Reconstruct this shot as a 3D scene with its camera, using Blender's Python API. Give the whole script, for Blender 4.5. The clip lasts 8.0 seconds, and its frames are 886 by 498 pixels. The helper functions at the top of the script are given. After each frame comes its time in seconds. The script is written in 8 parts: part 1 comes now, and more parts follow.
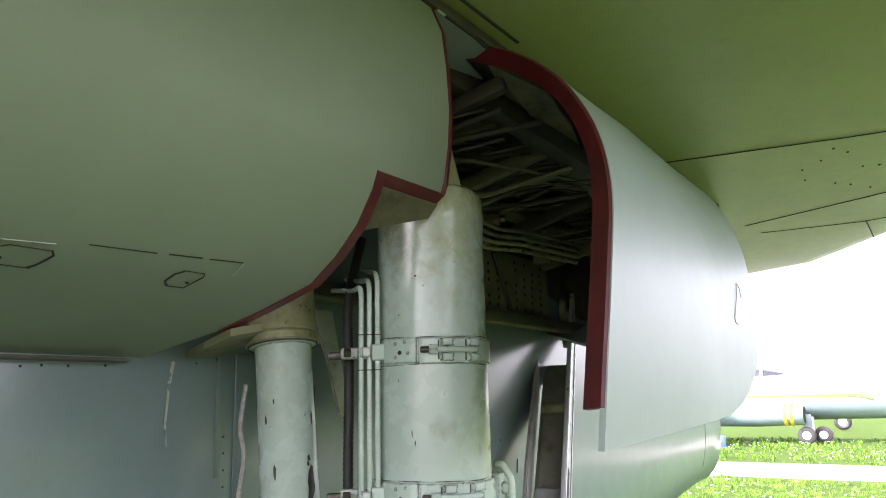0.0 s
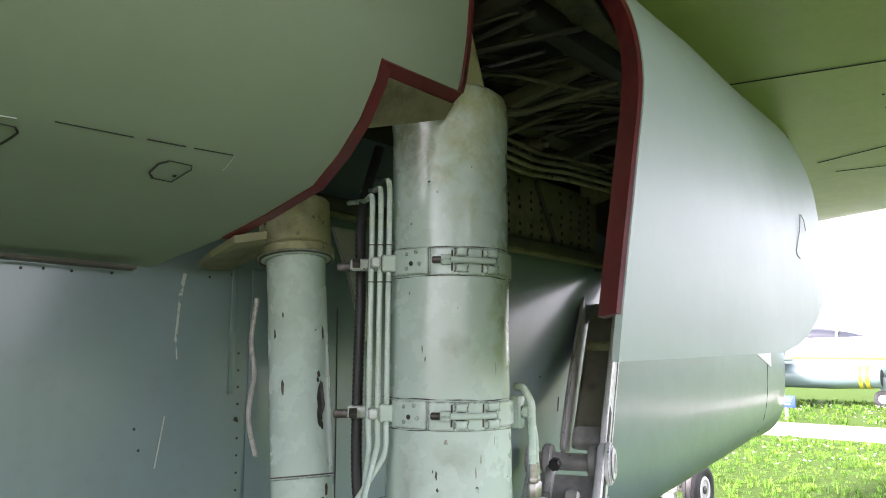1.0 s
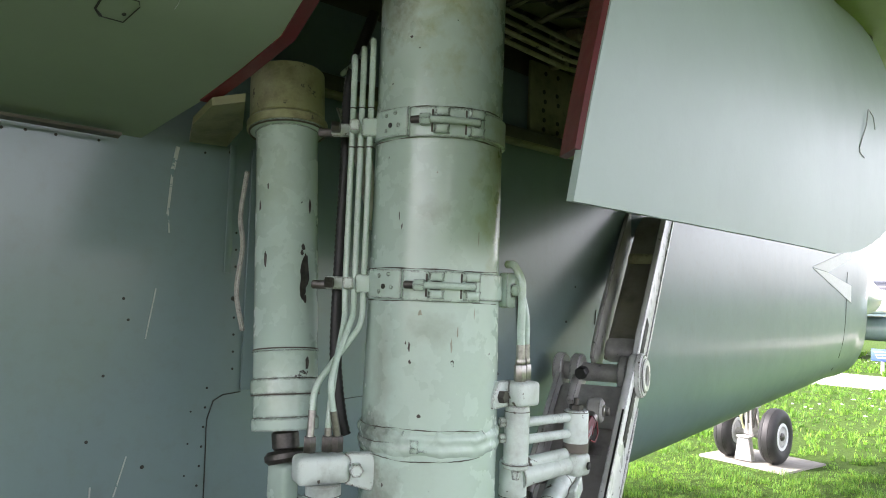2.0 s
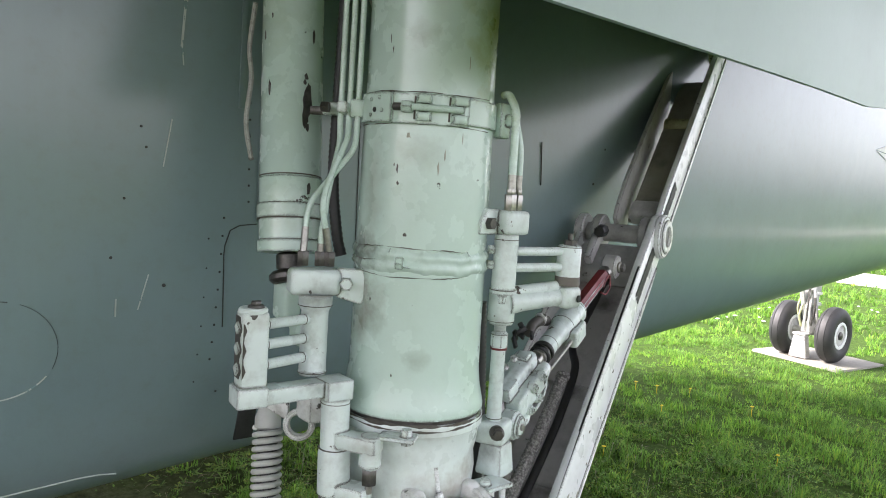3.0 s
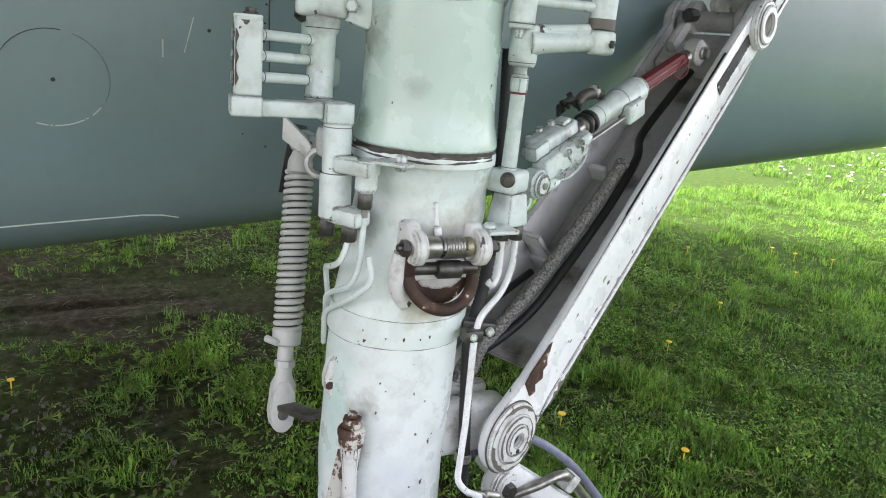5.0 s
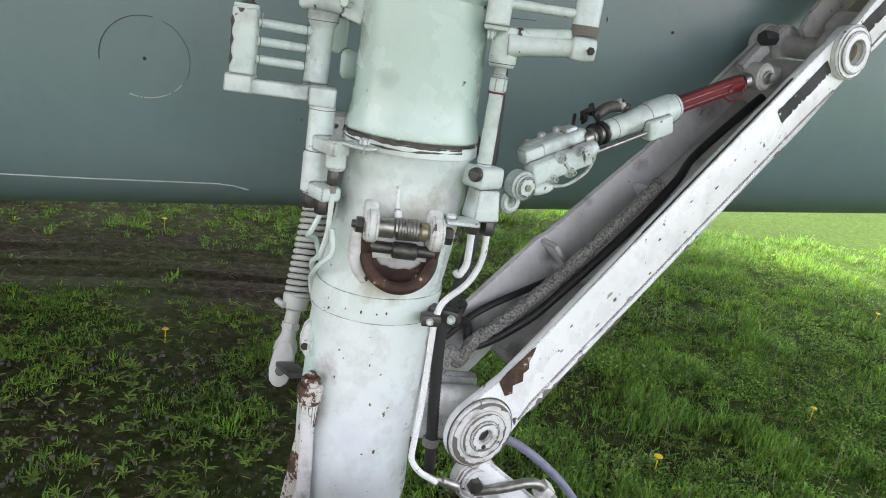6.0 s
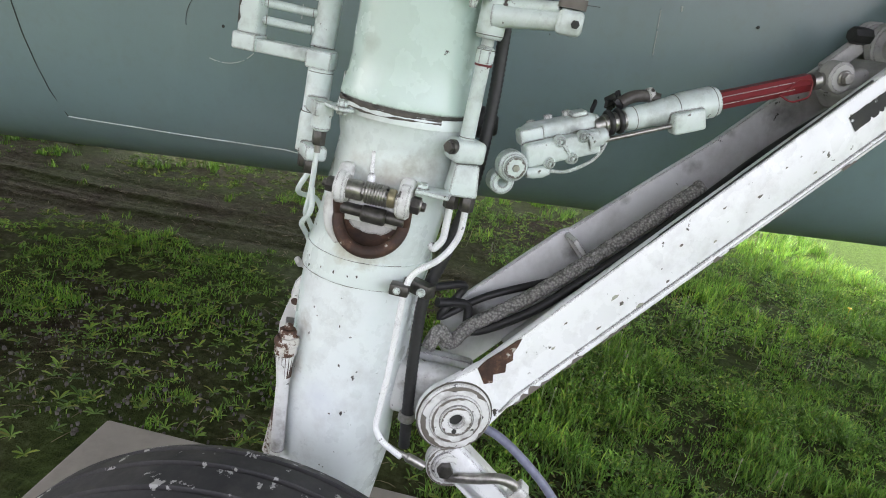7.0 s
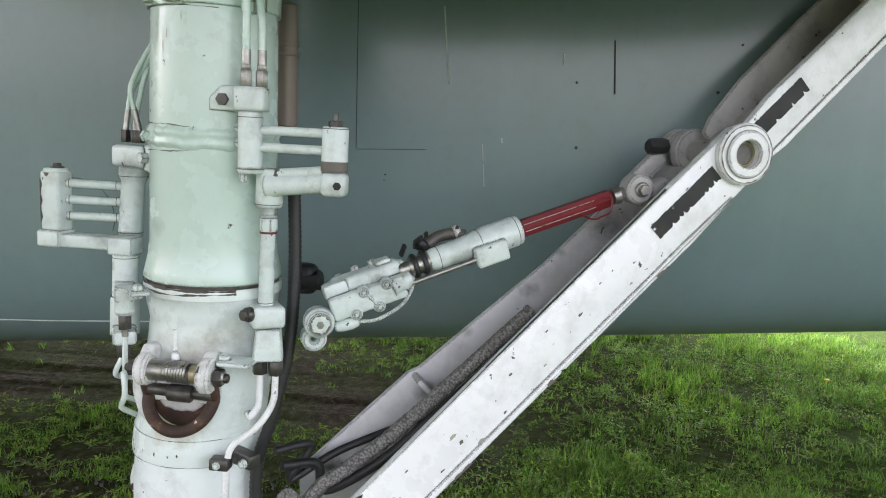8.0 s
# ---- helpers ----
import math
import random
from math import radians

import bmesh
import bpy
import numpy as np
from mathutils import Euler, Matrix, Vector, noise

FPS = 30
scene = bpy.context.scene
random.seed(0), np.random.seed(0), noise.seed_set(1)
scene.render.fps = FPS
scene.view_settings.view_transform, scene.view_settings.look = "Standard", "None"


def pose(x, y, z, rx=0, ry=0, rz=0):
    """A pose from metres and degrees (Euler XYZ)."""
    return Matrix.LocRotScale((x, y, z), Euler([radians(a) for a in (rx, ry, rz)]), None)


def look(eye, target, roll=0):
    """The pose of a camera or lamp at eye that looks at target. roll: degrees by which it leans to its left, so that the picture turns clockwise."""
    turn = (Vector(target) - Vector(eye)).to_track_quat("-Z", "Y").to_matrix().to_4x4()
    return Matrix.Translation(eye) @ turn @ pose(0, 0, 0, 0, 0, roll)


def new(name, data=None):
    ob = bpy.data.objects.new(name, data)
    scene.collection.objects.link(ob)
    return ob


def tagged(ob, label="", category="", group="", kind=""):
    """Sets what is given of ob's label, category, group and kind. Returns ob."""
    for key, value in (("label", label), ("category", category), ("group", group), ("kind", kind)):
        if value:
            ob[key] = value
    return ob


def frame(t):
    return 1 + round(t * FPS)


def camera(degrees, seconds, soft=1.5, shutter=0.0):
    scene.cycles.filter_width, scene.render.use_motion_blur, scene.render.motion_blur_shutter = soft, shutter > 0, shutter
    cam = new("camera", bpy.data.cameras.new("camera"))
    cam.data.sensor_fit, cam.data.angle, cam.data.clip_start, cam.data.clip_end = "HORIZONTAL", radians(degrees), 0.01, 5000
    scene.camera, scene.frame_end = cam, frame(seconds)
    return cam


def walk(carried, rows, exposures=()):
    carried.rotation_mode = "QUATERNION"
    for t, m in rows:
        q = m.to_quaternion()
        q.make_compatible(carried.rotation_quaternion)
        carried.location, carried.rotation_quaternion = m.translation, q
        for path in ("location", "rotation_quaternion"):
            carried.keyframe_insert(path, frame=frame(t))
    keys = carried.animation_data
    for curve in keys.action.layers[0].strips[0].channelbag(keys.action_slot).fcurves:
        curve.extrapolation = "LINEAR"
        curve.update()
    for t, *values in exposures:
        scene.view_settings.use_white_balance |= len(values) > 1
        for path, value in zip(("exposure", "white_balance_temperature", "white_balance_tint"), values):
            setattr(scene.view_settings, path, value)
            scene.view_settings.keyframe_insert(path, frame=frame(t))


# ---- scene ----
cam = camera(62.4, 8.0, 1.0)
PATH = [
    (0, (0.19, 0.278, 1.916), (-0.933, 1.883, 2.321), -1.3),
    (0.5, (0.194, 0.332, 1.896), (-0.979, 1.912, 2.252), -1.0),
    (1, (0.189, 0.402, 1.861), (-1.089, 1.914, 2.145), 0.3),
    (1.2, (0.185, 0.433, 1.838), (-1.142, 1.907, 2.091), 0.7),
    (2.3, (0.282, 0.597, 1.739), (-1.213, 1.925, 1.768), 2.5),
    (2.5, (0.311, 0.614, 1.721), (-1.204, 1.918, 1.659), 3.2),
    (3, (0.324, 0.627, 1.677), (-1.234, 1.869, 1.507), 3.7),
    (3.5, (0.322, 0.625, 1.628), (-1.268, 1.807, 1.351), 3.3),
    (4, (0.331, 0.64, 1.581), (-1.266, 1.766, 1.157), 4.0),
    (4.5, (0.363, 0.675, 1.543), (-1.242, 1.743, 1.01), 4.5),
    (5, (0.435, 0.804, 1.51), (-1.264, 1.699, 0.951), 5.5),
    (5.2, (0.468, 0.865, 1.503), (-1.286, 1.637, 0.93), 6.0),
    (6.3, (0.624, 1.221, 1.514), (-1.286, 1.448, 0.965), 9.6),
    (6.5, (0.613, 1.299, 1.509), (-1.305, 1.404, 0.95), 10.1),
    (7, (0.614, 1.448, 1.507), (-1.284, 1.308, 0.892), 11.4),
    (7.3, (0.621, 1.548, 1.508), (-1.295, 1.309, 0.987), 10.9),
    (7.5, (0.6, 1.617, 1.535), (-1.319, 1.324, 1.054), 8.4),
    (7.6, (0.592, 1.654, 1.546), (-1.333, 1.341, 1.106), 5.7),
    (8, (0.577, 1.728, 1.596), (-1.391, 1.547, 1.29), 3.1),
]
EXPOSURE = [(0, 2.96, 6480, 29), (0.6, 2.92, 6480, 28), (1.2, 2.84, 6450, 26), (2.5, 2.49, 6520, 19), (4, 2.53, 6530, 19), (5, 2.60, 6550, 19), (8, 2.57, 6590, 20)]
walk(cam, [(t, look(eye, target, roll)) for t, eye, target, roll in PATH], EXPOSURE)

# ---------------------------------------------------------------- light
SUN_AZ, SUN_EL = 219.0, 40.0   # degrees: compass turn from +y towards +x, height


def build_world():
    world = bpy.data.worlds.new("bright_cloudy_sky")
    scene.world = world
    world.use_nodes = True
    nt = world.node_tree
    nt.nodes.clear()
    sky = nt.nodes.new("ShaderNodeTexSky")
    sky.sky_type = 'NISHITA'
    sky.sun_disc = False
    sky.sun_elevation = radians(SUN_EL)
    sky.sun_rotation = radians(SUN_AZ)
    sky.air_density, sky.dust_density, sky.ozone_density = 1.0, 3.0, 1.0
    hsv = nt.nodes.new("ShaderNodeHueSaturation")
    hsv.inputs["Saturation"].default_value = 0.28
    bg = nt.nodes.new("ShaderNodeBackground")
    bg.inputs["Strength"].default_value = 0.15
    out = nt.nodes.new("ShaderNodeOutputWorld")
    nt.links.new(sky.outputs[0], hsv.inputs["Color"])
    nt.links.new(hsv.outputs[0], bg.inputs["Color"])
    nt.links.new(bg.outputs[0], out.inputs["Surface"])
    data = bpy.data.lights.new("sun", 'SUN')
    data.energy, data.angle, data.color = 2.55, radians(10), (1.0, 0.96, 0.9)
    lamp = new("sun", data)
    a, e = radians(SUN_AZ), radians(SUN_EL)
    way = Vector((math.sin(a) * math.cos(e), math.cos(a) * math.cos(e), math.sin(e)))
    lamp.matrix_world = look(way * 50, (0, 0, 0))


build_world()

# ---------------------------------------------------------------- materials


def ramp(nt, fac, stops):
    r = nt.nodes.new("ShaderNodeValToRGB")
    el = r.color_ramp.elements
    while len(el) < len(stops):
        el.new(0.5)
    for e, (p, c) in zip(el, stops):
        e.position = p
        e.color = (c, c, c, 1) if isinstance(c, (int, float)) else (*c, 1)
    nt.links.new(fac, r.inputs[0])
    return r.outputs[0]


def noise_tex(nt, vec, scale, detail=4.0, rough=0.55, stretch=None):
    if stretch:
        m = nt.nodes.new("ShaderNodeMapping")
        m.inputs["Scale"].default_value = stretch
        nt.links.new(vec, m.inputs["Vector"])
        vec = m.outputs[0]
    n = nt.nodes.new("ShaderNodeTexNoise")
    n.inputs["Scale"].default_value = scale
    n.inputs["Detail"].default_value = detail
    n.inputs["Roughness"].default_value = rough
    nt.links.new(vec, n.inputs["Vector"])
    return n.outputs["Fac"]


def mix(nt, fac, a, b, mode='MIX'):
    m = nt.nodes.new("ShaderNodeMix")
    m.data_type, m.blend_type = 'RGBA', mode
    for sock, v in ((m.inputs[0], fac), (m.inputs[6], a), (m.inputs[7], b)):
        if isinstance(v, (int, float)):
            sock.default_value = v
        elif isinstance(v, tuple):
            sock.default_value = (*v, 1)
        else:
            nt.links.new(v, sock)
    return m.outputs[2]


def base_mat(name):
    m = bpy.data.materials.new(name)
    m.use_nodes = True
    nt = m.node_tree
    b = nt.nodes["Principled BSDF"]
    tc = nt.nodes.new("ShaderNodeTexCoord")
    return m, nt, b, tc.outputs["Object"]


def bump(nt, b, height, strength, distance):
    n = nt.nodes.new("ShaderNodeBump")
    n.inputs["Strength"].default_value = strength
    n.inputs["Distance"].default_value = distance
    nt.links.new(height, n.inputs["Height"])
    nt.links.new(n.outputs[0], b.inputs["Normal"])


def paint(name, colour, rough=0.4, vary=0.12, dirt=(0.12, 0.11, 0.07), dirt_amount=0.25, chips=0.0, chip_colour=(0.05, 0.045, 0.04),
          streaks=0.0, lichen=0.0, metal=0.0, coat=0.0, chip_scale=23, stains_and_light=(), fine_dirt=0.10, edges=0.0, patchy=1.0, dirt_scale=9):
    """Weathered paint: broad fading, rain streaks, fine grime, chips through to the metal or primer."""
    m, nt, b, vec = base_mat(name)
    broad = noise_tex(nt, vec, 2.3, 3, 0.6)
    fine = noise_tex(nt, vec, 38, 5, 0.65)
    light = tuple(min(1, c * (1 + vary)) for c in colour)
    dark = tuple(c * (1 - vary) for c in colour)
    col = mix(nt, ramp(nt, broad, [(0.3, 0.0), (0.7, 1.0)]), dark, light)
    grime = ramp(nt, noise_tex(nt, vec, dirt_scale, 6, 0.7), [(0.48, 0.0), (0.78, dirt_amount)])
    col = mix(nt, grime, col, dirt)
    col = mix(nt, ramp(nt, fine, [(0.3, fine_dirt), (0.5, 0.0)]), col, dirt)
    if streaks:
        st = ramp(nt, noise_tex(nt, vec, 14, 4, 0.6, (1, 1, 0.06)), [(0.56, 0.0), (0.72, streaks)])
        col = mix(nt, st, col, tuple(min(1, c * 1.5 + 0.05) for c in colour))
        st2 = ramp(nt, noise_tex(nt, vec, 21, 4, 0.6, (1, 1, 0.09)), [(0.6, 0.0), (0.8, streaks)])
        col = mix(nt, st2, col, dirt)
    if lichen:
        li = ramp(nt, noise_tex(nt, vec, 5, 5, 0.7), [(0.5, 0.0), (0.72, lichen)])
        col = mix(nt, li, col, (0.20, 0.21, 0.06))
    if stains_and_light:
        wob = noise_tex(nt, vec, 26, 5, 0.65)
    for centre, size, tint, amount in stains_and_light:
        # a ragged-edged blot: oily smears, plus painted reflections and shade on the legs
        mp = nt.nodes.new("ShaderNodeMapping")
        mp.vector_type = 'TEXTURE'
        mp.inputs["Location"].default_value, mp.inputs["Scale"].default_value = centre, tuple(1.55 * c for c in size)
        nt.links.new(vec, mp.inputs["Vector"])
        ln = nt.nodes.new("ShaderNodeVectorMath")
        ln.operation = 'LENGTH'
        nt.links.new(mp.outputs[0], ln.inputs[0])
        ad = nt.nodes.new("ShaderNodeMath")
        ad.operation = 'ADD'
        nt.links.new(ln.outputs["Value"], ad.inputs[0])
        nt.links.new(wob, ad.inputs[1])
        col = mix(nt, ramp(nt, ad.outputs[0], [(0.45, amount), (1.0, 0.0)]), col, tint)
    rgh = ramp(nt, noise_tex(nt, vec, 17, 4, 0.6), [(0.25, max(0.05, rough - 0.1 * patchy)), (0.75, min(1, rough + 0.15 * patchy))])
    if chips:
        c1 = noise_tex(nt, vec, chip_scale, 7, 0.62)
        chip = ramp(nt, c1, [(0.705 - 0.09 * chips, 0.0), (0.72 - 0.09 * chips, 1.0)])
        col = mix(nt, chip, col, chip_colour)
    if edges:
        # paint knocked off raised edges
        geo = nt.nodes.new("ShaderNodeNewGeometry")
        bev = nt.nodes.new("ShaderNodeBevel")
        bev.samples = 4
        bev.inputs["Radius"].default_value = 0.0055
        dot = nt.nodes.new("ShaderNodeVectorMath")
        dot.operation = 'DOT_PRODUCT'
        nt.links.new(geo.outputs["Normal"], dot.inputs[0])
        nt.links.new(bev.outputs[0], dot.inputs[1])
        ed = ramp(nt, dot.outputs["Value"], [(0.88, 0.42), (0.99, 0.0)])
        ea = nt.nodes.new("ShaderNodeMath")
        ea.operation = 'ADD'
        nt.links.new(ed, ea.inputs[0])
        nt.links.new(noise_tex(nt, vec, 70, 6, 0.65), ea.inputs[1])
        col = mix(nt, ramp(nt, ea.outputs[0], [(0.84 - 0.06 * edges, 0.0), (0.86 - 0.06 * edges, 0.9)]), col, chip_colour)
    nt.links.new(col, b.inputs["Base Color"])
    nt.links.new(rgh, b.inputs["Roughness"])
    b.inputs["Metallic"].default_value = metal
    b.inputs["Coat Weight"].default_value = coat
    b.inputs["Coat Roughness"].default_value = 0.16
    bump(nt, b, noise_tex(nt, vec, 120, 3, 0.5), 0.08, 0.002)
    return m


def plain(name, colour, rough=0.5, metal=0.0, vary=0.25, scale=60, relief=0.2):
    m, nt, b, vec = base_mat(name)
    n = noise_tex(nt, vec, scale, 5, 0.65)
    col = mix(nt, ramp(nt, n, [(0.3, 0.0), (0.7, 1.0)]), tuple(c * (1 - vary) for c in colour), tuple(min(1, c * (1 + vary)) for c in colour))
    nt.links.new(col, b.inputs["Base Color"])
    b.inputs["Roughness"].default_value = rough
    b.inputs["Metallic"].default_value = metal
    bump(nt, b, n, relief, 0.002)
    return m


def rusty(name, flake=0.62):
    m, nt, b, vec = base_mat(name)
    n = noise_tex(nt, vec, 30, 7, 0.7)
    col = ramp(nt, n, [(0.3, (0.016, 0.009, 0.007)), (flake - 0.10, (0.05, 0.024, 0.015)), (flake, (0.10, 0.05, 0.03)), (flake + 0.03, (0.55, 0.54, 0.50))])
    nt.links.new(col, b.inputs["Base Color"])
    b.inputs["Roughness"].default_value = 0.7
    bump(nt, b, n, 0.5, 0.003)
    return m


def braid(name):
    m, nt, b, vec = base_mat(name)
    w = nt.nodes.new("ShaderNodeTexVoronoi")
    w.inputs["Scale"].default_value = 240
    nt.links.new(vec, w.inputs["Vector"])
    col = ramp(nt, w.outputs["Distance"], [(0.15, (0.36, 0.35, 0.335)), (0.8, (0.11, 0.105, 0.10))])
    nt.links.new(col, b.inputs["Base Color"])
    b.inputs["Roughness"].default_value = 0.55
    bump(nt, b, w.outputs["Distance"], 0.8, 0.003)
    return m


def soil_mat():
    m, nt, b, vec = base_mat("grassy_soil")
    n1 = noise_tex(nt, vec, 0.8, 5, 0.6)
    n2 = noise_tex(nt, vec, 22, 6, 0.7)
    earth = ramp(nt, n2, [(0.3, (0.016, 0.011, 0.007)), (0.5, (0.046, 0.034, 0.022)), (0.62, (0.080, 0.062, 0.045)), (0.78, (0.15, 0.128, 0.10))])
    turf = ramp(nt, n2, [(0.3, (0.02, 0.04, 0.008)), (0.7, (0.07, 0.125, 0.022))])
    sep = nt.nodes.new("ShaderNodeSeparateXYZ")
    nt.links.new(vec, sep.inputs[0])
    # turf takes over from bare earth some metres away from the parked aircraft
    far = nt.nodes.new("ShaderNodeMapRange")
    far.inputs[1].default_value, far.inputs[2].default_value = 2.0, 6.0
    nt.links.new(sep.outputs[1], far.inputs[0])
    add = nt.nodes.new("ShaderNodeMath")
    add.operation = 'ADD'
    nt.links.new(ramp(nt, n1, [(0.35, 0.0), (0.65, 0.8)]), add.inputs[0])
    nt.links.new(far.outputs[0], add.inputs[1])
    nt.links.new(mix(nt, add.outputs[0], earth, turf), b.inputs["Base Color"])
    b.inputs["Roughness"].default_value = 1.0
    b.inputs["Specular IOR Level"].default_value = 0.1
    bump(nt, b, n2, 0.9, 0.03)
    return m


def blade_mat(name, low, high):
    m, nt, b, vec = base_mat(name)
    geo = nt.nodes.new("ShaderNodeNewGeometry")
    col = ramp(nt, geo.outputs["Random Per Island"], [(0.0, low), (0.8, high), (0.93, (high[0] * 1.5, high[1] * 1.1, high[2])), (1.0, (0.17, 0.14, 0.06))])
    big = ramp(nt, noise_tex(nt, vec, 1.1, 3, 0.5), [(0.3, (0.7, 0.75, 0.8)), (0.7, (1.2, 1.2, 0.95))])
    tuft = ramp(nt, noise_tex(nt, vec, 7, 3, 0.6), [(0.3, 0.6), (0.7, 1.35)])
    col = mix(nt, 1.0, mix(nt, 1.0, col, big, 'MULTIPLY'), tuft, 'MULTIPLY')
    nt.links.new(col, b.inputs["Base Color"])
    b.inputs["Roughness"].default_value = 0.6
    tr = nt.nodes.new("ShaderNodeBsdfTranslucent")
    nt.links.new(col, tr.inputs["Color"])
    mx = nt.nodes.new("ShaderNodeMixShader")
    mx.inputs[0].default_value = 0.42
    nt.links.new(b.outputs[0], mx.inputs[1])
    nt.links.new(tr.outputs[0], mx.inputs[2])
    nt.links.new(mx.outputs[0], nt.nodes["Material Output"].inputs["Surface"])
    return m


# the olive tint mixes yellowed paint with green bounced off the grass
OIL, OLIVE_TINT, EARTHY = (0.05, 0.042, 0.033), (0.20, 0.22, 0.035), (0.17, 0.12, 0.07)
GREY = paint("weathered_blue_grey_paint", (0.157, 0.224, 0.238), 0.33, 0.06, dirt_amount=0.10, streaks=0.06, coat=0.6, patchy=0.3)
# fairing and wing undersides carry green light from the grass in their colour
BELLY = paint("grass_lit_fairing_paint", (0.232, 0.306, 0.216), 0.58, 0.045, dirt_amount=0.03, fine_dirt=0.03, coat=0.0, patchy=0.3)
# brighter copy of the fairing grey, for the side that catches the sky
DOOR = paint("sky_lit_fairing_paint", (0.330, 0.430, 0.405), 0.46, 0.05, dirt_amount=0.05, fine_dirt=0.03, coat=0.05, patchy=0.2)
WING = paint("grass_lit_wing_paint", (0.345, 0.42, 0.165), 0.36, 0.06, dirt_amount=0.08, patchy=0.4)
# first blot paints grass reflection; second mixes yellowing with the well's shade
LEG_GREEN = paint("pale_mint_gloss_paint", (0.51, 0.645, 0.585), 0.24, 0.025, dirt=(0.16, 0.15, 0.09), dirt_amount=0.04, chips=0.12, coat=0.35, fine_dirt=0.05, edges=0.5, stains_and_light=(
    ((-0.45, 1.335, 1.93), (0.13, 0.12, 0.24), (0.30, 0.34, 0.06), 0.9), ((-0.47, 1.22, 2.30), (0.34, 0.34, 0.30), (0.33, 0.34, 0.13), 1.0), ((-0.47, 1.29, 2.25), (0.10, 0.10, 0.06), OLIVE_TINT, 0.5), ((-0.52, 1.17, 2.16), (0.06, 0.04, 0.10), OIL, 0.5),
    ((-0.535, 1.17, 1.575), (0.065, 0.05, 0.05), OIL, 0.95), ((-0.525, 1.17, 1.50), (0.06, 0.045, 0.09), (0.17, 0.14, 0.105), 0.75), ((-0.52, 1.17, 1.66), (0.03, 0.03, 0.16), (0.24, 0.22, 0.17), 0.4),
    ((-0.45, 1.20, 1.72), (0.05, 0.05, 0.035), (0.22, 0.22, 0.17), 0.5), ((-0.44, 1.33, 1.60), (0.05, 0.05, 0.10), (0.30, 0.29, 0.25), 0.4), ((-0.46, 1.195, 1.87), (0.035, 0.035, 0.03), (0.20, 0.20, 0.13), 0.6),
    ((-0.45, 1.21, 1.44), (0.03, 0.03, 0.022), (0.25, 0.28, 0.24), 0.6), ((-0.76, 1.10, 1.93), (0.10, 0.10, 0.10), OLIVE_TINT, 0.25), ((-0.71, 1.12, 1.62), (0.08, 0.08, 0.06), OLIVE_TINT, 0.25)))
LEG_OLD = paint("yellowed_green_paint", (0.36, 0.37, 0.20), 0.40, 0.14, dirt=(0.06, 0.047, 0.018), dirt_amount=0.95, dirt_scale=15, chips=0.7, lichen=0.55, chip_scale=34)
LEG_MINT = paint("mint_white_gloss_paint", (0.69, 0.77, 0.75), 0.28, 0.05, dirt=(0.2, 0.18, 0.13), dirt_amount=0.25, chips=0.25, coat=0.2, chip_scale=40, stains_and_light=(
    ((-0.43, 1.26, 1.255), (0.05, 0.11, 0.05), (0.26, 0.21, 0.16), 0.7), ((-0.43, 1.25, 1.135), (0.05, 0.07, 0.035), (0.30, 0.22, 0.09), 0.85), ((-0.44, 1.335, 1.27), (0.06, 0.06, 0.07), (0.20, 0.17, 0.14), 0.75), ((-0.50, 1.17, 1.26), (0.06, 0.05, 0.08), (0.18, 0.16, 0.12), 0.5), ((-0.44, 1.23, 1.345), (0.05, 0.05, 0.02), EARTHY, 0.5)))
LEG_WHITE = paint("chipped_white_gloss_paint", (0.80, 0.82, 0.83), 0.28, 0.05, dirt=(0.20, 0.18, 0.15), dirt_amount=0.3, dirt_scale=16, chips=0.42, coat=0.2, chip_scale=44, fine_dirt=0.02, edges=1.0, stains_and_light=(
    ((-0.447, 1.15, 0.985), (0.045, 0.055, 0.05), EARTHY, 0.95), ((-0.55, 1.11, 1.53), (0.05, 0.06, 0.03), OIL, 0.45), ((-0.44, 1.35, 1.60), (0.03, 0.05, 0.05), OIL, 0.5), ((-0.50, 1.14, 1.25), (0.06, 0.05, 0.03), OIL, 0.6),
    ((-0.57, 1.58, 1.37), (0.06, 0.08, 0.05), OIL, 0.7), ((-0.52, 1.46, 1.31), (0.04, 0.05, 0.035), OIL, 0.65), ((-0.67, 1.83, 1.48), (0.05, 0.05, 0.04), OIL, 0.4), ((-0.45, 1.37, 1.30), (0.05, 0.05, 0.03), OIL, 0.5), ((-0.45, 1.37, 1.47), (0.04, 0.04, 0.025), OIL, 0.4)))
# mint and blue-grey blots put reflected colour and shading into the white
LEG_LOWER = paint("worn_white_leg_paint", (0.73, 0.79, 0.79), 0.28, 0.05, dirt=(0.20, 0.18, 0.15), dirt_amount=0.3, dirt_scale=16, chips=0.42, coat=0.2, chip_scale=44, fine_dirt=0.02, stains_and_light=(
    ((-0.50, 1.135, 0.96), (0.085, 0.05, 0.20), (0.53, 0.70, 0.65), 0.95), ((-0.53, 1.13, 0.80), (0.09, 0.05, 0.13), (0.62, 0.70, 0.74), 0.7), ((-0.43, 1.30, 1.02), (0.03, 0.04, 0.10), (0.62, 0.73, 0.70), 0.5),
    ((-0.447, 1.15, 0.985), (0.045, 0.055, 0.05), EARTHY, 0.9), ((-0.45, 1.16, 0.90), (0.02, 0.03, 0.07), (0.40, 0.33, 0.25), 0.6), ((-0.43, 1.22, 0.87), (0.03, 0.06, 0.05), (0.55, 0.60, 0.66), 0.5)))
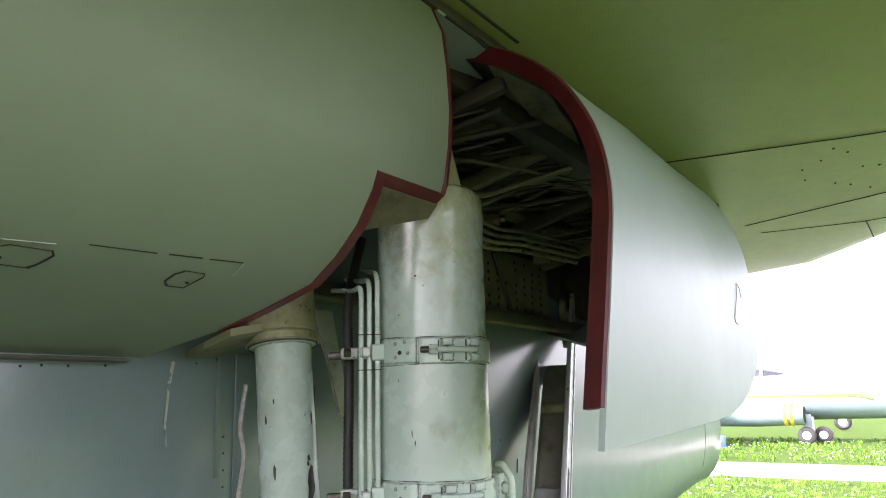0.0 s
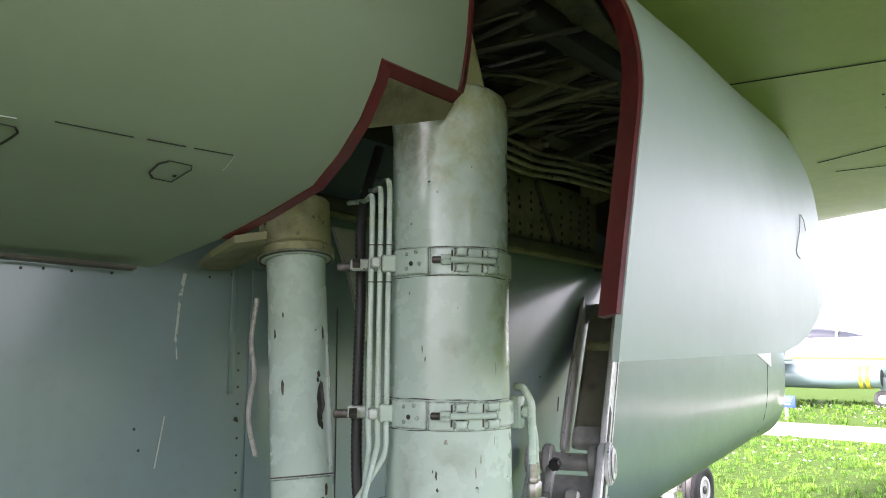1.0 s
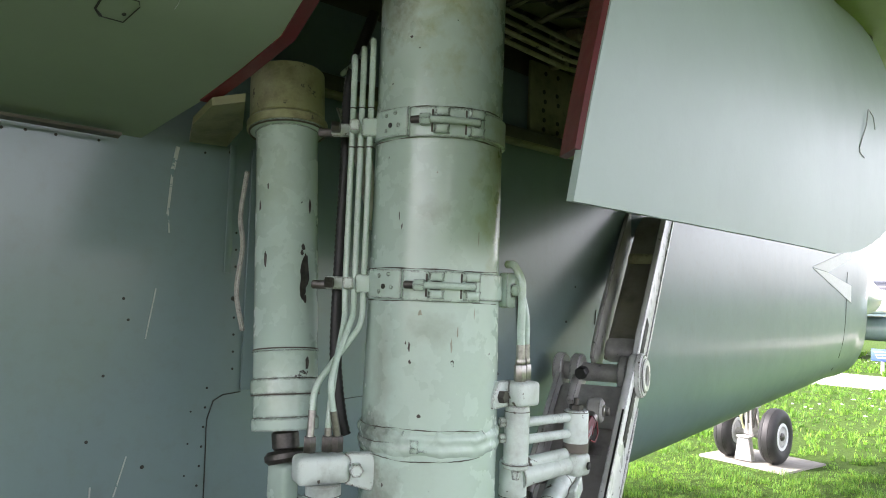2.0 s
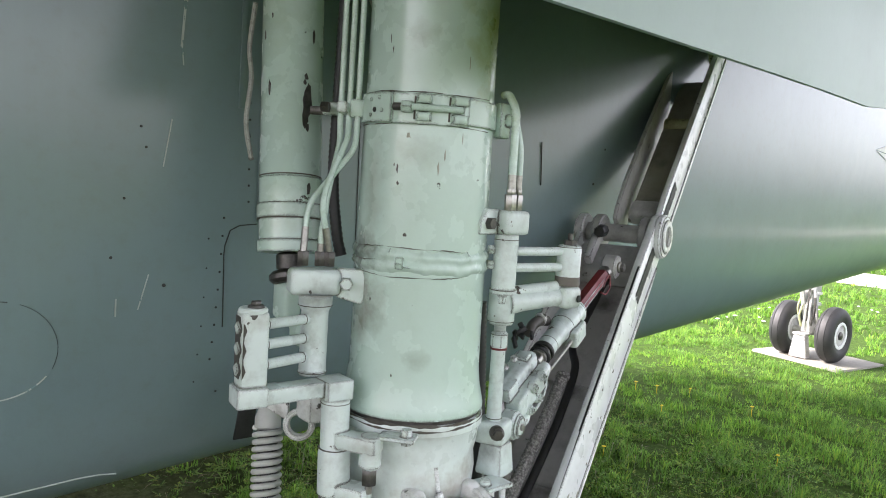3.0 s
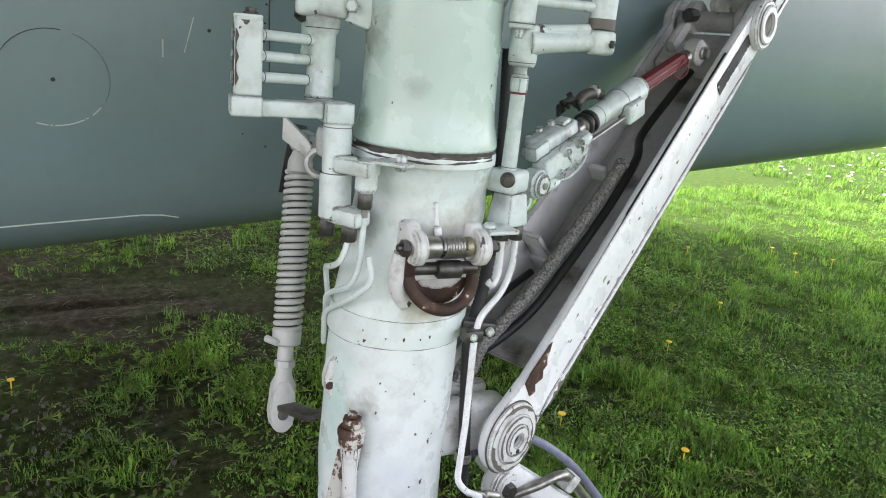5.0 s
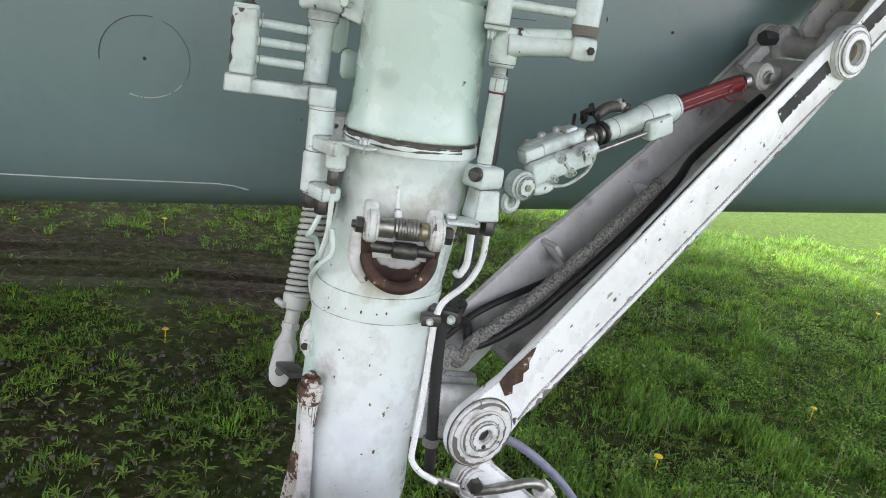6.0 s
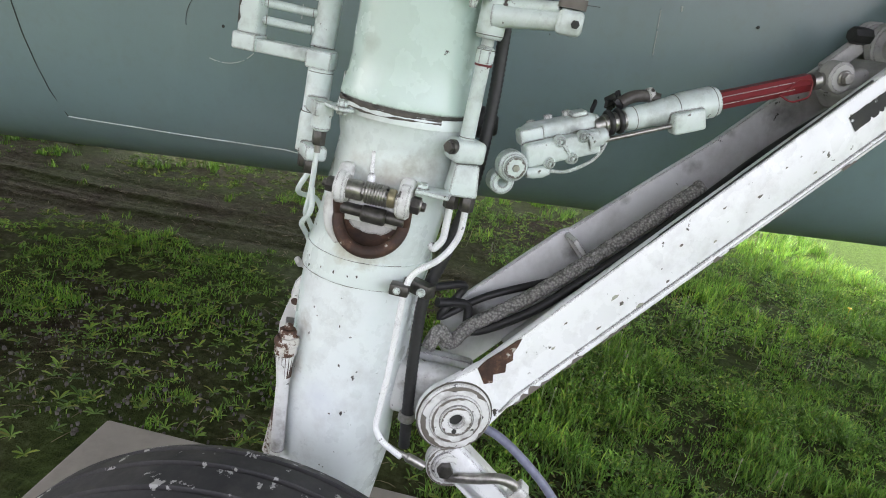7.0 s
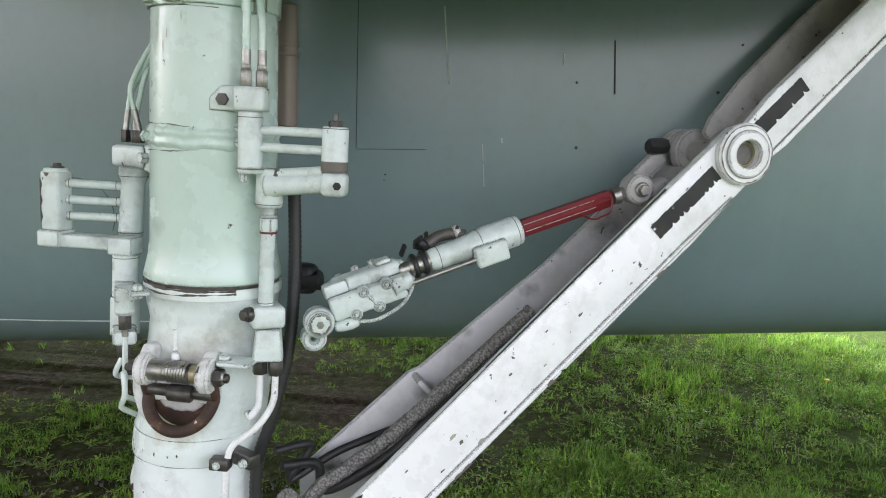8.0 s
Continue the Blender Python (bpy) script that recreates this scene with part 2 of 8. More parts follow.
WORN_WHITE = paint("worn_white_paint", (0.68, 0.69, 0.68), 0.38, 0.07, dirt=(0.12, 0.095, 0.07), dirt_amount=0.8, dirt_scale=22, chips=0.75, chip_scale=48, edges=1.4)
BRACKET = paint("grimy_mint_white_paint", (0.63, 0.71, 0.69), 0.30, 0.04, dirt=(0.16, 0.145, 0.12), dirt_amount=0.42, dirt_scale=30, chips=0.55, chip_colour=(0.07, 0.06, 0.05), chip_scale=46, fine_dirt=0.03, edges=1.8, stains_and_light=(
    ((-0.55, 1.11, 1.515), (0.05, 0.06, 0.03), OIL, 0.7), ((-0.44, 1.35, 1.605), (0.03, 0.05, 0.03), OIL, 0.75), ((-0.50, 1.14, 1.245), (0.06, 0.05, 0.03), OIL, 0.75), ((-0.52, 1.00, 1.50), (0.04, 0.04, 0.02), EARTHY, 0.6), ((-0.515, 1.10, 1.405), (0.05, 0.05, 0.018), OIL, 0.6),
    ((-0.45, 1.37, 1.29), (0.05, 0.05, 0.03), OIL, 0.65), ((-0.46, 1.372, 1.475), (0.04, 0.04, 0.022), OIL, 0.6), ((-0.43, 1.48, 1.51), (0.03, 0.03, 0.02), OIL, 0.5), ((-0.46, 1.151, 1.33), (0.04, 0.04, 0.03), EARTHY, 0.5), ((-0.555, 1.52, 1.36), (0.07, 0.09, 0.05), OIL, 0.6), ((-0.61, 1.66, 1.405), (0.06, 0.06, 0.045), OIL, 0.75), ((-0.515, 1.445, 1.29), (0.05, 0.05, 0.03), OIL, 0.7)))
SPRING = paint("pale_grey_spring_paint", (0.50, 0.51, 0.49), 0.40, 0.06, dirt=(0.12, 0.11, 0.09), dirt_amount=0.3, fine_dirt=0.05)
CHANNEL = paint("grimy_grey_white_paint", (0.46, 0.455, 0.445), 0.45, 0.12, dirt=(0.07, 0.06, 0.05), dirt_amount=0.7, chips=0.45, chip_scale=36, edges=1.0)
RIM_RED = paint("grimy_maroon_edge_paint", (0.135, 0.014, 0.018), 0.45, 0.2, dirt=(0.03, 0.015, 0.012), dirt_amount=0.6, dirt_scale=18, chips=0.35, chip_colour=(0.07, 0.06, 0.055), chip_scale=50)
RED = paint("dull_red_paint", (0.20, 0.018, 0.022), 0.42, 0.15, dirt=(0.06, 0.02, 0.02), dirt_amount=0.3)
WELL = paint("grimy_well_primer", (0.19, 0.195, 0.105), 0.55, 0.25, dirt=(0.02, 0.018, 0.012), dirt_amount=0.9)
# much darker than WELL: inner walls, roof, ledge, some beams and pipes
WELL_DARK = paint("dark_well_paint", (0.060, 0.060, 0.042), 0.5, 0.3, dirt=(0.012, 0.011, 0.01), dirt_amount=0.8)
RUBBER = paint("scuffed_tyre_rubber", (0.022, 0.022, 0.024), 0.65, 0.2, dirt=(0.13, 0.12, 0.11), dirt_amount=0.3, chips=1.15, chip_colour=(0.36, 0.36, 0.35))
CRACK = plain("dark_dirt_and_gap_line", (0.085, 0.078, 0.066), 0.8, 0, 0.3, 60, 0.1)
TYRE = plain("black_tyre_rubber", (0.018, 0.018, 0.019), 0.6, 0, 0.25, 30, 0.15)
HOSE = plain("black_hose_rubber", (0.018, 0.018, 0.019), 0.5, 0, 0.3, 80, 0.2)
STEEL = plain("dull_steel", (0.34, 0.33, 0.31), 0.38, 0.85, 0.3, 90, 0.2)
DARKSTEEL = plain("oily_steel", (0.09, 0.085, 0.08), 0.42, 0.7, 0.4, 70, 0.3)
BRASSY = plain("cadmium_plating", (0.34, 0.30, 0.2), 0.4, 0.6, 0.3, 70, 0.3)
OILY = paint("oily_grime", (0.075, 0.068, 0.06), 0.45, 0.3, dirt=(0.3, 0.29, 0.27), dirt_amount=0.5)
BARE = paint("bare_chipped_metal", (0.15, 0.135, 0.12), 0.55, 0.3, dirt=(0.05, 0.035, 0.025), dirt_amount=0.6, metal=0.2)
RUST = rusty("brown_rust_over_white")
RUST_FLAKED = rusty("rust_under_flaking_white_paint", 0.50)
BRAID = braid("braided_sleeve")
BLACK = paint("flaking_black_stencil", (0.014, 0.015, 0.015), 0.6, 0.2, dirt_amount=0.03, chips=1.0, chip_colour=(0.72, 0.74, 0.73))
LINE = plain("dark_panel_gap", (0.03, 0.033, 0.03), 0.8, 0, 0.3, 60, 0.1)
SCRATCH = paint("chalky_scratch", (0.42, 0.46, 0.45), 0.6, 0.2, dirt_amount=0.3, chips=1.6, chip_colour=(0.150, 0.235, 0.246), chip_scale=60)
SEALANT = paint("pale_sealant_bead", (0.42, 0.47, 0.46), 0.5, 0.1, dirt_amount=0.3, chips=0.7, chip_colour=(0.150, 0.235, 0.246), chip_scale=60)
BROWN = paint("brown_sleeve", (0.17, 0.135, 0.11), 0.5, 0.25, dirt_amount=0.4)
SCUFF = plain("brown_grey_scuff", (0.30, 0.31, 0.25), 0.5, 0, 0.2, 90, 0.1)
CONCRETE = paint("grey_concrete", (0.245, 0.232, 0.200), 0.9, 0.12, dirt=(0.12, 0.11, 0.09), dirt_amount=0.4)
PALEPATH = paint("pale_concrete_path", (0.48, 0.46, 0.42), 0.9, 0.1, dirt_amount=0.2)
YELLOW = plain("yellow_paint", (0.62, 0.48, 0.03), 0.5, 0, 0.1)
GLASS = plain("dark_canopy_glass", (0.03, 0.035, 0.045), 0.12, 0, 0.1)
BLUE = plain("blue_sign_board", (0.03, 0.07, 0.32), 0.5, 0, 0.1)
WHITE = plain("white_paint", (0.72, 0.74, 0.73), 0.45, 0, 0.06)
SOIL = soil_mat()
BLADE = blade_mat("grass_blades", (0.060, 0.148, 0.019), (0.205, 0.415, 0.058))
WEED = blade_mat("weed_leaves", (0.04, 0.09, 0.016), (0.19, 0.32, 0.06))
CLOVER = blade_mat("clover_leaves", (0.06, 0.15, 0.018), (0.195, 0.385, 0.058))
DANDELION = plain("yellow_petals", (0.75, 0.55, 0.02), 0.7, 0, 0.1)
PETAL = plain("white_petals", (0.8, 0.8, 0.78), 0.7, 0, 0.05)
STRAW = plain("dry_straw", (0.20, 0.17, 0.09), 0.8, 0, 0.4, 30, 0.1)
SEED = plain("pale_seed_heads", (0.26, 0.27, 0.17), 0.8, 0, 0.3, 30, 0.1)
STONE = plain("grey_gravel", (0.11, 0.10, 0.088), 0.9, 0, 0.6, 25, 0.4)

# ---------------------------------------------------------------- shapes
V = Vector


def mesh(name, verts, faces):
    me = bpy.data.meshes.new(name)
    me.from_pydata([tuple(v) for v in verts], [], faces)
    me.update()
    return me


def merge(*shapes):
    verts, faces = [], []
    for v, f in shapes:
        n = len(verts)
        verts += [tuple(p) for p in v]
        faces += [tuple(i + n for i in q) for q in f]
    return verts, faces


def frame_of(way, hint=(0, 0, 1)):
    d = V(way).normalized()
    a = d.cross(V(hint))
    if a.length < 1e-4:
        a = d.cross(V((1, 0, 0)))
    a.normalize()
    return d, a, d.cross(a).normalized()


def turned(p, q, profile, n=24, cap=True):
    """A turned solid from p to q: profile rows are (share of the length, radius)."""
    p, q = V(p), V(q)
    d, a, b = frame_of(q - p)
    verts, faces = [], []
    for s, r in profile:
        c = p + (q - p) * s
        verts += [c + (a * math.cos(2 * math.pi * i / n) + b * math.sin(2 * math.pi * i / n)) * r for i in range(n)]
    for k in range(len(profile) - 1):
        for i in range(n):
            j = (i + 1) % n
            faces.append((k * n + i, k * n + j, (k + 1) * n + j, (k + 1) * n + i))
    if cap:
        faces.append(tuple(range(n))[::-1])
        m = (len(profile) - 1) * n
        faces.append(tuple(range(m, m + n)))
    return verts, faces


def rod(p, q, r, n=16, edge=None):
    """A round bar with eased ends."""
    length = (V(q) - V(p)).length
    e = min(edge if edge is not None else r * 0.2, length * 0.3, r * 0.6)
    s = e / length
    return turned(p, q, [(0, r - e), (s, r), (1 - s, r), (1, r - e)], n)


def stack(cx, cy, rows, n=48):
    """An upright turned solid: rows are (z, radius) or (z, radius, dx, dy), from the top down."""
    verts, faces = [], []
    for row in rows:
        z, r = row[0], row[1]
        dx, dy = (row[2], row[3]) if len(row) > 2 else (0, 0)
        verts += [(cx + dx + r * math.cos(2 * math.pi * i / n), cy + dy + r * math.sin(2 * math.pi * i / n), z) for i in range(n)]
    for k in range(len(rows) - 1):
        for i in range(n):
            j = (i + 1) % n
            faces.append((k * n + i, (k + 1) * n + i, (k + 1) * n + j, k * n + j))
    faces.append(tuple(range(n)))
    m = (len(rows) - 1) * n
    faces.append(tuple(range(m, m + n))[::-1])
    return verts, faces


def smooth_line(points, steps=6):
    """Catmull-Rom through the points."""
    pts = [V(p) for p in points]
    ext = [pts[0] * 2 - pts[1]] + pts + [pts[-1] * 2 - pts[-2]]
    out = []
    for i in range(1, len(ext) - 2):
        p0, p1, p2, p3 = ext[i - 1:i + 3]
        for k in range(steps):
            t = k / steps
            out.append(0.5 * ((2 * p1) + (p2 - p0) * t + (2 * p0 - 5 * p1 + 4 * p2 - p3) * t * t + (3 * p1 - p0 - 3 * p2 + p3) * t ** 3))
    return out + [pts[-1]]


def bent(points, radius=0.018, steps=5):
    """A line with its corners rounded, as a bent pipe."""
    pts = [V(p) for p in points]
    out = [pts[0]]
    for a, c, b in zip(pts, pts[1:], pts[2:]):
        u, w = (a - c), (b - c)
        k = min(radius, u.length * 0.45, w.length * 0.45)
        s, e = c + u.normalized() * k, c + w.normalized() * k
        for i in range(steps + 1):
            t = i / steps
            out.append((1 - t) ** 2 * s + 2 * t * (1 - t) * c + t * t * e)
    return out + [pts[-1]]


def tube(line, r, n=10, ripple=0.0):
    """A round tube along a line; ripple: depth of rings, one every second point."""
    pts = [V(p) for p in line]
    verts, faces = [], []
    ref = None
    for i, p in enumerate(pts):
        d = (pts[min(i + 1, len(pts) - 1)] - pts[max(i - 1, 0)]).normalized()
        if ref is None:
            _, ref, _ = frame_of(d)
        a = (ref - d * ref.dot(d)).normalized()
        ref = a
        b = d.cross(a)
        rr = r - (ripple if i % 2 else 0)
        verts += [p + (a * math.cos(2 * math.pi * k / n) + b * math.sin(2 * math.pi * k / n)) * rr for k in range(n)]
    for i in range(len(pts) - 1):
        for k in range(n):
            j = (k + 1) % n
            faces.append((i * n + k, i * n + j, (i + 1) * n + j, (i + 1) * n + k))
    faces.append(tuple(range(n))[::-1])
    m = (len(pts) - 1) * n
    faces.append(tuple(range(m, m + n)))
    return verts, faces


def along(p, q, step):
    p, q = V(p), V(q)
    n = max(2, int((q - p).length / step))
    return [p + (q - p) * i / n for i in range(n + 1)]


def resample(line, step):
    out, rest = [V(line[0])], 0.0
    for a, b in zip(line, line[1:]):
        a, b = V(a), V(b)
        length = (b - a).length
        if length < 1e-7:
            continue
        pos = step - rest
        while pos <= length:
            out.append(a + (b - a) * pos / length)
            pos += step
        rest = length - (pos - step)
    return out


def block(centre, size, axes=None, bevel=0.003, segments=2, taper=None):
    """A bevelled block. axes: three unit vectors, else the world's. taper: share of the x, y size at its top."""
    bm = bmesh.new()
    bmesh.ops.create_cube(bm, size=1)
    for v in bm.verts:
        v.co = V((v.co.x * size[0], v.co.y * size[1], v.co.z * size[2]))
        if taper and v.co.z > 0:
            v.co.x *= taper
            v.co.y *= taper
    if bevel:
        bmesh.ops.bevel(bm, geom=bm.edges[:], offset=min(bevel, min(size) * 0.4), segments=segments, affect='EDGES', profile=0.5)
    bm.verts.ensure_lookup_table()
    ax = [V(a) for a in axes] if axes else [V((1, 0, 0)), V((0, 1, 0)), V((0, 0, 1))]
    c = V(centre)
    verts = [c + ax[0] * v.co.x + ax[1] * v.co.y + ax[2] * v.co.z for v in bm.verts]
    faces = [tuple(v.index for v in f.verts) for f in bm.faces]
    bm.free()
    return verts, faces


def prism(outline, way, depth, origin, a, b, bevel=0.003):
    """An outline (2D, in the axes a and b from origin) pushed along way by depth, with eased edges."""
    bm = bmesh.new()
    o, a, b, w = V(origin), V(a), V(b), V(way).normalized()
    low = [bm.verts.new(o + a * x + b * y) for x, y in outline]
    face = bm.faces.new(low)
    ret = bmesh.ops.extrude_face_region(bm, geom=[face])
    for v in ret["geom"]:
        if isinstance(v, bmesh.types.BMVert):
            v.co += w * depth
    bmesh.ops.recalc_face_normals(bm, faces=bm.faces[:])
    if bevel:
        edges = [e for e in bm.edges if len(e.link_faces) == 2 and e.calc_face_angle(0) > 0.5]
        bmesh.ops.bevel(bm, geom=edges, offset=bevel, segments=2, affect='EDGES', profile=0.5)
    bm.verts.index_update()
    verts = [v.co.copy() for v in bm.verts]
    faces = [tuple(v.index for v in f.verts) for f in bm.faces]
    bm.free()
    return verts, faces


def hexnut(p, q, r):
    length = (V(q) - V(p)).length
    s = min(0.12, 0.0012 / length)
    return turned(p, q, [(0, r * 0.9), (s, r), (1 - s, r), (1, r * 0.9)], 6)


def grid_faces(rows, cols, closed=False):
    faces = []
    for i in range(rows - 1):
        for j in range(cols if closed else cols - 1):
            k = (j + 1) % cols
            faces.append((i * cols + j, i * cols + k, (i + 1) * cols + k, (i + 1) * cols + j))
    return faces


def skin(rows, thick, flip=False):
    """A curved sheet from rows of points, with thickness to its inner side and closed rims."""
    n, m = len(rows), len(rows[0])
    P = np.array([[tuple(p) for p in r] for r in rows], float)
    du = np.gradient(P, axis=0)
    dv = np.gradient(P, axis=1)
    N = np.cross(du, dv)
    N /= np.maximum(np.linalg.norm(N, axis=2, keepdims=True), 1e-9)
    if flip:
        N = -N
    Q = P - N * thick
    verts = [tuple(p) for p in P.reshape(-1, 3)] + [tuple(p) for p in Q.reshape(-1, 3)]
    f = grid_faces(n, m)
    k = n * m
    outer = [q[::-1] for q in f] if flip else f
    inner = [tuple(i + k for i in q[::-1]) for q in outer]
    faces = outer + inner
    rim = [i * m for i in range(n)] + [(n - 1) * m + j for j in range(1, m)] + [i * m + m - 1 for i in range(n - 2, -1, -1)] + [j for j in range(m - 2, 0, -1)]
    for a, b in zip(rim, rim[1:] + rim[:1]):
        faces.append((a, b, b + k, a + k) if flip else (b, a, a + k, b + k))
    return verts, faces


def part(name, shape, material, parent=None, label="", smooth=40):
    """ONE mesh object, under a thing or a part."""
    verts, faces = shape
    me = mesh(name, verts, faces)
    bm = bmesh.new()
    bm.from_mesh(me)
    bmesh.ops.recalc_face_normals(bm, faces=bm.faces[:])
    bm.to_mesh(me)
    bm.free()
    me.materials.append(material)
    if smooth:
        me.shade_smooth()
        me.set_sharp_from_angle(angle=radians(smooth))
    ob = new(name, me)
    if parent is not None:
        ob.parent = parent
        ob.matrix_parent_inverse = base_of(parent).inverted()
    if label:
        tagged(ob, label)
    return ob


def ring(c, axis, r_in, r_out, depth, n=40, ease=0.004):
    c, a = V(c), V(axis).normalized()
    return turned(c, c + a * depth, [(0, r_in), (0, r_out - ease), (ease / depth, r_out), (1 - ease / depth, r_out), (1, r_out - ease), (1, r_in + ease * 0.5), (1 - ease / depth, r_in), (0, r_in)], n, cap=False)


BASES = {}


def base_of(ob):
    return BASES.get(ob.name, Matrix.Identity(4))


def thing(name, at, label, category, group="", kind=""):
    ob = new(name)
    ob.empty_display_size = 0.1
    ob.location = at
    BASES[ob.name] = Matrix.Translation(at)
    return tagged(ob, label, category, group, kind)

# ---------------------------------------------------------------- ground


def ground_z(x, y):
    z = 0.012 * math.sin(x * 1.7 + 0.6) * math.cos(y * 1.3) - 0.012
    # wheel ruts in the bare soil beside the nacelle
    bare = math.exp(-((x + 3.62) / 0.5) ** 4) * max(0.0, min(1.0, (2.2 - y) / 1.2)) * max(0.0, min(1.0, (y + 3.2) / 0.6))
    u = x + 0.10 * y + 0.03 * math.sin(1.7 * y)
    return z + bare * (0.009 * math.sin(17 * u) + 0.004 * math.sin(41 * u + 1.5 * math.sin(2.3 * y)) + 0.0025 * math.sin(73 * u + 2.0 * math.sin(3.1 * y + 1)) - 0.012)


def build_ground():
    bm_v, bm_f = [], []
    xs = [-900, -300, -100, -40, -20, -12] + sorted(set([-9 + 0.5 * i for i in range(31)] + [round(-4.4 + 0.02 * i, 3) for i in range(80)])) + [12, 30, 100, 300, 900]
    ys = [-900, -300, -100, -30, -10] + sorted(set([-5 + 0.5 * i for i in range(45)] + [round(-3.2 + 0.1 * i, 3) for i in range(56)])) + [22, 30, 45, 80, 160, 400, 1200]
    for y in ys:
        for x in xs:
            near = abs(x) < 10 and -6 < y < 20
            bm_v.append((x, y, ground_z(x, y) if near else -0.012))
    bm_f = grid_faces(len(ys), len(xs))
    tagged(part("ground", (bm_v, bm_f), SOIL, smooth=60), "shaded patchy turf with bare soil below the aircraft", "ground", kind="structure")
    path_v, path_f = block((0, 20.9, -0.02), (400, 3.6, 0.06), bevel=0.01)
    tagged(part("pavement", (path_v, path_f), PALEPATH), "pale concrete footpath across the lawn", "footpath", kind="structure")


build_ground()


def slab(name, x0, x1, y0, y1, z, label):
    """A cast slab with worn, eased edges, set into the turf."""
    shape = block(((x0 + x1) / 2, (y0 + y1) / 2, z - 0.06), (x1 - x0, y1 - y0, 0.12), bevel=0.012, segments=3)
    return tagged(part(name, shape, CONCRETE), label, "concrete pad")


slab("concrete_pad", -1.37, 0.35, 0.325, 1.62, 0.035, "grey concrete pad under the main wheel, set in grass")
pad = prism([(-4.00, 8.80), (-2.96, 8.66), (-2.85, 9.55), (-3.90, 9.68)], (0, 0, -1), 0.10, (0, 0, 0.018), (1, 0, 0), (0, 1, 0), 0.01)
tagged(part("concrete_pad", pad, CONCRETE), "grey concrete pad under the twin nose wheels", "concrete pad")

# ---------------------------------------------------------------- aircraft
jet = thing("jet_aircraft", (-3.25, 1.2, 0), "parked grey-green jet aircraft standing on its landing gear", "aircraft")


def nacelle_bottom(y):
    return 0.963 + 0.0915 * (y - 0.3)


def nacelle_section(y, side=1, n=56):
    """Rounded-box section of the engine nacelle at y; outer wall nearly flat."""
    front = min(1.0, max(0.0, (y - 1.8) / 3.0))
    x_out, x_in = -0.925 - 0.11 * front ** 1.2, -2.35
    lo, hi = nacelle_bottom(y), 2.55
    cx, hx, cz, hz = (x_out + x_in) / 2, (x_out - x_in) / 2, (lo + hi) / 2, (hi - lo) / 2
    pts = []
    for i in range(n):
        a = 2 * math.pi * i / n
        c, s = math.cos(a), math.sin(a)
        e = 2 / 4.6
        x = cx + hx * math.copysign(abs(c) ** e, c)
        z = cz + hz * math.copysign(abs(s) ** e, s)
        if side < 0:
            x = -6.5 - x
        pts.append((x, y, z))
    return pts


def build_nacelle(side):
    ys = [-7.0, -5, -3.5, -2.5, -1.6, -0.8, -0.2, 0.3, 0.8, 1.2, 1.6, 2.0, 2.4, 2.8, 3.2, 3.6, 4.0, 4.3, 4.55, 4.68]
    rows = [nacelle_section(y, side) for y in ys]
    # raked inlet lip, rolled inwards
    lip = []
    for k, (dy, s) in enumerate(((0.16, 0.995), (0.22, 0.975), (0.20, 0.95), (0.0, 0.93), (-1.6, 0.90))):
        r = nacelle_section(4.68, side)
        cx = sum(p[0] for p in r) / len(r)
        cz = sum(p[2] for p in r) / len(r)
        lip.append([(cx + (x - cx) * s, 4.68 + dy + (z - cz) * 0.12 * min(1, k), cz + (z - cz) * s) for x, y, z in r])
    rows += lip
    m = len(rows[0])
    verts = [p for r in rows for p in r]
    faces = grid_faces(len(rows), m, True)
    faces.append(tuple(range(m)))
    faces.append(tuple(range((len(rows) - 1) * m, len(rows) * m))[::-1])
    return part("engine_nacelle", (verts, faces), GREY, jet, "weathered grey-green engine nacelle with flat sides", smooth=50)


nacelle = build_nacelle(1)
build_nacelle(-1)

# body between the nacelles and forebody with nose
deck = block((-3.25, -1.0, 2.45), (2.2, 10.5, 0.5), bevel=0.12, segments=4)
part("fuselage_deck", deck, GREY, jet)


def build_forebody():
    rows, n = [], 32
    for y, rx, rz, cz in ((2.5, 0.72, 0.75, 2.35), (4, 0.78, 0.85, 2.35), (6, 0.78, 0.9, 2.3), (8, 0.72, 0.8, 2.2), (9.5, 0.6, 0.66, 2.1), (11, 0.42, 0.46, 2.0), (12.3, 0.2, 0.22, 1.95), (12.9, 0.03, 0.03, 1.93)):
        rows.append([(-3.25 + rx * math.cos(2 * math.pi * i / n), y, cz + rz * math.sin(2 * math.pi * i / n)) for i in range(n)])
    verts = [p for r in rows for p in r]
    faces = grid_faces(len(rows), n, True) + [tuple(range(n)), tuple(range((len(rows) - 1) * n, len(rows) * n))[::-1]]
    part("forebody", (verts, faces), GREY, jet, smooth=50)


build_forebody()


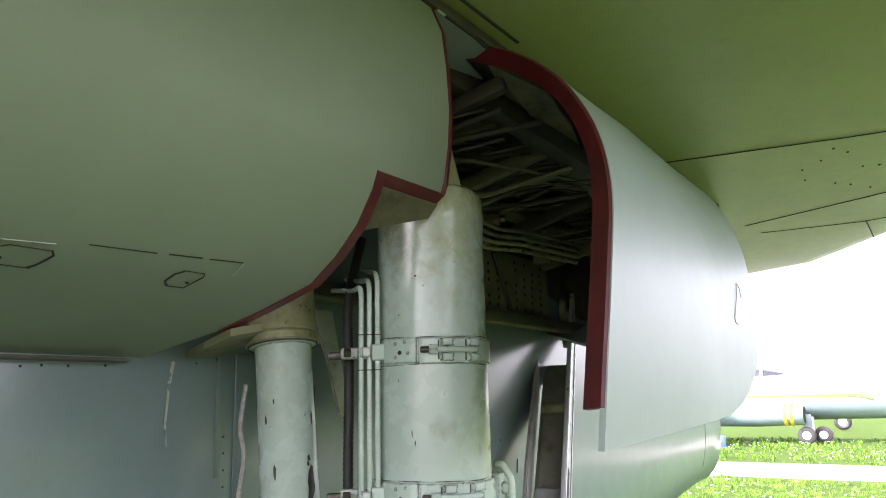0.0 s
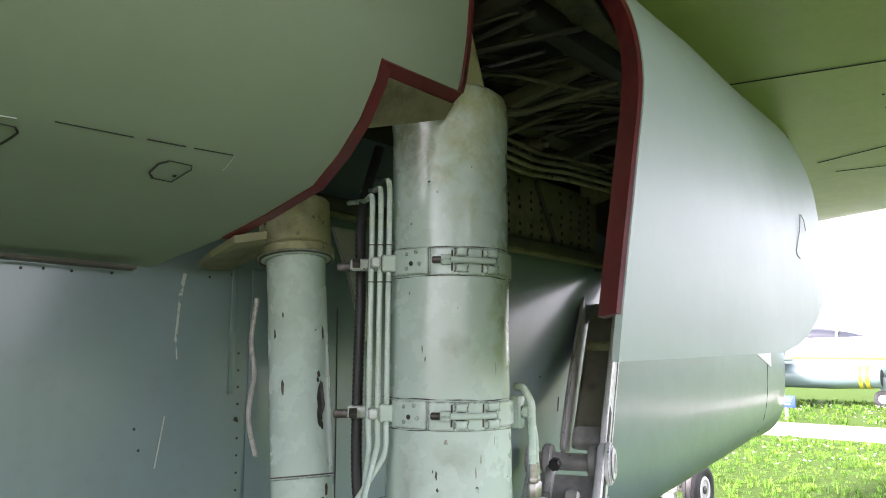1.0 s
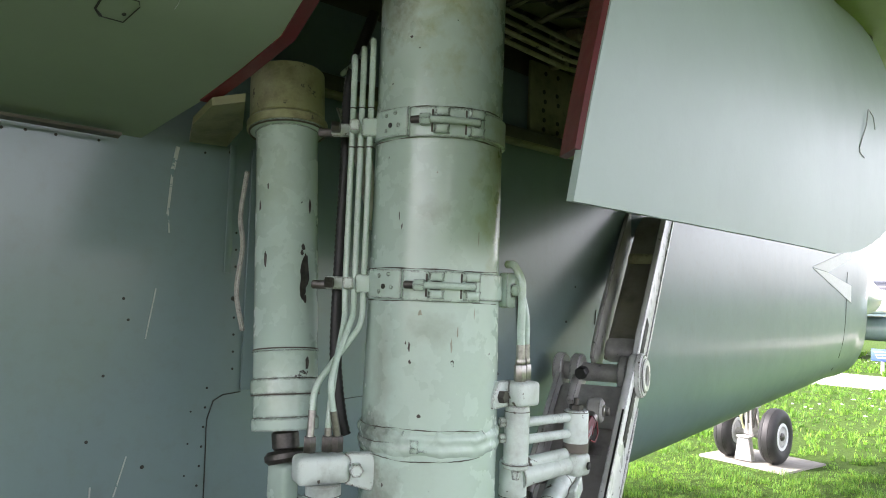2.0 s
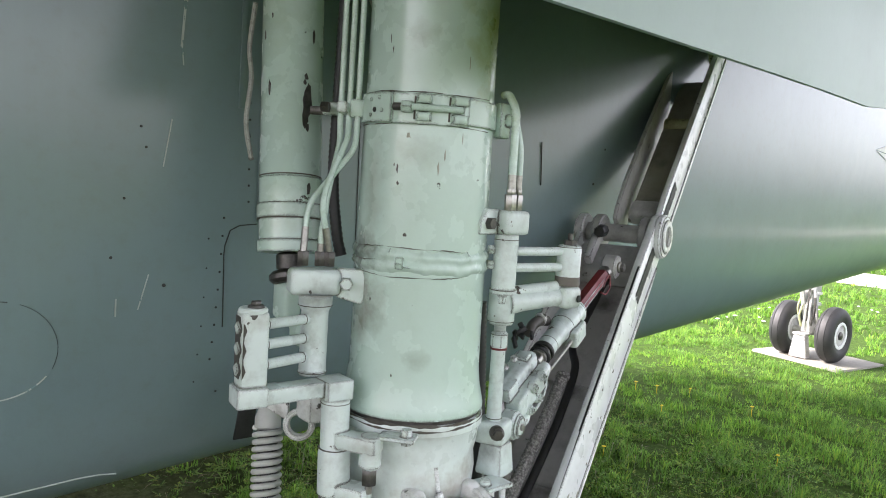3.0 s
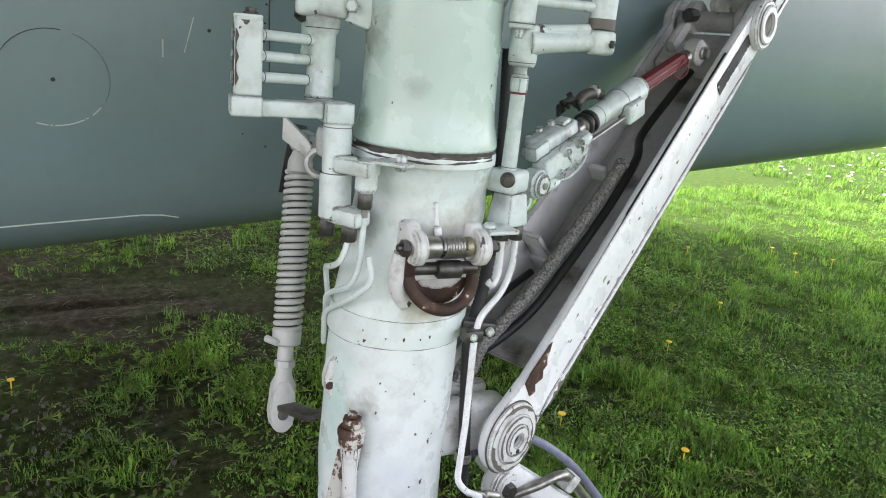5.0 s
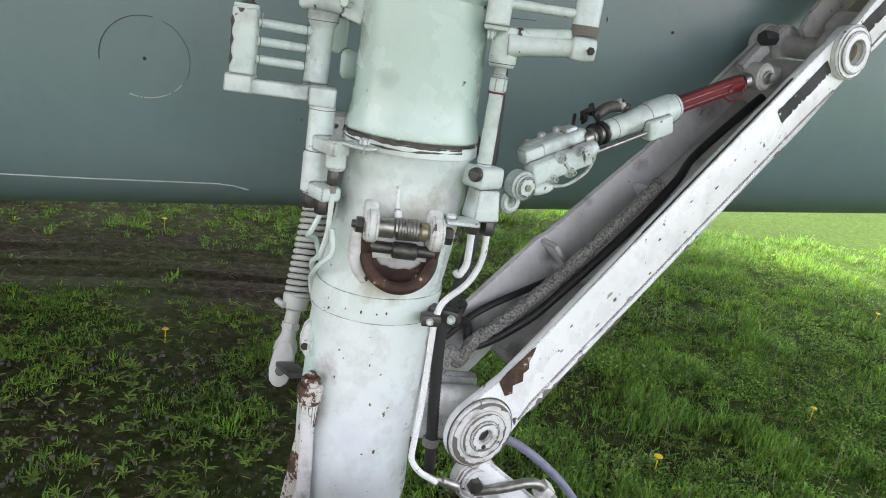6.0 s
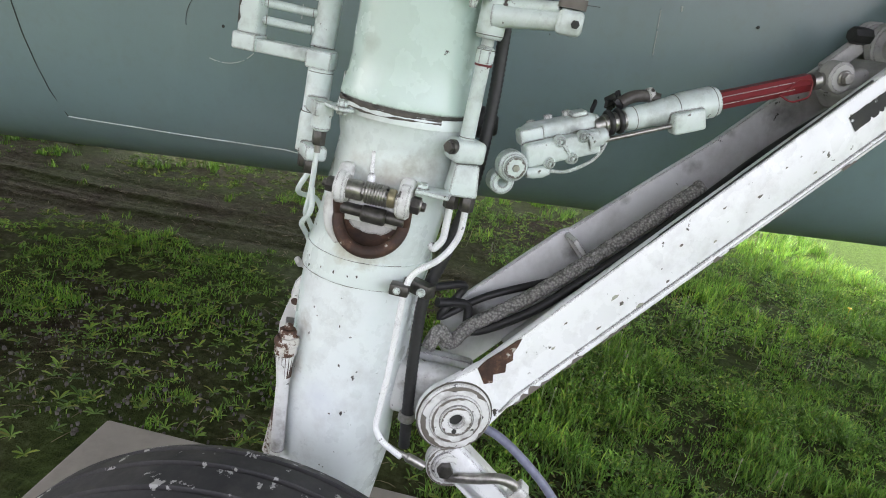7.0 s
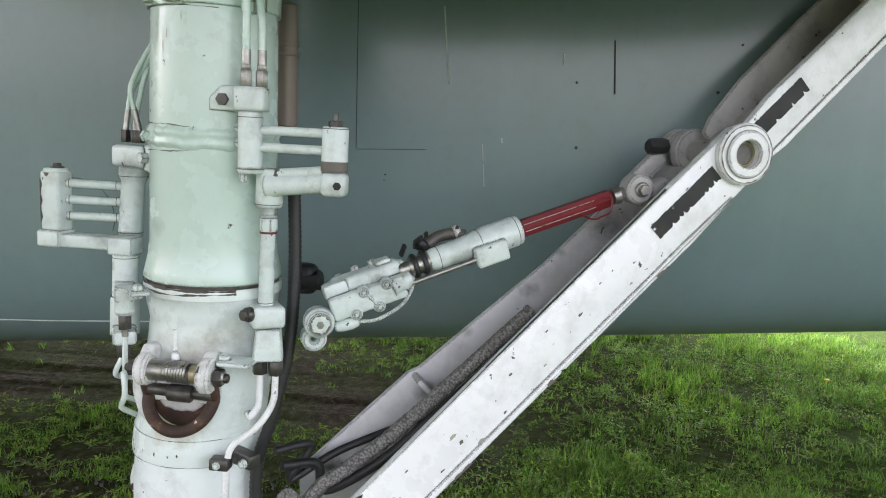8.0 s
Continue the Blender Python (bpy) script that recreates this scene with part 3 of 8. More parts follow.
def build_wing(side):
    """The wing above the gear: a thick plate with rounded leading edge, swept back."""
    span = [-2.0, -0.95, -0.45, 0.0, 0.6, 1.4, 2.4, 3.6, 5.0]
    rows = []
    for x in span:
        lead = 4.28 - (x + 0.033) * 1.5 if x > -0.6 else 5.15
        # the far wing is unseen; set back here to place its shadow's edge
        if side < 0 and x > -0.6:
            lead -= 0.9
        # unseen far tail is stretched aft to shade the grass beyond the nacelle
        tail = (-1.0 if side > 0 else -3.4) - 0.15 * (x + 0.45)
        lift = 0.02 * max(0, x)
        chord = lead - tail
        sec = []
        for s, lo in ((1.0, 0.07), (0.985, 0.035), (0.95, 0.012), (0.88, 0.0), (0.7, 0.0), (0.5, 0.0), (0.3, 0.01), (0.1, 0.03), (0.0, 0.06)):
            sec.append((x, tail + chord * s, 2.60 + lift + lo))
        for s, hi in ((0.0, 0.09), (0.2, 0.22), (0.5, 0.32), (0.8, 0.28), (0.93, 0.19), (0.985, 0.12)):
            sec.append((x, tail + chord * s, 2.60 + lift + hi))
        rows.append(sec)
    m = len(rows[0])
    verts = [p if side > 0 else (-6.5 - p[0], p[1], p[2]) for r in rows for p in r]
    faces = grid_faces(len(rows), m, True) + [tuple(range(m)), tuple(range((len(rows) - 1) * m, len(rows) * m))[::-1]]
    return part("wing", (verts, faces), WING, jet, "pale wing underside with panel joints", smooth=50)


wing = build_wing(1)
build_wing(-1)


def strip(line, width, normal, thick=0.0016):
    """A thin raised bead or joint laid on a surface along a line."""
    pts = [V(p) for p in line]
    nrm = V(normal).normalized()
    verts = []
    for i, p in enumerate(pts):
        d = (pts[min(i + 1, len(pts) - 1)] - pts[max(i - 1, 0)]).normalized()
        s = d.cross(nrm).normalized() * width / 2
        verts += [p - s, p + s, p + s * 0.7 + nrm * thick, p - s * 0.7 + nrm * thick]
    faces = grid_faces(len(pts), 4, True) + [(0, 1, 2, 3), tuple(range(len(verts) - 4, len(verts)))[::-1]]
    return verts, faces


for a, b, w in (((-0.46, 2.38, 2.5985), (0.0, 2.48, 2.5985), 0.006), ((0.0, 2.48, 2.5985), (1.6, 2.84, 2.6285), 0.006), ((-0.48, 3.43, 2.5985), (0.0, 3.23, 2.5985), 0.007), ((0.0, 3.23, 2.5985), (0.7, 2.94, 2.612), 0.006), ((-0.457, 3.618, 2.5985), (-0.064, 3.673, 2.5985), 0.005), ((-0.064, 3.673, 2.5985), (0.6, 3.50, 2.6085), 0.004), ((-0.062, 3.66, 2.5985), (-0.071, 4.10, 2.5985), 0.005), ((-0.44, 1.25, 2.5985), (-0.44, 1.45, 2.5985), 0.008)):
    part("panel_joint", strip(along(a, b, 0.1), w, (0, 0, -1), 0.002), LINE, wing)

for x, y in ((-0.082, 2.666), (-0.083, 2.967), (-0.043, 3.016), (0.014, 2.813), (0.057, 2.834), (-0.006, 2.628), (-0.145, 2.735), (-0.158, 2.864), (-0.035, 2.567), (0.007, 3.101)):
    part("rivet", turned((x, y, 2.612), (x, y, 2.5965 + 0.02 * max(0, x)), [(0, 0.0036), (0.9, 0.0036), (1, 0.0025)], 8), CRACK, wing)

root = prism([(-0.468, 1.22), (-0.469, 1.333), (-0.478, 1.424), (-0.532, 1.395), (-0.552, 1.498), (-0.598, 1.419), (-0.62, 1.24)], (0, 0, 1), 0.006, (0, 0, 2.570), (1, 0, 0), (0, 1, 0), 0.0)
part("root_panel", root, DOOR, wing, "pale panel between fairing and wing")
part("panel_joint", strip([(-0.466, 1.24, 2.571), (-0.467, 1.333, 2.571), (-0.476, 1.426, 2.571)], 0.006, (0, 0, -1), 0.003), LINE, wing)

# ---- aft fairing of the wheel well
FAIR = [(-0.96, 1.990), (-0.85, 2.011), (-0.75, 2.030), (-0.66, 2.055), (-0.57, 2.085), (-0.52, 2.120), (-0.48, 2.160), (-0.452, 2.205), (-0.435, 2.250),
        (-0.430, 2.310), (-0.430, 2.370), (-0.438, 2.450), (-0.450, 2.520), (-0.475, 2.575), (-0.51, 2.61)]


def fair_point(k, y):
    """Section point at a fractional index."""
    i = min(int(k), len(FAIR) - 2)
    t = k - i
    x = FAIR[i][0] * (1 - t) + FAIR[i + 1][0] * t
    z = FAIR[i][1] * (1 - t) + FAIR[i + 1][1] * t
    sink = 0.05 * max(0.0, -y) ** 1.4
    return (x - sink * 0.4, y, z + 0.3 * sink)


def build_aft_fairing():
    ks = [i * 0.5 for i in range(2 * len(FAIR) - 1)]
    ks = sorted(set(ks + [7.6, 7.62]))
    ys = [-2.6, -1.9, -1.3, -0.8, -0.3, 0.1, 0.5, 0.8]
    rows = []
    for y in ys:
        rows.append([fair_point(k, y) for k in ks])
    edge = [0.99 + 0.04 * min(1, k / 4) if k <= 7.6 else 1.178 + 0.006 * max(0, k - 8) for k in ks]
    rows.append([fair_point(k, e - 0.05) for k, e in zip(ks, edge)])
    rows.append([fair_point(k, e) for k, e in zip(ks, edge)])
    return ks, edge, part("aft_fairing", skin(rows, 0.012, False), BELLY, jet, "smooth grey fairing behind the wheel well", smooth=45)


fair_ks, fair_rim, aft_fairing = build_aft_fairing()


def rim_band(points, inward, width, thick=0.004):
    """A flat band along a rim, standing inwards from it."""
    pts = [V(p) for p in points]
    ins = [V(p) for p in inward]
    verts = []
    for i, (p, q) in enumerate(zip(pts, ins)):
        d = (pts[min(i + 1, len(pts) - 1)] - pts[max(i - 1, 0)]).normalized()
        w = (q - d * q.dot(d)).normalized()
        nn = d.cross(w).normalized() * thick / 2
        verts += [p - nn, p + w * width - nn, p + w * width + nn, p + nn]
    faces = grid_faces(len(pts), 4, True) + [(0, 1, 2, 3), tuple(range(len(verts) - 4, len(verts)))[::-1]]
    return verts, faces


# red rims of the opening, in its two runs and the step between them
run1 = [fair_point(k, e - 0.004) for k, e in zip(fair_ks, fair_rim) if 2.0 <= k <= 7.6]
run2 = [fair_point(k, e + 0.003) for k, e in zip(fair_ks, fair_rim) if k >= 7.62]
part("red_rim", rim_band(run1, [(-0.12, 0.95, 0.05)] * len(run1), 0.021), RIM_RED, aft_fairing, "dull red painted edge")
part("red_rim", rim_band(run2, [(-0.45, 0.9, 0.0)] * len(run2), 0.018), RIM_RED, aft_fairing, "dull red painted edge")
step0, step1 = V(fair_point(7.6, 1.028)), V(fair_point(7.62, 1.185))
part("red_rim", rim_band(along(step0, step1, 0.03), [(-0.62, 0, -0.42)] * len(along(step0, step1, 0.03)), 0.036, 0.008), RIM_RED, aft_fairing, "dull red painted edge")
gusset = [step0 + V((-0.012, 0.004, -0.016)), step1 + V((-0.012, 0.0, -0.016)), step1 + V((-0.03, 0.0, -0.035)), V(fair_point(5.9, 1.05)) + V((-0.02, 0.015, 0.006))]
part("stop_plate", (gusset + [p + V((-0.008, 0.0, 0.008)) for p in gusset], [(0, 1, 2, 3), (7, 6, 5, 4), (0, 4, 5, 1), (1, 5, 6, 2), (2, 6, 7, 3), (3, 7, 4, 0)]), WELL, aft_fairing, "olive primer gusset plate", smooth=0)

# panel joints and flush latches on the aft fairing
def on_fair(k, y, lift=0.001):
    x, yy, z = fair_point(k, y)
    a, b = V(fair_point(max(0, k - 0.3), y)), V(fair_point(min(len(FAIR) - 1.01, k + 0.3), y))
    t = (b - a).normalized()
    nrm = V((0, 1, 0)).cross(t)
    if nrm.z > 0 and nrm.x < 0 or nrm.z > 0.3:
        nrm = -nrm
    return V((x, yy, z)) + nrm * lift, nrm


def fair_line(name, rows, width, material, label=""):
    pts = [on_fair(k, y, 0.0005) for k, y in rows]
    part(name, strip([p for p, _ in pts], width, pts[len(pts) // 2][1], 0.0012), material, aft_fairing, label)


fair_line("panel_joint", [(3.92 + 0.40 * i / 12, 0.58 + 0.31 * i / 12) for i in range(4)], 0.0005, SCRATCH)
fair_line("panel_joint", [(4.13 + 0.06 * i / 5, 0.69 + 0.08 * i / 5) for i in range(6)], 0.0009, LINE)
fair_line("panel_joint", [(4.215 + 0.04 * i / 5, 0.785 + 0.045 * i / 5) for i in range(6)], 0.0014, LINE)
fair_line("panel_joint", [(4.265 + 0.055 * i / 5, 0.84 + 0.05 * i / 5) for i in range(6)], 0.0010, LINE)
fair_line("panel_joint", [(4.31 - 0.4 * i / 5, 0.892) for i in range(6)], 0.0005, SCRATCH)


def flush_catch(y, y1, flip):
    """A six-cornered flush catch: a heavy gap on one side, fine lines round the rest, a push dot."""
    def at(f, g):
        return (3.62 + (0.24 if g > 0 else 0.22) * g, y + (y1 - y) * f)
    loop = [at(0.0, 0.55), at(0.2, 1.0), at(0.9, 1.0), at(1.0, 0.6), at(0.85, -1.0), at(0.2, -1.0), at(0.0, -0.5), at(0.0, 0.55)]
    fine = [(a[0] + (b[0] - a[0]) * i / 4, a[1] + (b[1] - a[1]) * i / 4) for a, b in zip(loop, loop[1:]) for i in range(4)]
    fair_line("flush_catch", fine, 0.0007, LINE, "flush catch outlined by a pale bead")
    heavy = [at(0.25, -0.95), at(0.02, -0.5), at(0.02, 0.5), at(0.2, 0.95)] if flip else [at(0.9, 1.0), at(1.0, 0.6), at(0.97, 0.1), at(0.9, -0.6), at(0.8, -1.0)]
    fair_line("catch_gap", heavy, 0.0026, LINE)
    p, nrm = on_fair(3.55, y + (y1 - y) * (0.75 if flip else 0.25), 0.0004)
    part("catch_button", turned(p, p + nrm * 0.0012, [(0, 0.0026), (1, 0.0022)], 10), LINE, aft_fairing)


flush_catch(0.606, 0.667, False)
flush_catch(0.817, 0.858, True)
lip = [fair_point(0.3, y) for y in (-0.6, 0.0, 0.4, 0.7, 0.95)]
part("sealant_lip", strip([V(p) + V((0.03, 0, -0.006)) for p in lip], 0.02, (0.2, 0, -1), 0.004), OILY, aft_fairing, "dirty sealant along the fairing's lower edge")
corner = [(-0.80, 1.02, 2.004), (-0.73, 1.015, 2.020), (-0.70, 1.05, 2.028), (-0.80, 1.10, 2.012), (-0.91, 1.13, 2.003), (-0.90, 1.06, 1.998)]
part("corner_gusset", (corner + [(x, y, z + 0.012) for x, y, z in corner], [tuple(range(6))[::-1], tuple(range(6, 12))] + [(i, (i + 1) % 6, 6 + (i + 1) % 6, 6 + i) for i in range(6)]), WELL, aft_fairing, "stained olive corner gusset", smooth=0)

# ---- forward fairing that carries the outer well door
def bulge(y):
    """Outer face of the forward fairing in plan."""
    rows = ((1.0, -0.155), (1.4, -0.185), (1.8, -0.225), (2.2, -0.278), (2.45, -0.302), (2.7, -0.33), (2.95, -0.41), (3.2, -0.56), (3.4, -0.76), (3.55, -0.99))
    for (y0, x0), (y1, x1) in zip(rows, rows[1:]):
        if y <= y1:
            t = (y - y0) / (y1 - y0)
            return x0 + (x1 - x0) * t
    return rows[-1][1]


SHOULDER = ((0.0, 0.0), (0.004, 0.10), (0.006, 0.22), (0.0, 0.33), (-0.06, 0.42), (-0.19, 0.51), (-0.38, 0.602), (-0.64, 0.682), (-1.0, 0.755))
RIM_Y = (1.097, 1.119, 1.154, 1.200, 1.237, 1.295, 1.350, 1.378, 1.405)


def bulge_low(y):
    close = max(0.0, y - 2.0)
    return 1.854 + 0.016 * (y - 1.1) + 0.27 * close ** 2.05


def bulge_section(y):
    """Points from the lower edge up to the wing."""
    xo = bulge(y)
    low = bulge_low(y)
    root = min(xo - 0.10, -0.54 + 0.06 * min(1.0, max(0.0, (y - 1.4) / 0.5)))
    span = xo - root
    scale = (2.615 - low) / 0.755
    return [(xo + (dx * span if dx < 0 else dx), y, low + dz * scale) for dx, dz in SHOULDER]


def build_forward_fairing():
    n = len(SHOULDER)
    rows = [[bulge_section(RIM_Y[k] + dy)[k] for k in range(n)] for dy in (0.0, 0.08)]
    rows += [bulge_section(y) for y in (1.60, 1.8, 2.05, 2.25, 2.4, 2.55, 2.7, 2.85, 3.0, 3.15, 3.3, 3.42, 3.52)]
    fine = [[tuple(p) for p in smooth_line(r, 4)] for r in rows]
    ob = part("forward_fairing", skin(fine, 0.008), DOOR, jet, "bulged pale grey fairing and outer well door", smooth=50)
    floor = []
    for y in (2.5, 2.7, 2.85, 3.0, 3.15, 3.3, 3.42):
        xo, low = bulge(y), bulge_low(y)
        wide = max(0.02, xo + 0.99)
        floor.append([(xo - 0.004, y, low + 0.002), (xo - 0.12 * wide, y, low + 0.01), (xo - 0.35 * wide, y, low + 0.06), (xo - wide, y, low + 0.2)])
    part("fairing_floor", skin(floor, 0.008), DOOR, ob)
    return fine, ob


front_rows, forward_fairing = build_forward_fairing()
rim = front_rows[0]
reds = [V(p) + V((-0.003, -0.002, 0)) for p in rim[2:]]
lean = [V((-0.8, 0.45, 0.05)).lerp(V((-0.35, 0.5, -0.75)), min(1, max(0, (i - 10) / 12))) for i in range(len(reds))]
part("red_rim", rim_band(reds, lean, 0.034, 0.008), RIM_RED, forward_fairing, "dull red painted edge")
latch = [V((bulge(2.28 + dy) + 0.0062, 2.28 + dy, 2.155 + dz)) for dy, dz in ((0.11, 0.02), (0.09, 0.045), (0.05, 0.052), (0.04, 0.05), (0.02, 0.01), (-0.045, -0.05), (-0.04, -0.058), (0.0, -0.062))]
part("flush_latch", strip(latch, 0.0040, (1, 0.15, 0), 0.002), SEALANT, forward_fairing, "flush catch outlined by a dark gap")

# ---- inside of the wheel well
well_roof = block((-0.80, 2.0, 2.59), (0.66, 2.0, 0.02), bevel=0.003)
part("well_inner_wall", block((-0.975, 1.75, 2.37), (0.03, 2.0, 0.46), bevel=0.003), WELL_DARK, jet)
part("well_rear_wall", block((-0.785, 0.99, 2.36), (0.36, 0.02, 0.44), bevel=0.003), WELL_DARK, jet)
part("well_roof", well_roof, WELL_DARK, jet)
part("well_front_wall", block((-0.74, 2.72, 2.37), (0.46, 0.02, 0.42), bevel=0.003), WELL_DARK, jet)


def perforated(name, centre, w, h, axis_u, axis_v, seed):
    """A rib web with a field of small dark discs that paint the shade of its holes."""
    u, v = V(axis_u), V(axis_v)
    n = u.cross(v).normalized()
    web = part(name, block(centre, (w, h, 0.01), [u, v, n], 0.002), WELL, jet)
    rnd = random.Random(seed)
    for i in range(9):
        for j in range(7):
            if rnd.random() < 0.75:
                c = V(centre) + u * ((i - 4) * w / 10 + rnd.uniform(-0.004, 0.004)) + v * ((j - 3) * h / 8) + n * 0.0045
                part("hole", turned(c, c + n * 0.002, [(0, 0.0065), (1, 0.0055)], 8), LINE, web)


perforated("rib_web", (-0.925, 2.20, 2.262), 0.54, 0.19, (0, 1, 0), (0, 0, 1), 3)
part("web_rod", rod((-0.912, 2.11, 2.346), (-0.910, 2.205, 2.180), 0.006, 10), WELL_DARK, jet)
part("well_ledge", block((-0.905, 2.02, 2.152), (0.05, 1.55, 0.030), bevel=0.004), WELL_DARK, jet, "dark ledge above the nacelle wall")
part("ledge_seal", block((-0.892, 2.02, 2.132), (0.03, 1.55, 0.010), bevel=0.003), WELL, jet)
part("olive_panel", prism([(0.0, 0.0), (0.30, -0.052), (0.30, 0.045), (0.0, 0.085)], (0, 1, 0), 0.012, (-1.02, 2.50, 2.515), (1, 0, 0), (0, 0, 1), 0.003), WELL, jet, "olive primer panel with a dark slot")
part("panel_slot", block((-0.80, 2.496, 2.515), (0.07, 0.004, 0.006), (V((0.985, 0, -0.17)), V((0, 1, 0)), V((0.17, 0, 0.985))), 0.001), LINE, jet)
rim_web = [(-0.49, 1.41, 2.555), (-0.44, 1.56, 2.535), (-0.46, 1.72, 2.51), (-0.50, 1.88, 2.475), (-0.57, 2.10, 2.43), (-0.56, 1.88, 2.50), (-0.55, 1.62, 2.545)]
part("rim_web", (rim_web + [(x, y, z + 0.008) for x, y, z in rim_web], [tuple(range(7)), tuple(range(7, 14))[::-1]] + [(i, 7 + i, 7 + (i + 1) % 7, (i + 1) % 7) for i in range(7)]), WELL, jet, "grey-olive web behind the opening's rim", smooth=0)
for y, z, x0, x1, w in ((1.77, 2.505, -0.80, -0.56, 0.032), (1.875, 2.500, -0.84, -0.52, 0.026), (1.90, 2.478, -0.84, -0.52, 0.010), (1.62, 2.53, -0.78, -0.58, 0.02)):
    part("cross_beam", block(((x0 + x1) / 2, y, z), (x1 - x0, w, 0.03), bevel=0.004), WELL, jet)
part("well_rod", rod((-0.72, 1.99, 2.50), (-0.60, 2.19, 2.50), 0.005, 10), WELL, jet)
part("well_rod", rod((-0.80, 1.66, 2.50), (-0.62, 1.70, 2.515), 0.006, 10), STEEL, jet)
part("back_gusset", prism([(-0.02, 0.37), (0.045, 0.37), (0.085, 0.22), (0.10, 0.15), (0.07, 0.15), (0.03, 0.27)], (1, 0, 0), 0.008, (-0.88, 1.345, 1.735), (0, 1, 0), (0, 0, 1), 0.003), CHANNEL, jet, "grey diagonal gusset behind the actuator")
part("well_stringer", block((-0.83, 2.0, 2.45), (0.04, 1.4, 0.05), [V((0.9, 0, 0.4)), V((0, 1, 0)), V((-0.4, 0, 0.9))], 0.004), WELL, jet)

pipe_rnd = random.Random(11)
for i in range(48):
    y0 = 1.32 + 0.026 * i
    a = V((-0.88 + 0.03 * pipe_rnd.random(), y0, 2.36 + 0.18 * pipe_rnd.random()))
    b = V((-0.55 + 0.08 * pipe_rnd.random(), y0 + pipe_rnd.uniform(0.1, 0.5), 2.42 + 0.14 * pipe_rnd.random()))
    c = a.lerp(b, 0.5) + V((0, pipe_rnd.uniform(-0.05, 0.05), pipe_rnd.uniform(-0.05, 0.05)))
    r = pipe_rnd.choice((0.0025, 0.0035, 0.005, 0.007))
    part("well_pipe", tube(bent([a, c, b], 0.03), r, 8), pipe_rnd.choice((WELL, WELL_DARK, WELL_DARK)), jet)
for k in range(4):
    z = 2.365 + 0.016 * k
    line = [(-0.88, 1.42, z), (-0.87, 1.6, z - 0.005), (-0.84, 1.75, z - 0.03), (-0.83, 1.95, z - 0.045), (-0.82, 2.1, z - 0.03), (-0.80, 2.45, z - 0.02)]
    part("well_pipe", tube(bent([V(p) + V((0.012 * k, 0, 0)) for p in line], 0.03), 0.0062, 8), LEG_OLD if k < 2 else WELL, jet)
for y in (1.55, 1.95, 2.3):
    part("pipe_clip", block((-0.85, y, 2.37), (0.05, 0.02, 0.09), bevel=0.003), WELL, jet)
for k, (y, z) in enumerate(((1.45, 2.48), (1.75, 2.45), (2.1, 2.42), (2.45, 2.40))):
    part("well_beam", block((-0.70, y, z), (0.44, 0.028, 0.035), [V((0.95, 0.15, 0.27)), V((-0.15, 0.99, 0)), V((-0.27, 0, 0.96))], 0.006), WELL if k % 2 else WELL_DARK, jet)

beam = V((-0.49, 1.858, 2.45)) - V((-0.62, 1.38, 2.57))
bd, ba, bb = frame_of(beam)
part("door_beam", block(V((-0.545, 1.62, 2.515)), (beam.length, 0.05, 0.045), (bd, ba, bb), 0.006), WELL_DARK, jet, "dark beam along the opening")
for k in range(7):
    c = V((-0.62, 1.38, 2.57)) + beam * (0.12 + 0.13 * k) - ba * 0.026
    part("beam_bolt", hexnut(c, c - ba * 0.006, 0.007), WELL, jet)
for k, (y, z, r) in enumerate(((1.5, 2.40, 0.02), (1.7, 2.43, 0.026), (1.95, 2.40, 0.018), (2.2, 2.41, 0.024), (1.62, 2.34, 0.014))):
    part("well_valve", merge(rod((-0.86, y, z), (-0.80, y + 0.02, z), r, 16), hexnut((-0.80, y + 0.02, z), (-0.785, y + 0.024, z), r * 0.6)), WELL if k % 2 else BRASSY, jet)
part("well_panel", block((-0.86, 2.42, 2.545), (0.012, 0.52, 0.05), bevel=0.002), WELL, jet)

# ---- joints, rivets and marks on the nacelle wall


def wall_x(y, z):
    """x of the nacelle's outer wall."""
    sec = nacelle_section(y)
    best = None
    for (x0, _, z0), (x1, _, z1) in zip(sec, sec[1:] + sec[:1]):
        if (z0 - z) * (z1 - z) <= 0 and z0 != z1:
            x = x0 + (x1 - x0) * (z - z0) / (z1 - z0)
            best = x if best is None else max(best, x)
    return best


def wall_line(name, rows, width, material, label="", lift=0.0006):
    pts = [V((wall_x(y, z) + lift, y, z)) for y, z in rows]
    return part(name, strip(pts, width, (1, 0, 0), 0.0014), material, nacelle, label)


def seg(a, b, n=10):
    return [(a[0] + (b[0] - a[0]) * i / n, a[1] + (b[1] - a[1]) * i / n) for i in range(n + 1)]


def wall_dot(y, z, r, material=LINE):
    x = wall_x(y, z)
    return part("rivet", turned((x - 0.001, y, z), (x + 0.0014, y, z), [(0, r), (0.7, r), (1, r * 0.6)], 8), material, nacelle)


wall_line("access_panel_joint", [(0.782 + 0.083 * math.cos(a), 1.383 + 0.080 * math.sin(a)) for a in [3.3 - 1.9 * i / 20 for i in range(21)]], 0.0012, LINE)
wall_line("access_panel_joint", [(0.782 + 0.085 * math.cos(a), 1.383 + 0.080 * math.sin(a)) for a in [1.2 - 1.6 * i / 14 for i in range(15)]], 0.0006, LINE)
wall_line("access_panel_joint", [(0.782 + 0.085 * math.cos(a), 1.383 + 0.076 * math.sin(a)) for a in [-0.6 - 1.3 * i / 14 for i in range(15)]], 0.0022, SCRATCH)
wall_dot(0.782, 1.383, 0.0036)
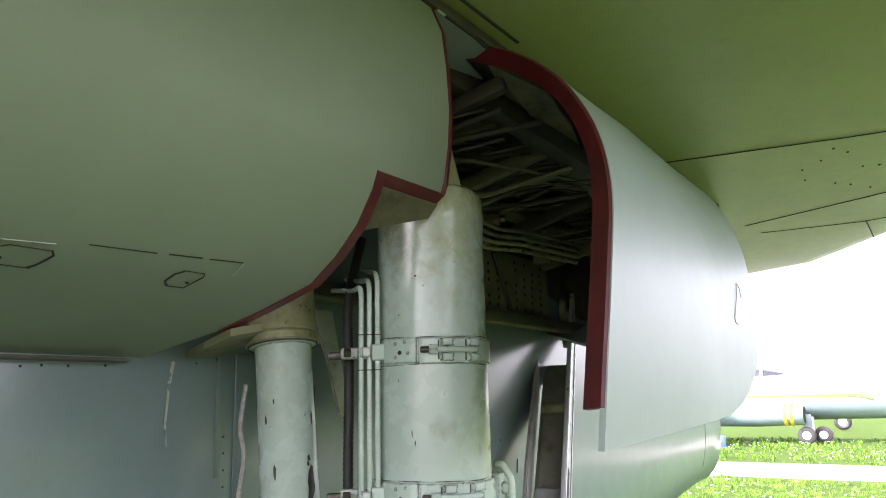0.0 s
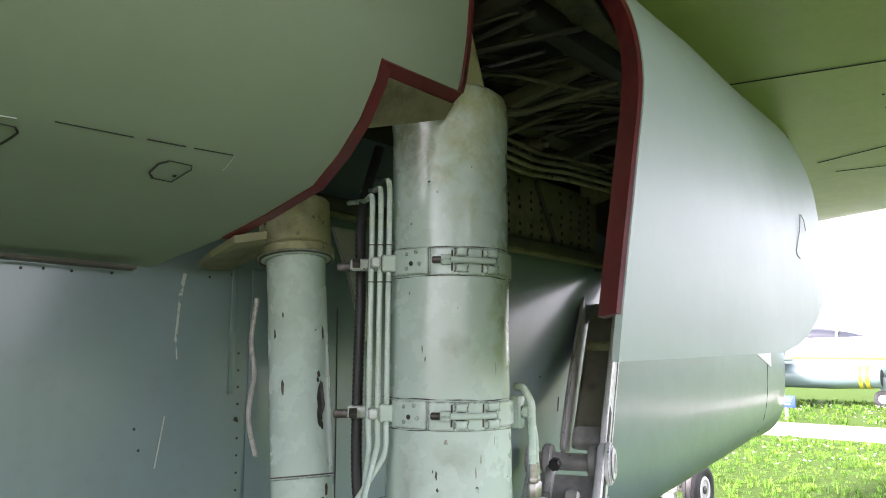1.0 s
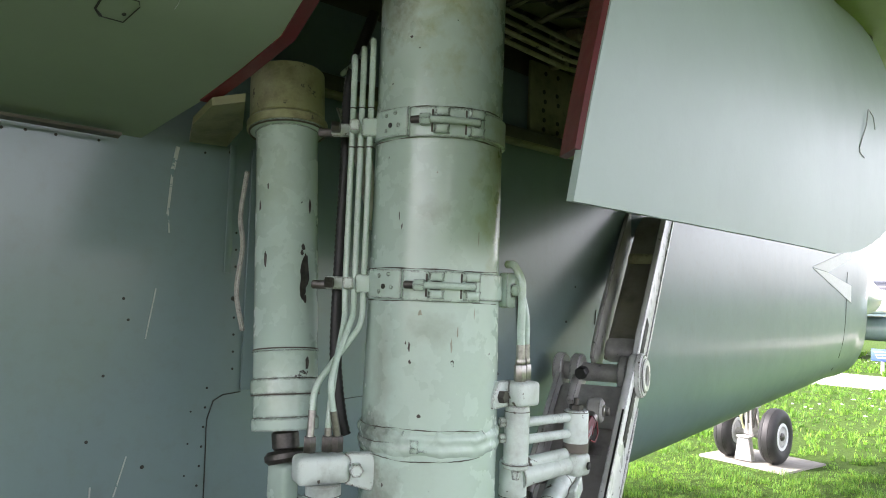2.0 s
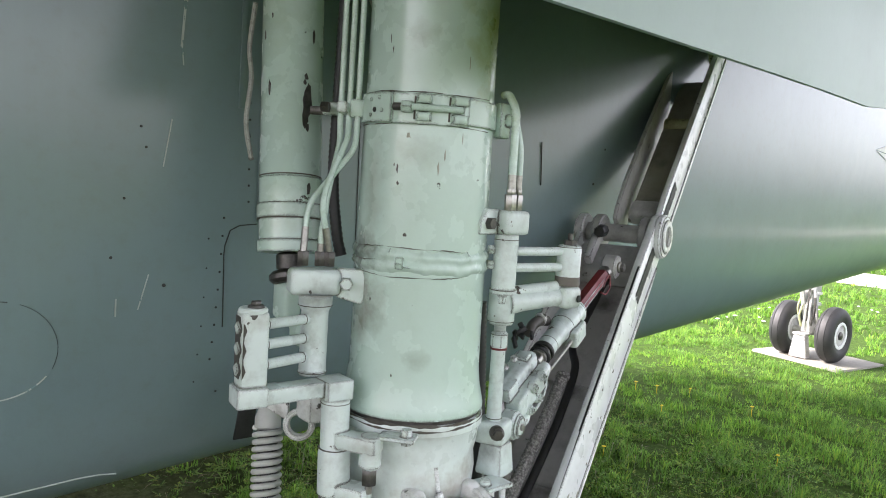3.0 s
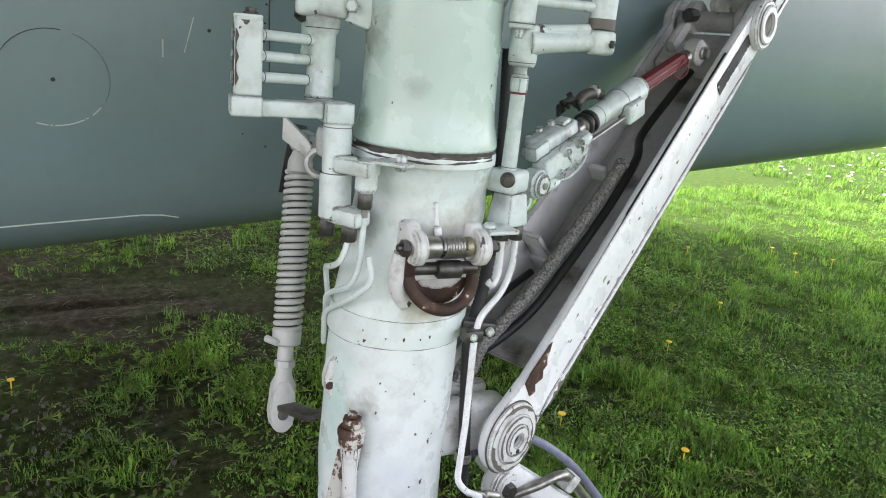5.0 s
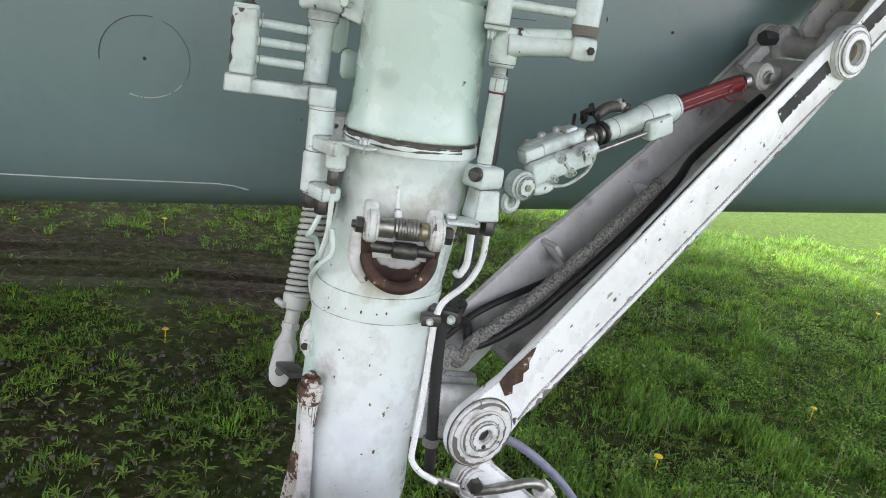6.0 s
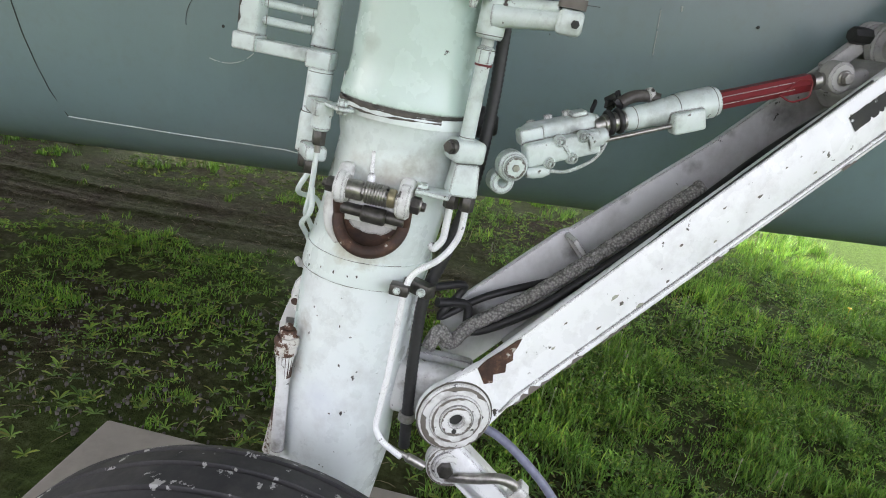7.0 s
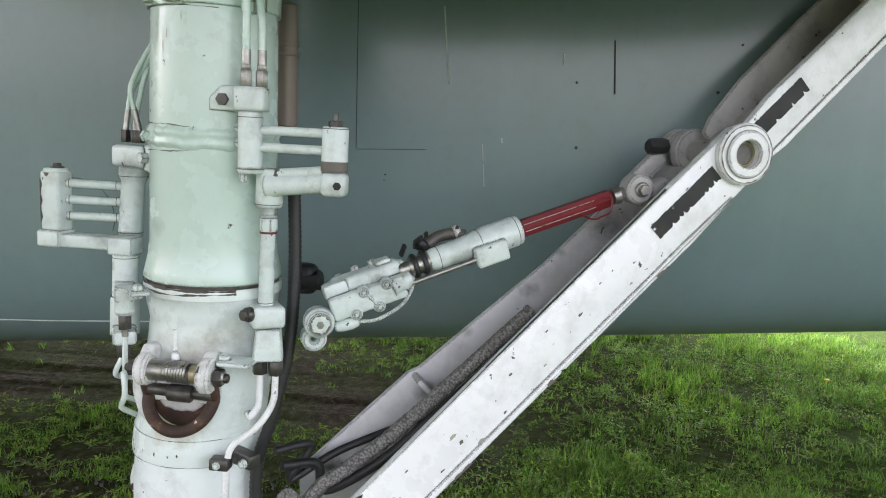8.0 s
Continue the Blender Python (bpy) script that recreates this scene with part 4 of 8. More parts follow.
wall_line("sealant_bead", seg((0.389, 1.098), (0.647, 1.111), 8) + seg((0.70, 1.1145), (0.92, 1.129), 6) + [(0.955, 1.127), (0.987, 1.118)], 0.0028, SEALANT)
wall_line("panel_joint", [(0.389, 1.098), (0.365, 1.16), (0.342, 1.222), (0.320, 1.28), (0.301, 1.338), (0.286, 1.386), (0.274, 1.433), (0.264, 1.50), (0.260, 1.56)], 0.0024, LINE)
wall_line("panel_joint", seg((1.187, 1.587), (1.155, 1.584), 3) + [(1.138, 1.575), (1.129, 1.547)] + seg((1.128, 1.53), (1.133, 1.40), 4), 0.0018, LINE)
wall_line("panel_joint", seg((1.906, 1.798), (1.914, 1.695), 4), 0.003, LINE)
wall_line("panel_joint", seg((2.25, 1.74), (2.245, 1.70), 3), 0.003, LINE)
wall_line("panel_joint", seg((1.391, 1.95), (1.398, 1.56), 6), 0.0012, LINE)
wall_line("panel_joint", seg((1.40, 1.559), (1.544, 1.566), 5), 0.0012, LINE)
wall_line("panel_joint", seg((4.45, 1.40), (4.5, 1.95), 8), 0.004, LINE)
for a, b, w in (((1.053, 1.992), (1.045, 1.945), 0.010), ((1.046, 1.945), (1.042, 1.88), 0.006), ((1.043, 1.88), (1.046, 1.85), 0.003), ((1.03, 1.76), (1.018, 1.68), 0.003), ((1.0, 1.50), (0.985, 1.44), 0.003), ((1.809, 1.768), (1.81, 1.748), 0.005), ((1.659, 1.583), (1.667, 1.497), 0.003), ((1.567, 1.85), (1.584, 1.70), 0.004),
                ((1.697, 1.597), (1.698, 1.587), 0.005), ((0.95, 1.46), (0.95, 1.43), 0.004)):
    wall_line("scratch", seg(a, b, 5), w * 0.7, SCRATCH, "chalky pale streak")
for k, (y0, z0, y1, z1, n) in enumerate(((1.164, 1.86, 1.170, 1.627, 9), (1.126, 1.597, 1.115, 1.341, 9), (1.10, 1.56, 1.09, 1.30, 6))):
    for i in range(n):
        wall_dot(y0 + (y1 - y0) * i / (n - 1), z0 + (z1 - z0) * i / (n - 1), 0.0021 if k < 2 else 0.0016)
for y, z, r in ((1.146, 1.998, 0.0055), (1.149, 1.971, 0.0055), (1.164, 1.747, 0.006), (0.80, 1.978, 0.0035), (0.83, 1.98, 0.0035), (0.87, 1.98, 0.0035), (0.93, 1.982, 0.0035), (1.1, 1.99, 0.003), (1.134, 1.276, 0.003),
                (0.981, 1.743, 0.0035), (0.99, 1.71, 0.0035), (0.958, 1.625, 0.0035), (0.94, 1.528, 0.004), (1.026, 1.48, 0.005), (1.838, 1.714, 0.004), (1.847, 1.586, 0.005), (2.15, 1.80, 0.004), (1.461, 1.51, 0.003), (1.459, 1.498, 0.002), (2.113, 1.708, 0.005)):
    wall_dot(y, z, r * 0.66)
# riveted edge strip of the wall panel behind the leg
part("edge_strip", block((wall_x(1.2, 1.8) + 0.002, 1.215, 1.80), (0.006, 0.06, 0.42), bevel=0.002), GREY, nacelle)
part("edge_strip", block((wall_x(1.13, 1.85) + 0.001, 1.150, 1.90), (0.004, 0.012, 0.22), bevel=0.0015), GREY, nacelle)
flap = [(0, 0), (0.035, 0.0), (0.05, 0.125), (0.02, 0.13)]
part("rubber_flap", prism(flap, (1, 0, 0), 0.006, (-0.90, 1.147, 1.20), (0, 1, 0), (0, 0, 1), 0.001), HOSE, nacelle, "black rubber flap")
# pale insignia bars on the forward side
for pts in (((3.99, 1.950), (4.56, 2.065), (4.56, 2.02), (4.20, 1.937)), ((3.99, 1.945), (4.20, 1.934), (4.56, 1.885), (4.56, 1.80))):
    outline = [V((wall_x(y, z) + 0.003, y, z)) for y, z in pts]
    verts = outline + [p + V((-0.006, 0, 0)) for p in outline]
    part("insignia_bar", (verts, [(0, 1, 2, 3), (7, 6, 5, 4), (0, 4, 5, 1), (1, 5, 6, 2), (2, 6, 7, 3), (3, 7, 4, 0)]), WHITE, nacelle, "white painted bar", smooth=0)

# ---------------------------------------------------------------- main landing gear
AX, AY = -0.526, 1.264
gear = thing("main_landing_gear", (AX, AY, 0), "white and pale green main landing gear with pipes and brace", "landing gear")

strut = part("strut_cylinder", stack(AX, AY, [(2.266, 0.03), (2.2655, 0.062), (2.262, 0.077), (2.254, 0.0862), (2.242, 0.0905), (2.226, 0.0918), (2.208, 0.0912), (2.195, 0.0896), (2.15, 0.0895), (1.99, 0.0900), (1.80, 0.0915), (1.60, 0.0945), (1.58, 0.0945), (1.48, 0.0948), (1.42, 0.0955), (1.395, 0.098), (1.375, 0.1025), (1.366, 0.1045), (1.360, 0.1045)], 64), LEG_GREEN, gear, "pale green glossy strut cylinder")
part("strut_head", merge(block((AX - 0.005, AY + 0.01, 2.335), (0.075, 0.105, 0.17), (V((0.8, -0.6, 0)), V((0.6, 0.8, 0)), V((0, 0, 1))), 0.008, 3, 0.42),
                        block((AX + 0.03, AY - 0.005, 2.30), (0.012, 0.02, 0.10), (V((0.8, -0.6, 0.25)).normalized(), V((0.6, 0.8, 0)), V((-0.2, 0.15, 0.97)).normalized()), 0.004)), LEG_OLD, strut, "yellowed tapered head lug")
part("trunnion", rod((AX - 0.36, AY + 0.10, 2.48), (AX + 0.0, AY + 0.02, 2.46), 0.04, 24), WELL, gear)

def polar(a, r, z, cx=AX, cy=AY):
    return V((cx + r * math.cos(radians(a)), cy + r * math.sin(radians(a)), z))


def arc_plate(a0, a1, z0, z1, r0, r1, ease=0.0012, cx=AX, cy=AY):
    """A plate bent round the leg between two angles, with eased outer edges."""
    n = max(3, int(abs(a1 - a0) / 4))
    da = math.degrees(ease / r1)
    verts = []
    for i in range(n + 1):
        a = a0 + (a1 - a0) * i / n
        e = ease if i in (0, n) else 0.0
        b = a + (da if i == 0 else -da if i == n else 0)
        verts += [polar(a, r0, z0, cx, cy), polar(a, r1 - ease, z0, cx, cy), polar(b, r1 - e, z0 + ease, cx, cy), polar(b, r1 - e, z1 - ease, cx, cy), polar(a, r1 - ease, z1, cx, cy), polar(a, r0, z1, cx, cy)]
    return verts, grid_faces(n + 1, 6, True) + [tuple(range(6)), tuple(range(6 * n, 6 * n + 6))[::-1]]


def band_clamp(z, r, da):
    """A band clamp: riveted end plate, dark T-bolt, slotted trunnion lugs. Angles run anticlockwise from outboard."""
    band = part("band_clamp", arc_plate(70 + da, 429 + da, z - 0.018, z + 0.018, r - 0.001, r + 0.0045, 0.001), LEG_GREEN, strut, "painted band clamp with a bolted latch")
    part("end_plate", arc_plate(252 + da, 292 + da, z - 0.019, z + 0.020, r + 0.003, r + 0.0075), LEG_GREEN, band)
    part("saddle_plate", arc_plate(292 + da, 357 + da, z - 0.021, z + 0.019, r + 0.003, r + 0.006), LEG_GREEN, band)
    for a, dz in ((270, 0.011), (270, -0.010), (280, 0.013), (283, -0.004)):
        part("rivet", turned(polar(a + da, r + 0.007, z + dz), polar(a + da, r + 0.0088, z + dz), [(0, 0.0032), (0.6, 0.003), (1, 0.0018)], 10), LEG_GREEN, band)
    part("latch_hole", turned(polar(275 + da, r + 0.0075, z - 0.003), polar(275 + da, r + 0.0084, z - 0.003), [(0, 0.0036), (1, 0.0034)], 10), LINE, band)
    for a0, a1, h, d in ((313, 325, 0.017, 0.017), (340, 354, 0.018, 0.015)):
        lug = part("latch_lug", merge(arc_plate(a0 + da, a1 + da, z + 0.006, z + h, r + 0.004, r + d, 0.003), arc_plate(a0 + da, a1 + da, z - h, z - 0.006, r + 0.004, r + d, 0.003), arc_plate(a0 + da + 1.5, a1 + da - 1.5, z - 0.007, z + 0.007, r + 0.004, r + 0.009, 0.002)), LEG_GREEN, band)
        # dark strip beside each lug puts the gap's shadow into colour
        part("lug_shadow_gap", arc_plate(a0 + da - 2.2, a0 + da - 0.4, z - h + 0.002, z + h - 0.002, r + 0.005, r + 0.0064, 0.0004), CRACK, lug)
    part("latch_bolt", tube([polar(a + da, r + 0.0135, z) for a in range(308, 352, 4)], 0.0046, 10), LEG_GREEN, band)
    part("latch_nut", hexnut(polar(303 + da, r + 0.0135, z), polar(311 + da, r + 0.0135, z), 0.0085), LEG_GREEN, band)
    part("bolt_tip", rod(polar(296 + da, r + 0.0130, z), polar(303.5 + da, r + 0.0135, z), 0.0052, 12), DARKSTEEL, band, "bare dark bolt tip")
    return band


band_clamp(1.992, 0.0902, 0)
band_clamp(1.777, 0.0918, 0)


def lumpy_seam(z, r, seed, n=150, m=12):
    """Hand-laid sealant: two ropey beads with an uneven hollow between them."""
    rnd = random.Random(seed)
    w = [(rnd.uniform(0, 6.28), k, rnd.uniform(0.4, 1.0)) for k in (2, 5, 11, 19, 27, 38, 53)]

    def wave(a, s):
        return sum(g * math.sin(k * a + p * s) for p, k, g in w) / 4
    rows = []
    for j in range(m + 1):
        f = j / m
        row = []
        for i in range(n):
            a = 2 * math.pi * i / n
            body = math.sin(math.pi * f) ** 0.5
            rope = 0.55 + 0.45 * math.cos(4 * math.pi * (f - 0.5 + 0.05 * wave(a, 2.0)) + math.pi)
            rr = r - 0.002 + body * (0.0035 + 0.0045 * rope * (0.8 + 0.7 * wave(a, 1 + 2 * round(f))))
            zz = z + (f - 0.5) * (0.036 + 0.007 * wave(a, 3.0)) + 0.003 * wave(a, 1.0)
            row.append((AX + rr * math.cos(a), AY + rr * math.sin(a), zz))
        rows.append(row)
    return [p for q in rows for p in q], grid_faces(m + 1, n, True)


def leg_crack(parent, z, r, a0, a1, seed, wide=0.0014, wob=0.0012, cx=AX, cy=AY, material=CRACK):
    """A fine dirt-filled line round the leg, broken and wavering."""
    rnd = random.Random(seed)
    n = max(6, int(abs(a1 - a0) / 3))
    verts, ph = [], [rnd.uniform(0, 6.28) for _ in range(3)]
    for i in range(n + 1):
        a = a0 + (a1 - a0) * i / n
        zz = z + wob * (math.sin(a * 0.045 + ph[0]) + 0.4 * math.sin(a * 0.13 + ph[1]) + rnd.uniform(-0.25, 0.25))
        h = wide * (0.1 + 0.9 * abs(math.sin(a * 0.09 + ph[2]))) * rnd.uniform(0.5, 1.2) / 2
        verts += [polar(a, r + 0.0006, zz - h, cx, cy), polar(a, r + 0.0010, zz, cx, cy), polar(a, r + 0.0006, zz + h, cx, cy)]
    part("dirt_line", (verts, grid_faces(n + 1, 3)), material, parent)


seam = part("sealant_seam", lumpy_seam(1.573, 0.0945, 5), LEG_GREEN, strut, "lumpy hand-laid sealant seam")
leg_crack(seam, 1.573, 0.0975, 230, 290, 31, 0.0014, 0.002)
leg_crack(strut, 1.591, 0.0953, 220, 362, 32, 0.0016, 0.0015)
leg_crack(strut, 1.554, 0.0960, 220, 362, 33, 0.0016, 0.0015)
for zz, rr in ((1.992, 0.0902), (1.777, 0.0918)):
    for k, dz in enumerate((0.021, -0.021)):
        leg_crack(strut, zz + dz, rr + 0.0004, 225, 385, 34 + k + int(zz * 10), 0.0018, 0.0008)
leg_crack(strut, 2.008, 0.0937, 285, 330, 61, 0.0016, 0.0004)
leg_crack(strut, 1.977, 0.0937, 300, 345, 62, 0.0016, 0.0004)
leg_crack(strut, 1.793, 0.0953, 280, 330, 63, 0.0016, 0.0004)
leg_crack(strut, 1.762, 0.0953, 300, 345, 64, 0.0016, 0.0004)
part("seam_nut", hexnut(polar(310, 0.099, 1.572), polar(304, 0.101, 1.572), 0.009), LEG_GREEN, strut)

# flakes and scuffs on the strut: angle, z, half width, half height in millimetres
def flake(parent, ang, z, w, h, r, material, seed, cx=AX, cy=AY):
    rnd = random.Random(seed)
    n = 9
    loop = [polar(ang + math.degrees(w * 0.001 / r) * rnd.uniform(0.5, 1.2) * math.cos(6.283 * k / n), r + 0.0007, z + h * 0.001 * rnd.uniform(0.5, 1.2) * math.sin(6.283 * k / n), cx, cy) for k in range(n)]
    part("paint_flake", (loop + [polar(ang, r + 0.0009, z, cx, cy)], [(i, (i + 1) % n, n) for i in range(n)]), material, parent, smooth=0)


for k, (ang, z, w, h) in enumerate(((309, 1.610, 2.6, 3.2), (299, 1.697, 2, 7), (300, 1.678, 2, 3), (296, 1.702, 1.2, 3), (285, 1.868, 1, 6), (288, 1.853, 1, 5), (280, 1.518, 1.8, 3), (305, 1.419, 1.6, 2.6), (270, 1.947, 1.2, 3), (290, 2.108, 3, 2.4), (338, 2.219, 2, 1.6), (343, 2.215, 1.4, 2), (346, 2.207, 2, 2), (298, 2.092, 1.4, 1.4), (271, 2.048, 1.8, 1.8), (330, 2.13, 1, 1.2))):
    flake(strut, ang, z, w, h, 0.0965 - 0.0072 * min(1, max(0, (z - 1.42) / 0.55)), DARKSTEEL, k)
for k, (ang, z, w, h) in enumerate(((333, 1.70, 1.6, 11), (338, 1.717, 1.2, 9), (353, 1.741, 1, 9), (307, 1.741, 4, 4), (317, 1.925, 1.2, 2), (356, 1.843, 1, 14))):
    flake(strut, ang, z, w, h, 0.0965 - 0.0072 * min(1, max(0, (z - 1.42) / 0.55)), SCUFF, 40 + k)

# dark gap and lower collar
part("gland_ring", stack(AX, AY, [(1.3605, 0.090), (1.3605, 0.1005), (1.352, 0.1005), (1.352, 0.090)], 64), DARKSTEEL, gear, "dark gland gap")

collar = part("collar", stack(AX, AY, [(1.3535, 0.095), (1.3535, 0.1035), (1.350, 0.105), (1.338, 0.105), (1.335, 0.102), (1.315, 0.0995), (1.302, 0.097), (1.295, 0.0955), (1.285, 0.0965), (1.27, 0.098), (1.235, 0.0985, -0.001, -0.004), (1.18, 0.0995, -0.002, -0.010), (1.13, 0.101, -0.003, -0.018), (1.117, 0.1015, -0.003, -0.020)], 64), LEG_MINT, gear, "chipped mint-white collar")
part("seam_band", stack(AX, AY, [(1.118, 0.099, -0.003, -0.020), (1.118, 0.1040, -0.003, -0.020), (1.112, 0.1046, -0.003, -0.02), (1.082, 0.1046, -0.004, -0.024), (1.076, 0.104, -0.004, -0.024), (1.076, 0.099, -0.004, -0.024)], 64), LEG_MINT, collar)
lower = part("lower_leg", stack(AX, AY, [(1.078, 0.0995, -0.004, -0.024), (1.03, 0.101, -0.004, -0.026), (0.95, 0.1008, -0.004, -0.027), (0.86, 0.100, -0.004, -0.032), (0.74, 0.099, -0.004, -0.028), (0.60, 0.088, -0.004, -0.036), (0.40, 0.075, -0.004, -0.038), (0.34, 0.05, -0.004, -0.038)], 64), LEG_LOWER, gear, "white lower leg with worn paint and a mint tint")
for k, (ang, z, w, h) in enumerate(((289, 0.99, 1.5, 2), (329, 1.022, 2, 2), (327, 0.974, 1.6, 3), (313, 0.936, 1.4, 2), (12, 0.851, 2.5, 4), (1, 0.847, 2, 2), (334, 1.01, 1.6, 1.6), (358, 1.005, 1.6, 3), (20, 0.93, 1.5, 2), (340, 0.90, 1.2, 2))):
    flake(lower, ang, z, w, h, 0.1005, DARKSTEEL, 60 + k, AX - 0.004, AY - 0.026)
for k, (ang, z, w, h) in enumerate(((343, 1.093, 1.6, 4), (356, 1.093, 1.6, 2.4), (329, 1.093, 1.4, 2), (4, 1.096, 2, 3), (310, 1.10, 1.4, 2))):
    flake(collar, ang, z, w, h, 0.1046, DARKSTEEL, 80 + k, AX - 0.0035, AY - 0.022)
leg_crack(collar, 1.3475, 0.105, 225, 400, 71, 0.004, 0.0016)
leg_crack(collar, 1.3535, 0.1040, 225, 400, 72, 0.0075, 0.0008)
leg_crack(collar, 1.119, 0.1030, 230, 400, 73, 0.0009, 0.0006, AX - 0.003, AY - 0.020)
leg_crack(collar, 1.076, 0.1040, 230, 400, 74, 0.0010, 0.0006, AX - 0.004, AY - 0.024)
# side web of the lower leg
part("side_web", prism([(0, 0), (0.05, 0), (0.035, 0.12), (0.018, 0.24), (0, 0.25)], (0.72, 0.69, 0), 0.014, (-0.475, 1.165, 0.70), (-0.35, -0.94, 0), (0, 0, 1), 0.004), WORN_WHITE, lower)
part("web_edge", prism([(0.043, 0), (0.052, 0), (0.037, 0.12), (0.024, 0.20), (0.018, 0.20), (0.029, 0.10)], (0.72, 0.69, 0), 0.0155, (-0.4755, 1.1645, 0.70), (-0.35, -0.94, 0), (0, 0, 1), 0.001), RUST_FLAKED, lower, "web edge with white paint flaked off rust")
ear = part("lug_ear", prism([(-0.03, -0.045), (0.004, -0.040), (0.014, -0.024), (0.015, -0.005), (0.010, 0.018), (-0.006, 0.036), (-0.03, 0.042)], (1, 0, 0), 0.016, (-0.528, 1.140, 1.012), (0, -1, 0), (0, 0, 1), 0.004), WORN_WHITE, lower, "worn white lug with an eye hole")
part("ear_hole", turned((-0.5125, 1.134, 0.992), (-0.5110, 1.134, 0.992), [(0, 0.0065), (1, 0.0065)], 18), RUST, ear)
bolt = part("rusty_bolt", merge(rod((-0.447, 1.148, 0.925), (-0.447, 1.148, 0.946), 0.0185, 18), turned((-0.447, 1.148, 0.944), (-0.447, 1.148, 0.958), [(0, 0.016), (0.15, 0.0205), (0.7, 0.0205), (1, 0.017)], 20), hexnut((-0.447, 1.148, 0.958), (-0.447, 1.148, 0.972), 0.0145), rod((-0.447, 1.148, 0.972), (-0.447, 1.148, 0.980), 0.0075, 10)), RUST_FLAKED, lower, "rusty bolt with flaking white paint")
part("bolt_stem", turned((-0.449, 1.150, 0.885), (-0.447, 1.148, 0.926), [(0, 0.0125), (1, 0.0155)], 16), RUST, bolt)
part("bolt_boss", turned((-0.452, 1.155, 0.74), (-0.447, 1.148, 0.93), [(0, 0.012), (0.7, 0.011), (1, 0.016)], 18), WORN_WHITE, lower)

# wheel
wheel = part("wheel", turned((-0.10, 1.19, 0.42), (-0.26, 1.19, 0.42), [(0, 0.06), (0.02, 0.20), (0.1, 0.225), (0.2, 0.215), (0.5, 0.20), (0.8, 0.215), (0.9, 0.225), (0.98, 0.20), (1, 0.06)], 48), WORN_WHITE, gear, "white wheel hub")
TX0, TX1 = -0.045, -0.315
tread = [(0.10, 0.235), (0.03, 0.27), (0.0, 0.32), (0.015, 0.365), (0.06, 0.398), (0.13, 0.415), (0.20, 0.423), (0.21, 0.418), (0.235, 0.418), (0.245, 0.425), (0.37, 0.430), (0.38, 0.424), (0.405, 0.424), (0.415, 0.4305),
         (0.585, 0.4305), (0.595, 0.424), (0.62, 0.424), (0.63, 0.43), (0.755, 0.425), (0.765, 0.418), (0.79, 0.418), (0.80, 0.423), (0.87, 0.415), (0.94, 0.398), (0.985, 0.365), (1.0, 0.32), (0.97, 0.27), (0.90, 0.235)]
part("tyre", turned((TX0, 1.19, 0.437), (TX1, 1.19, 0.437), tread, 96, cap=False), RUBBER, wheel, "scuffed black tyre with ribbed tread and flaking pale patches")
part("axle", rod((-0.50, 1.17, 0.43), (-0.12, 1.19, 0.43), 0.05, 24), LEG_WHITE, gear)

# ---- folding brace: two channel arms joined by a hinge
B0, B1 = V((-0.468, 1.442, 0.875)), V((-0.712, 2.107, 1.592))
BD = (B1 - B0).normalized()
BL = (B1 - B0).length
BW = V((-0.94, -0.34, -0.01))
BW = (BW - BD * BW.dot(BD)).normalized()      # towards the nacelle
BU = BD.cross(BW).normalized()
if BU.z < 0:
    BU = -BU                                   # open side of the channel


def bp(s, u, w):
    return B0 + BD * s + BU * u + BW * w


def arm_outline(s0, s1, r0, r1, h0, h1):
    """Round-ended arm in the plane of the brace."""
    pts = [(s0 + r0 * math.cos(a), r0 * math.sin(a)) for a in [math.pi * (0.42 + 1.16 * i / 14) for i in range(15)]]
    pts += [(s0 + 0.09, -h0), (s1 - 0.12, -h1)]
    pts += [(s1 + r1 * math.cos(a), r1 * math.sin(a)) for a in [-math.pi * 0.42 + math.pi * 0.84 * i / 12 for i in range(13)]]
    pts += [(s1 - 0.12, h1), (s0 + 0.09, h0)]
    return pts


brace = part("lower_brace_arm", merge(
    prism(arm_outline(0.0, BL, 0.064, 0.05, 0.049, 0.050), BW, 0.020, bp(0, 0, 0), BD, BU, 0.005),
    prism([(0.06, -0.046), (0.10, -0.050), (BL - 0.16, -0.052), (BL - 0.06, -0.047), (BL - 0.06, -0.043), (BL - 0.16, -0.040), (0.10, -0.038)], BW, 0.05, bp(0, 0, -0.0035), BD, BU, 0.003)),
    LEG_WHITE, gear, "white channel-section brace arm with chipped edges")
part("dark_joint", prism([(0.15, 0.0440), (BL - 0.14, 0.0475), (BL - 0.14, 0.0515), (0.15, 0.0480)], BW, 0.004, bp(0, 0, 0.003), BD, BU, 0.0), HOSE, brace)
FLANGE_WORN = paint("oil_streaked_flange_paint", (0.62, 0.62, 0.625), 0.34, 0.07, dirt=(0.15, 0.13, 0.11), dirt_amount=0.4, chips=0.35, chip_scale=34, edges=1.2, stains_and_light=[(bp(s, u, 0.18), (r, r, r * 0.8), OIL, k) for s, u, r, k in (
    (0.335, 0.02, 0.035, 0.9), (0.12, 0.04, 0.055, 0.9), (0.61, 0.02, 0.03, 0.7), (0.80, 0.0, 0.06, 0.8), (0.70, 0.03, 0.02, 0.6), (0.47, 0.045, 0.018, 0.6), (0.23, 0.0, 0.03, 0.6))])
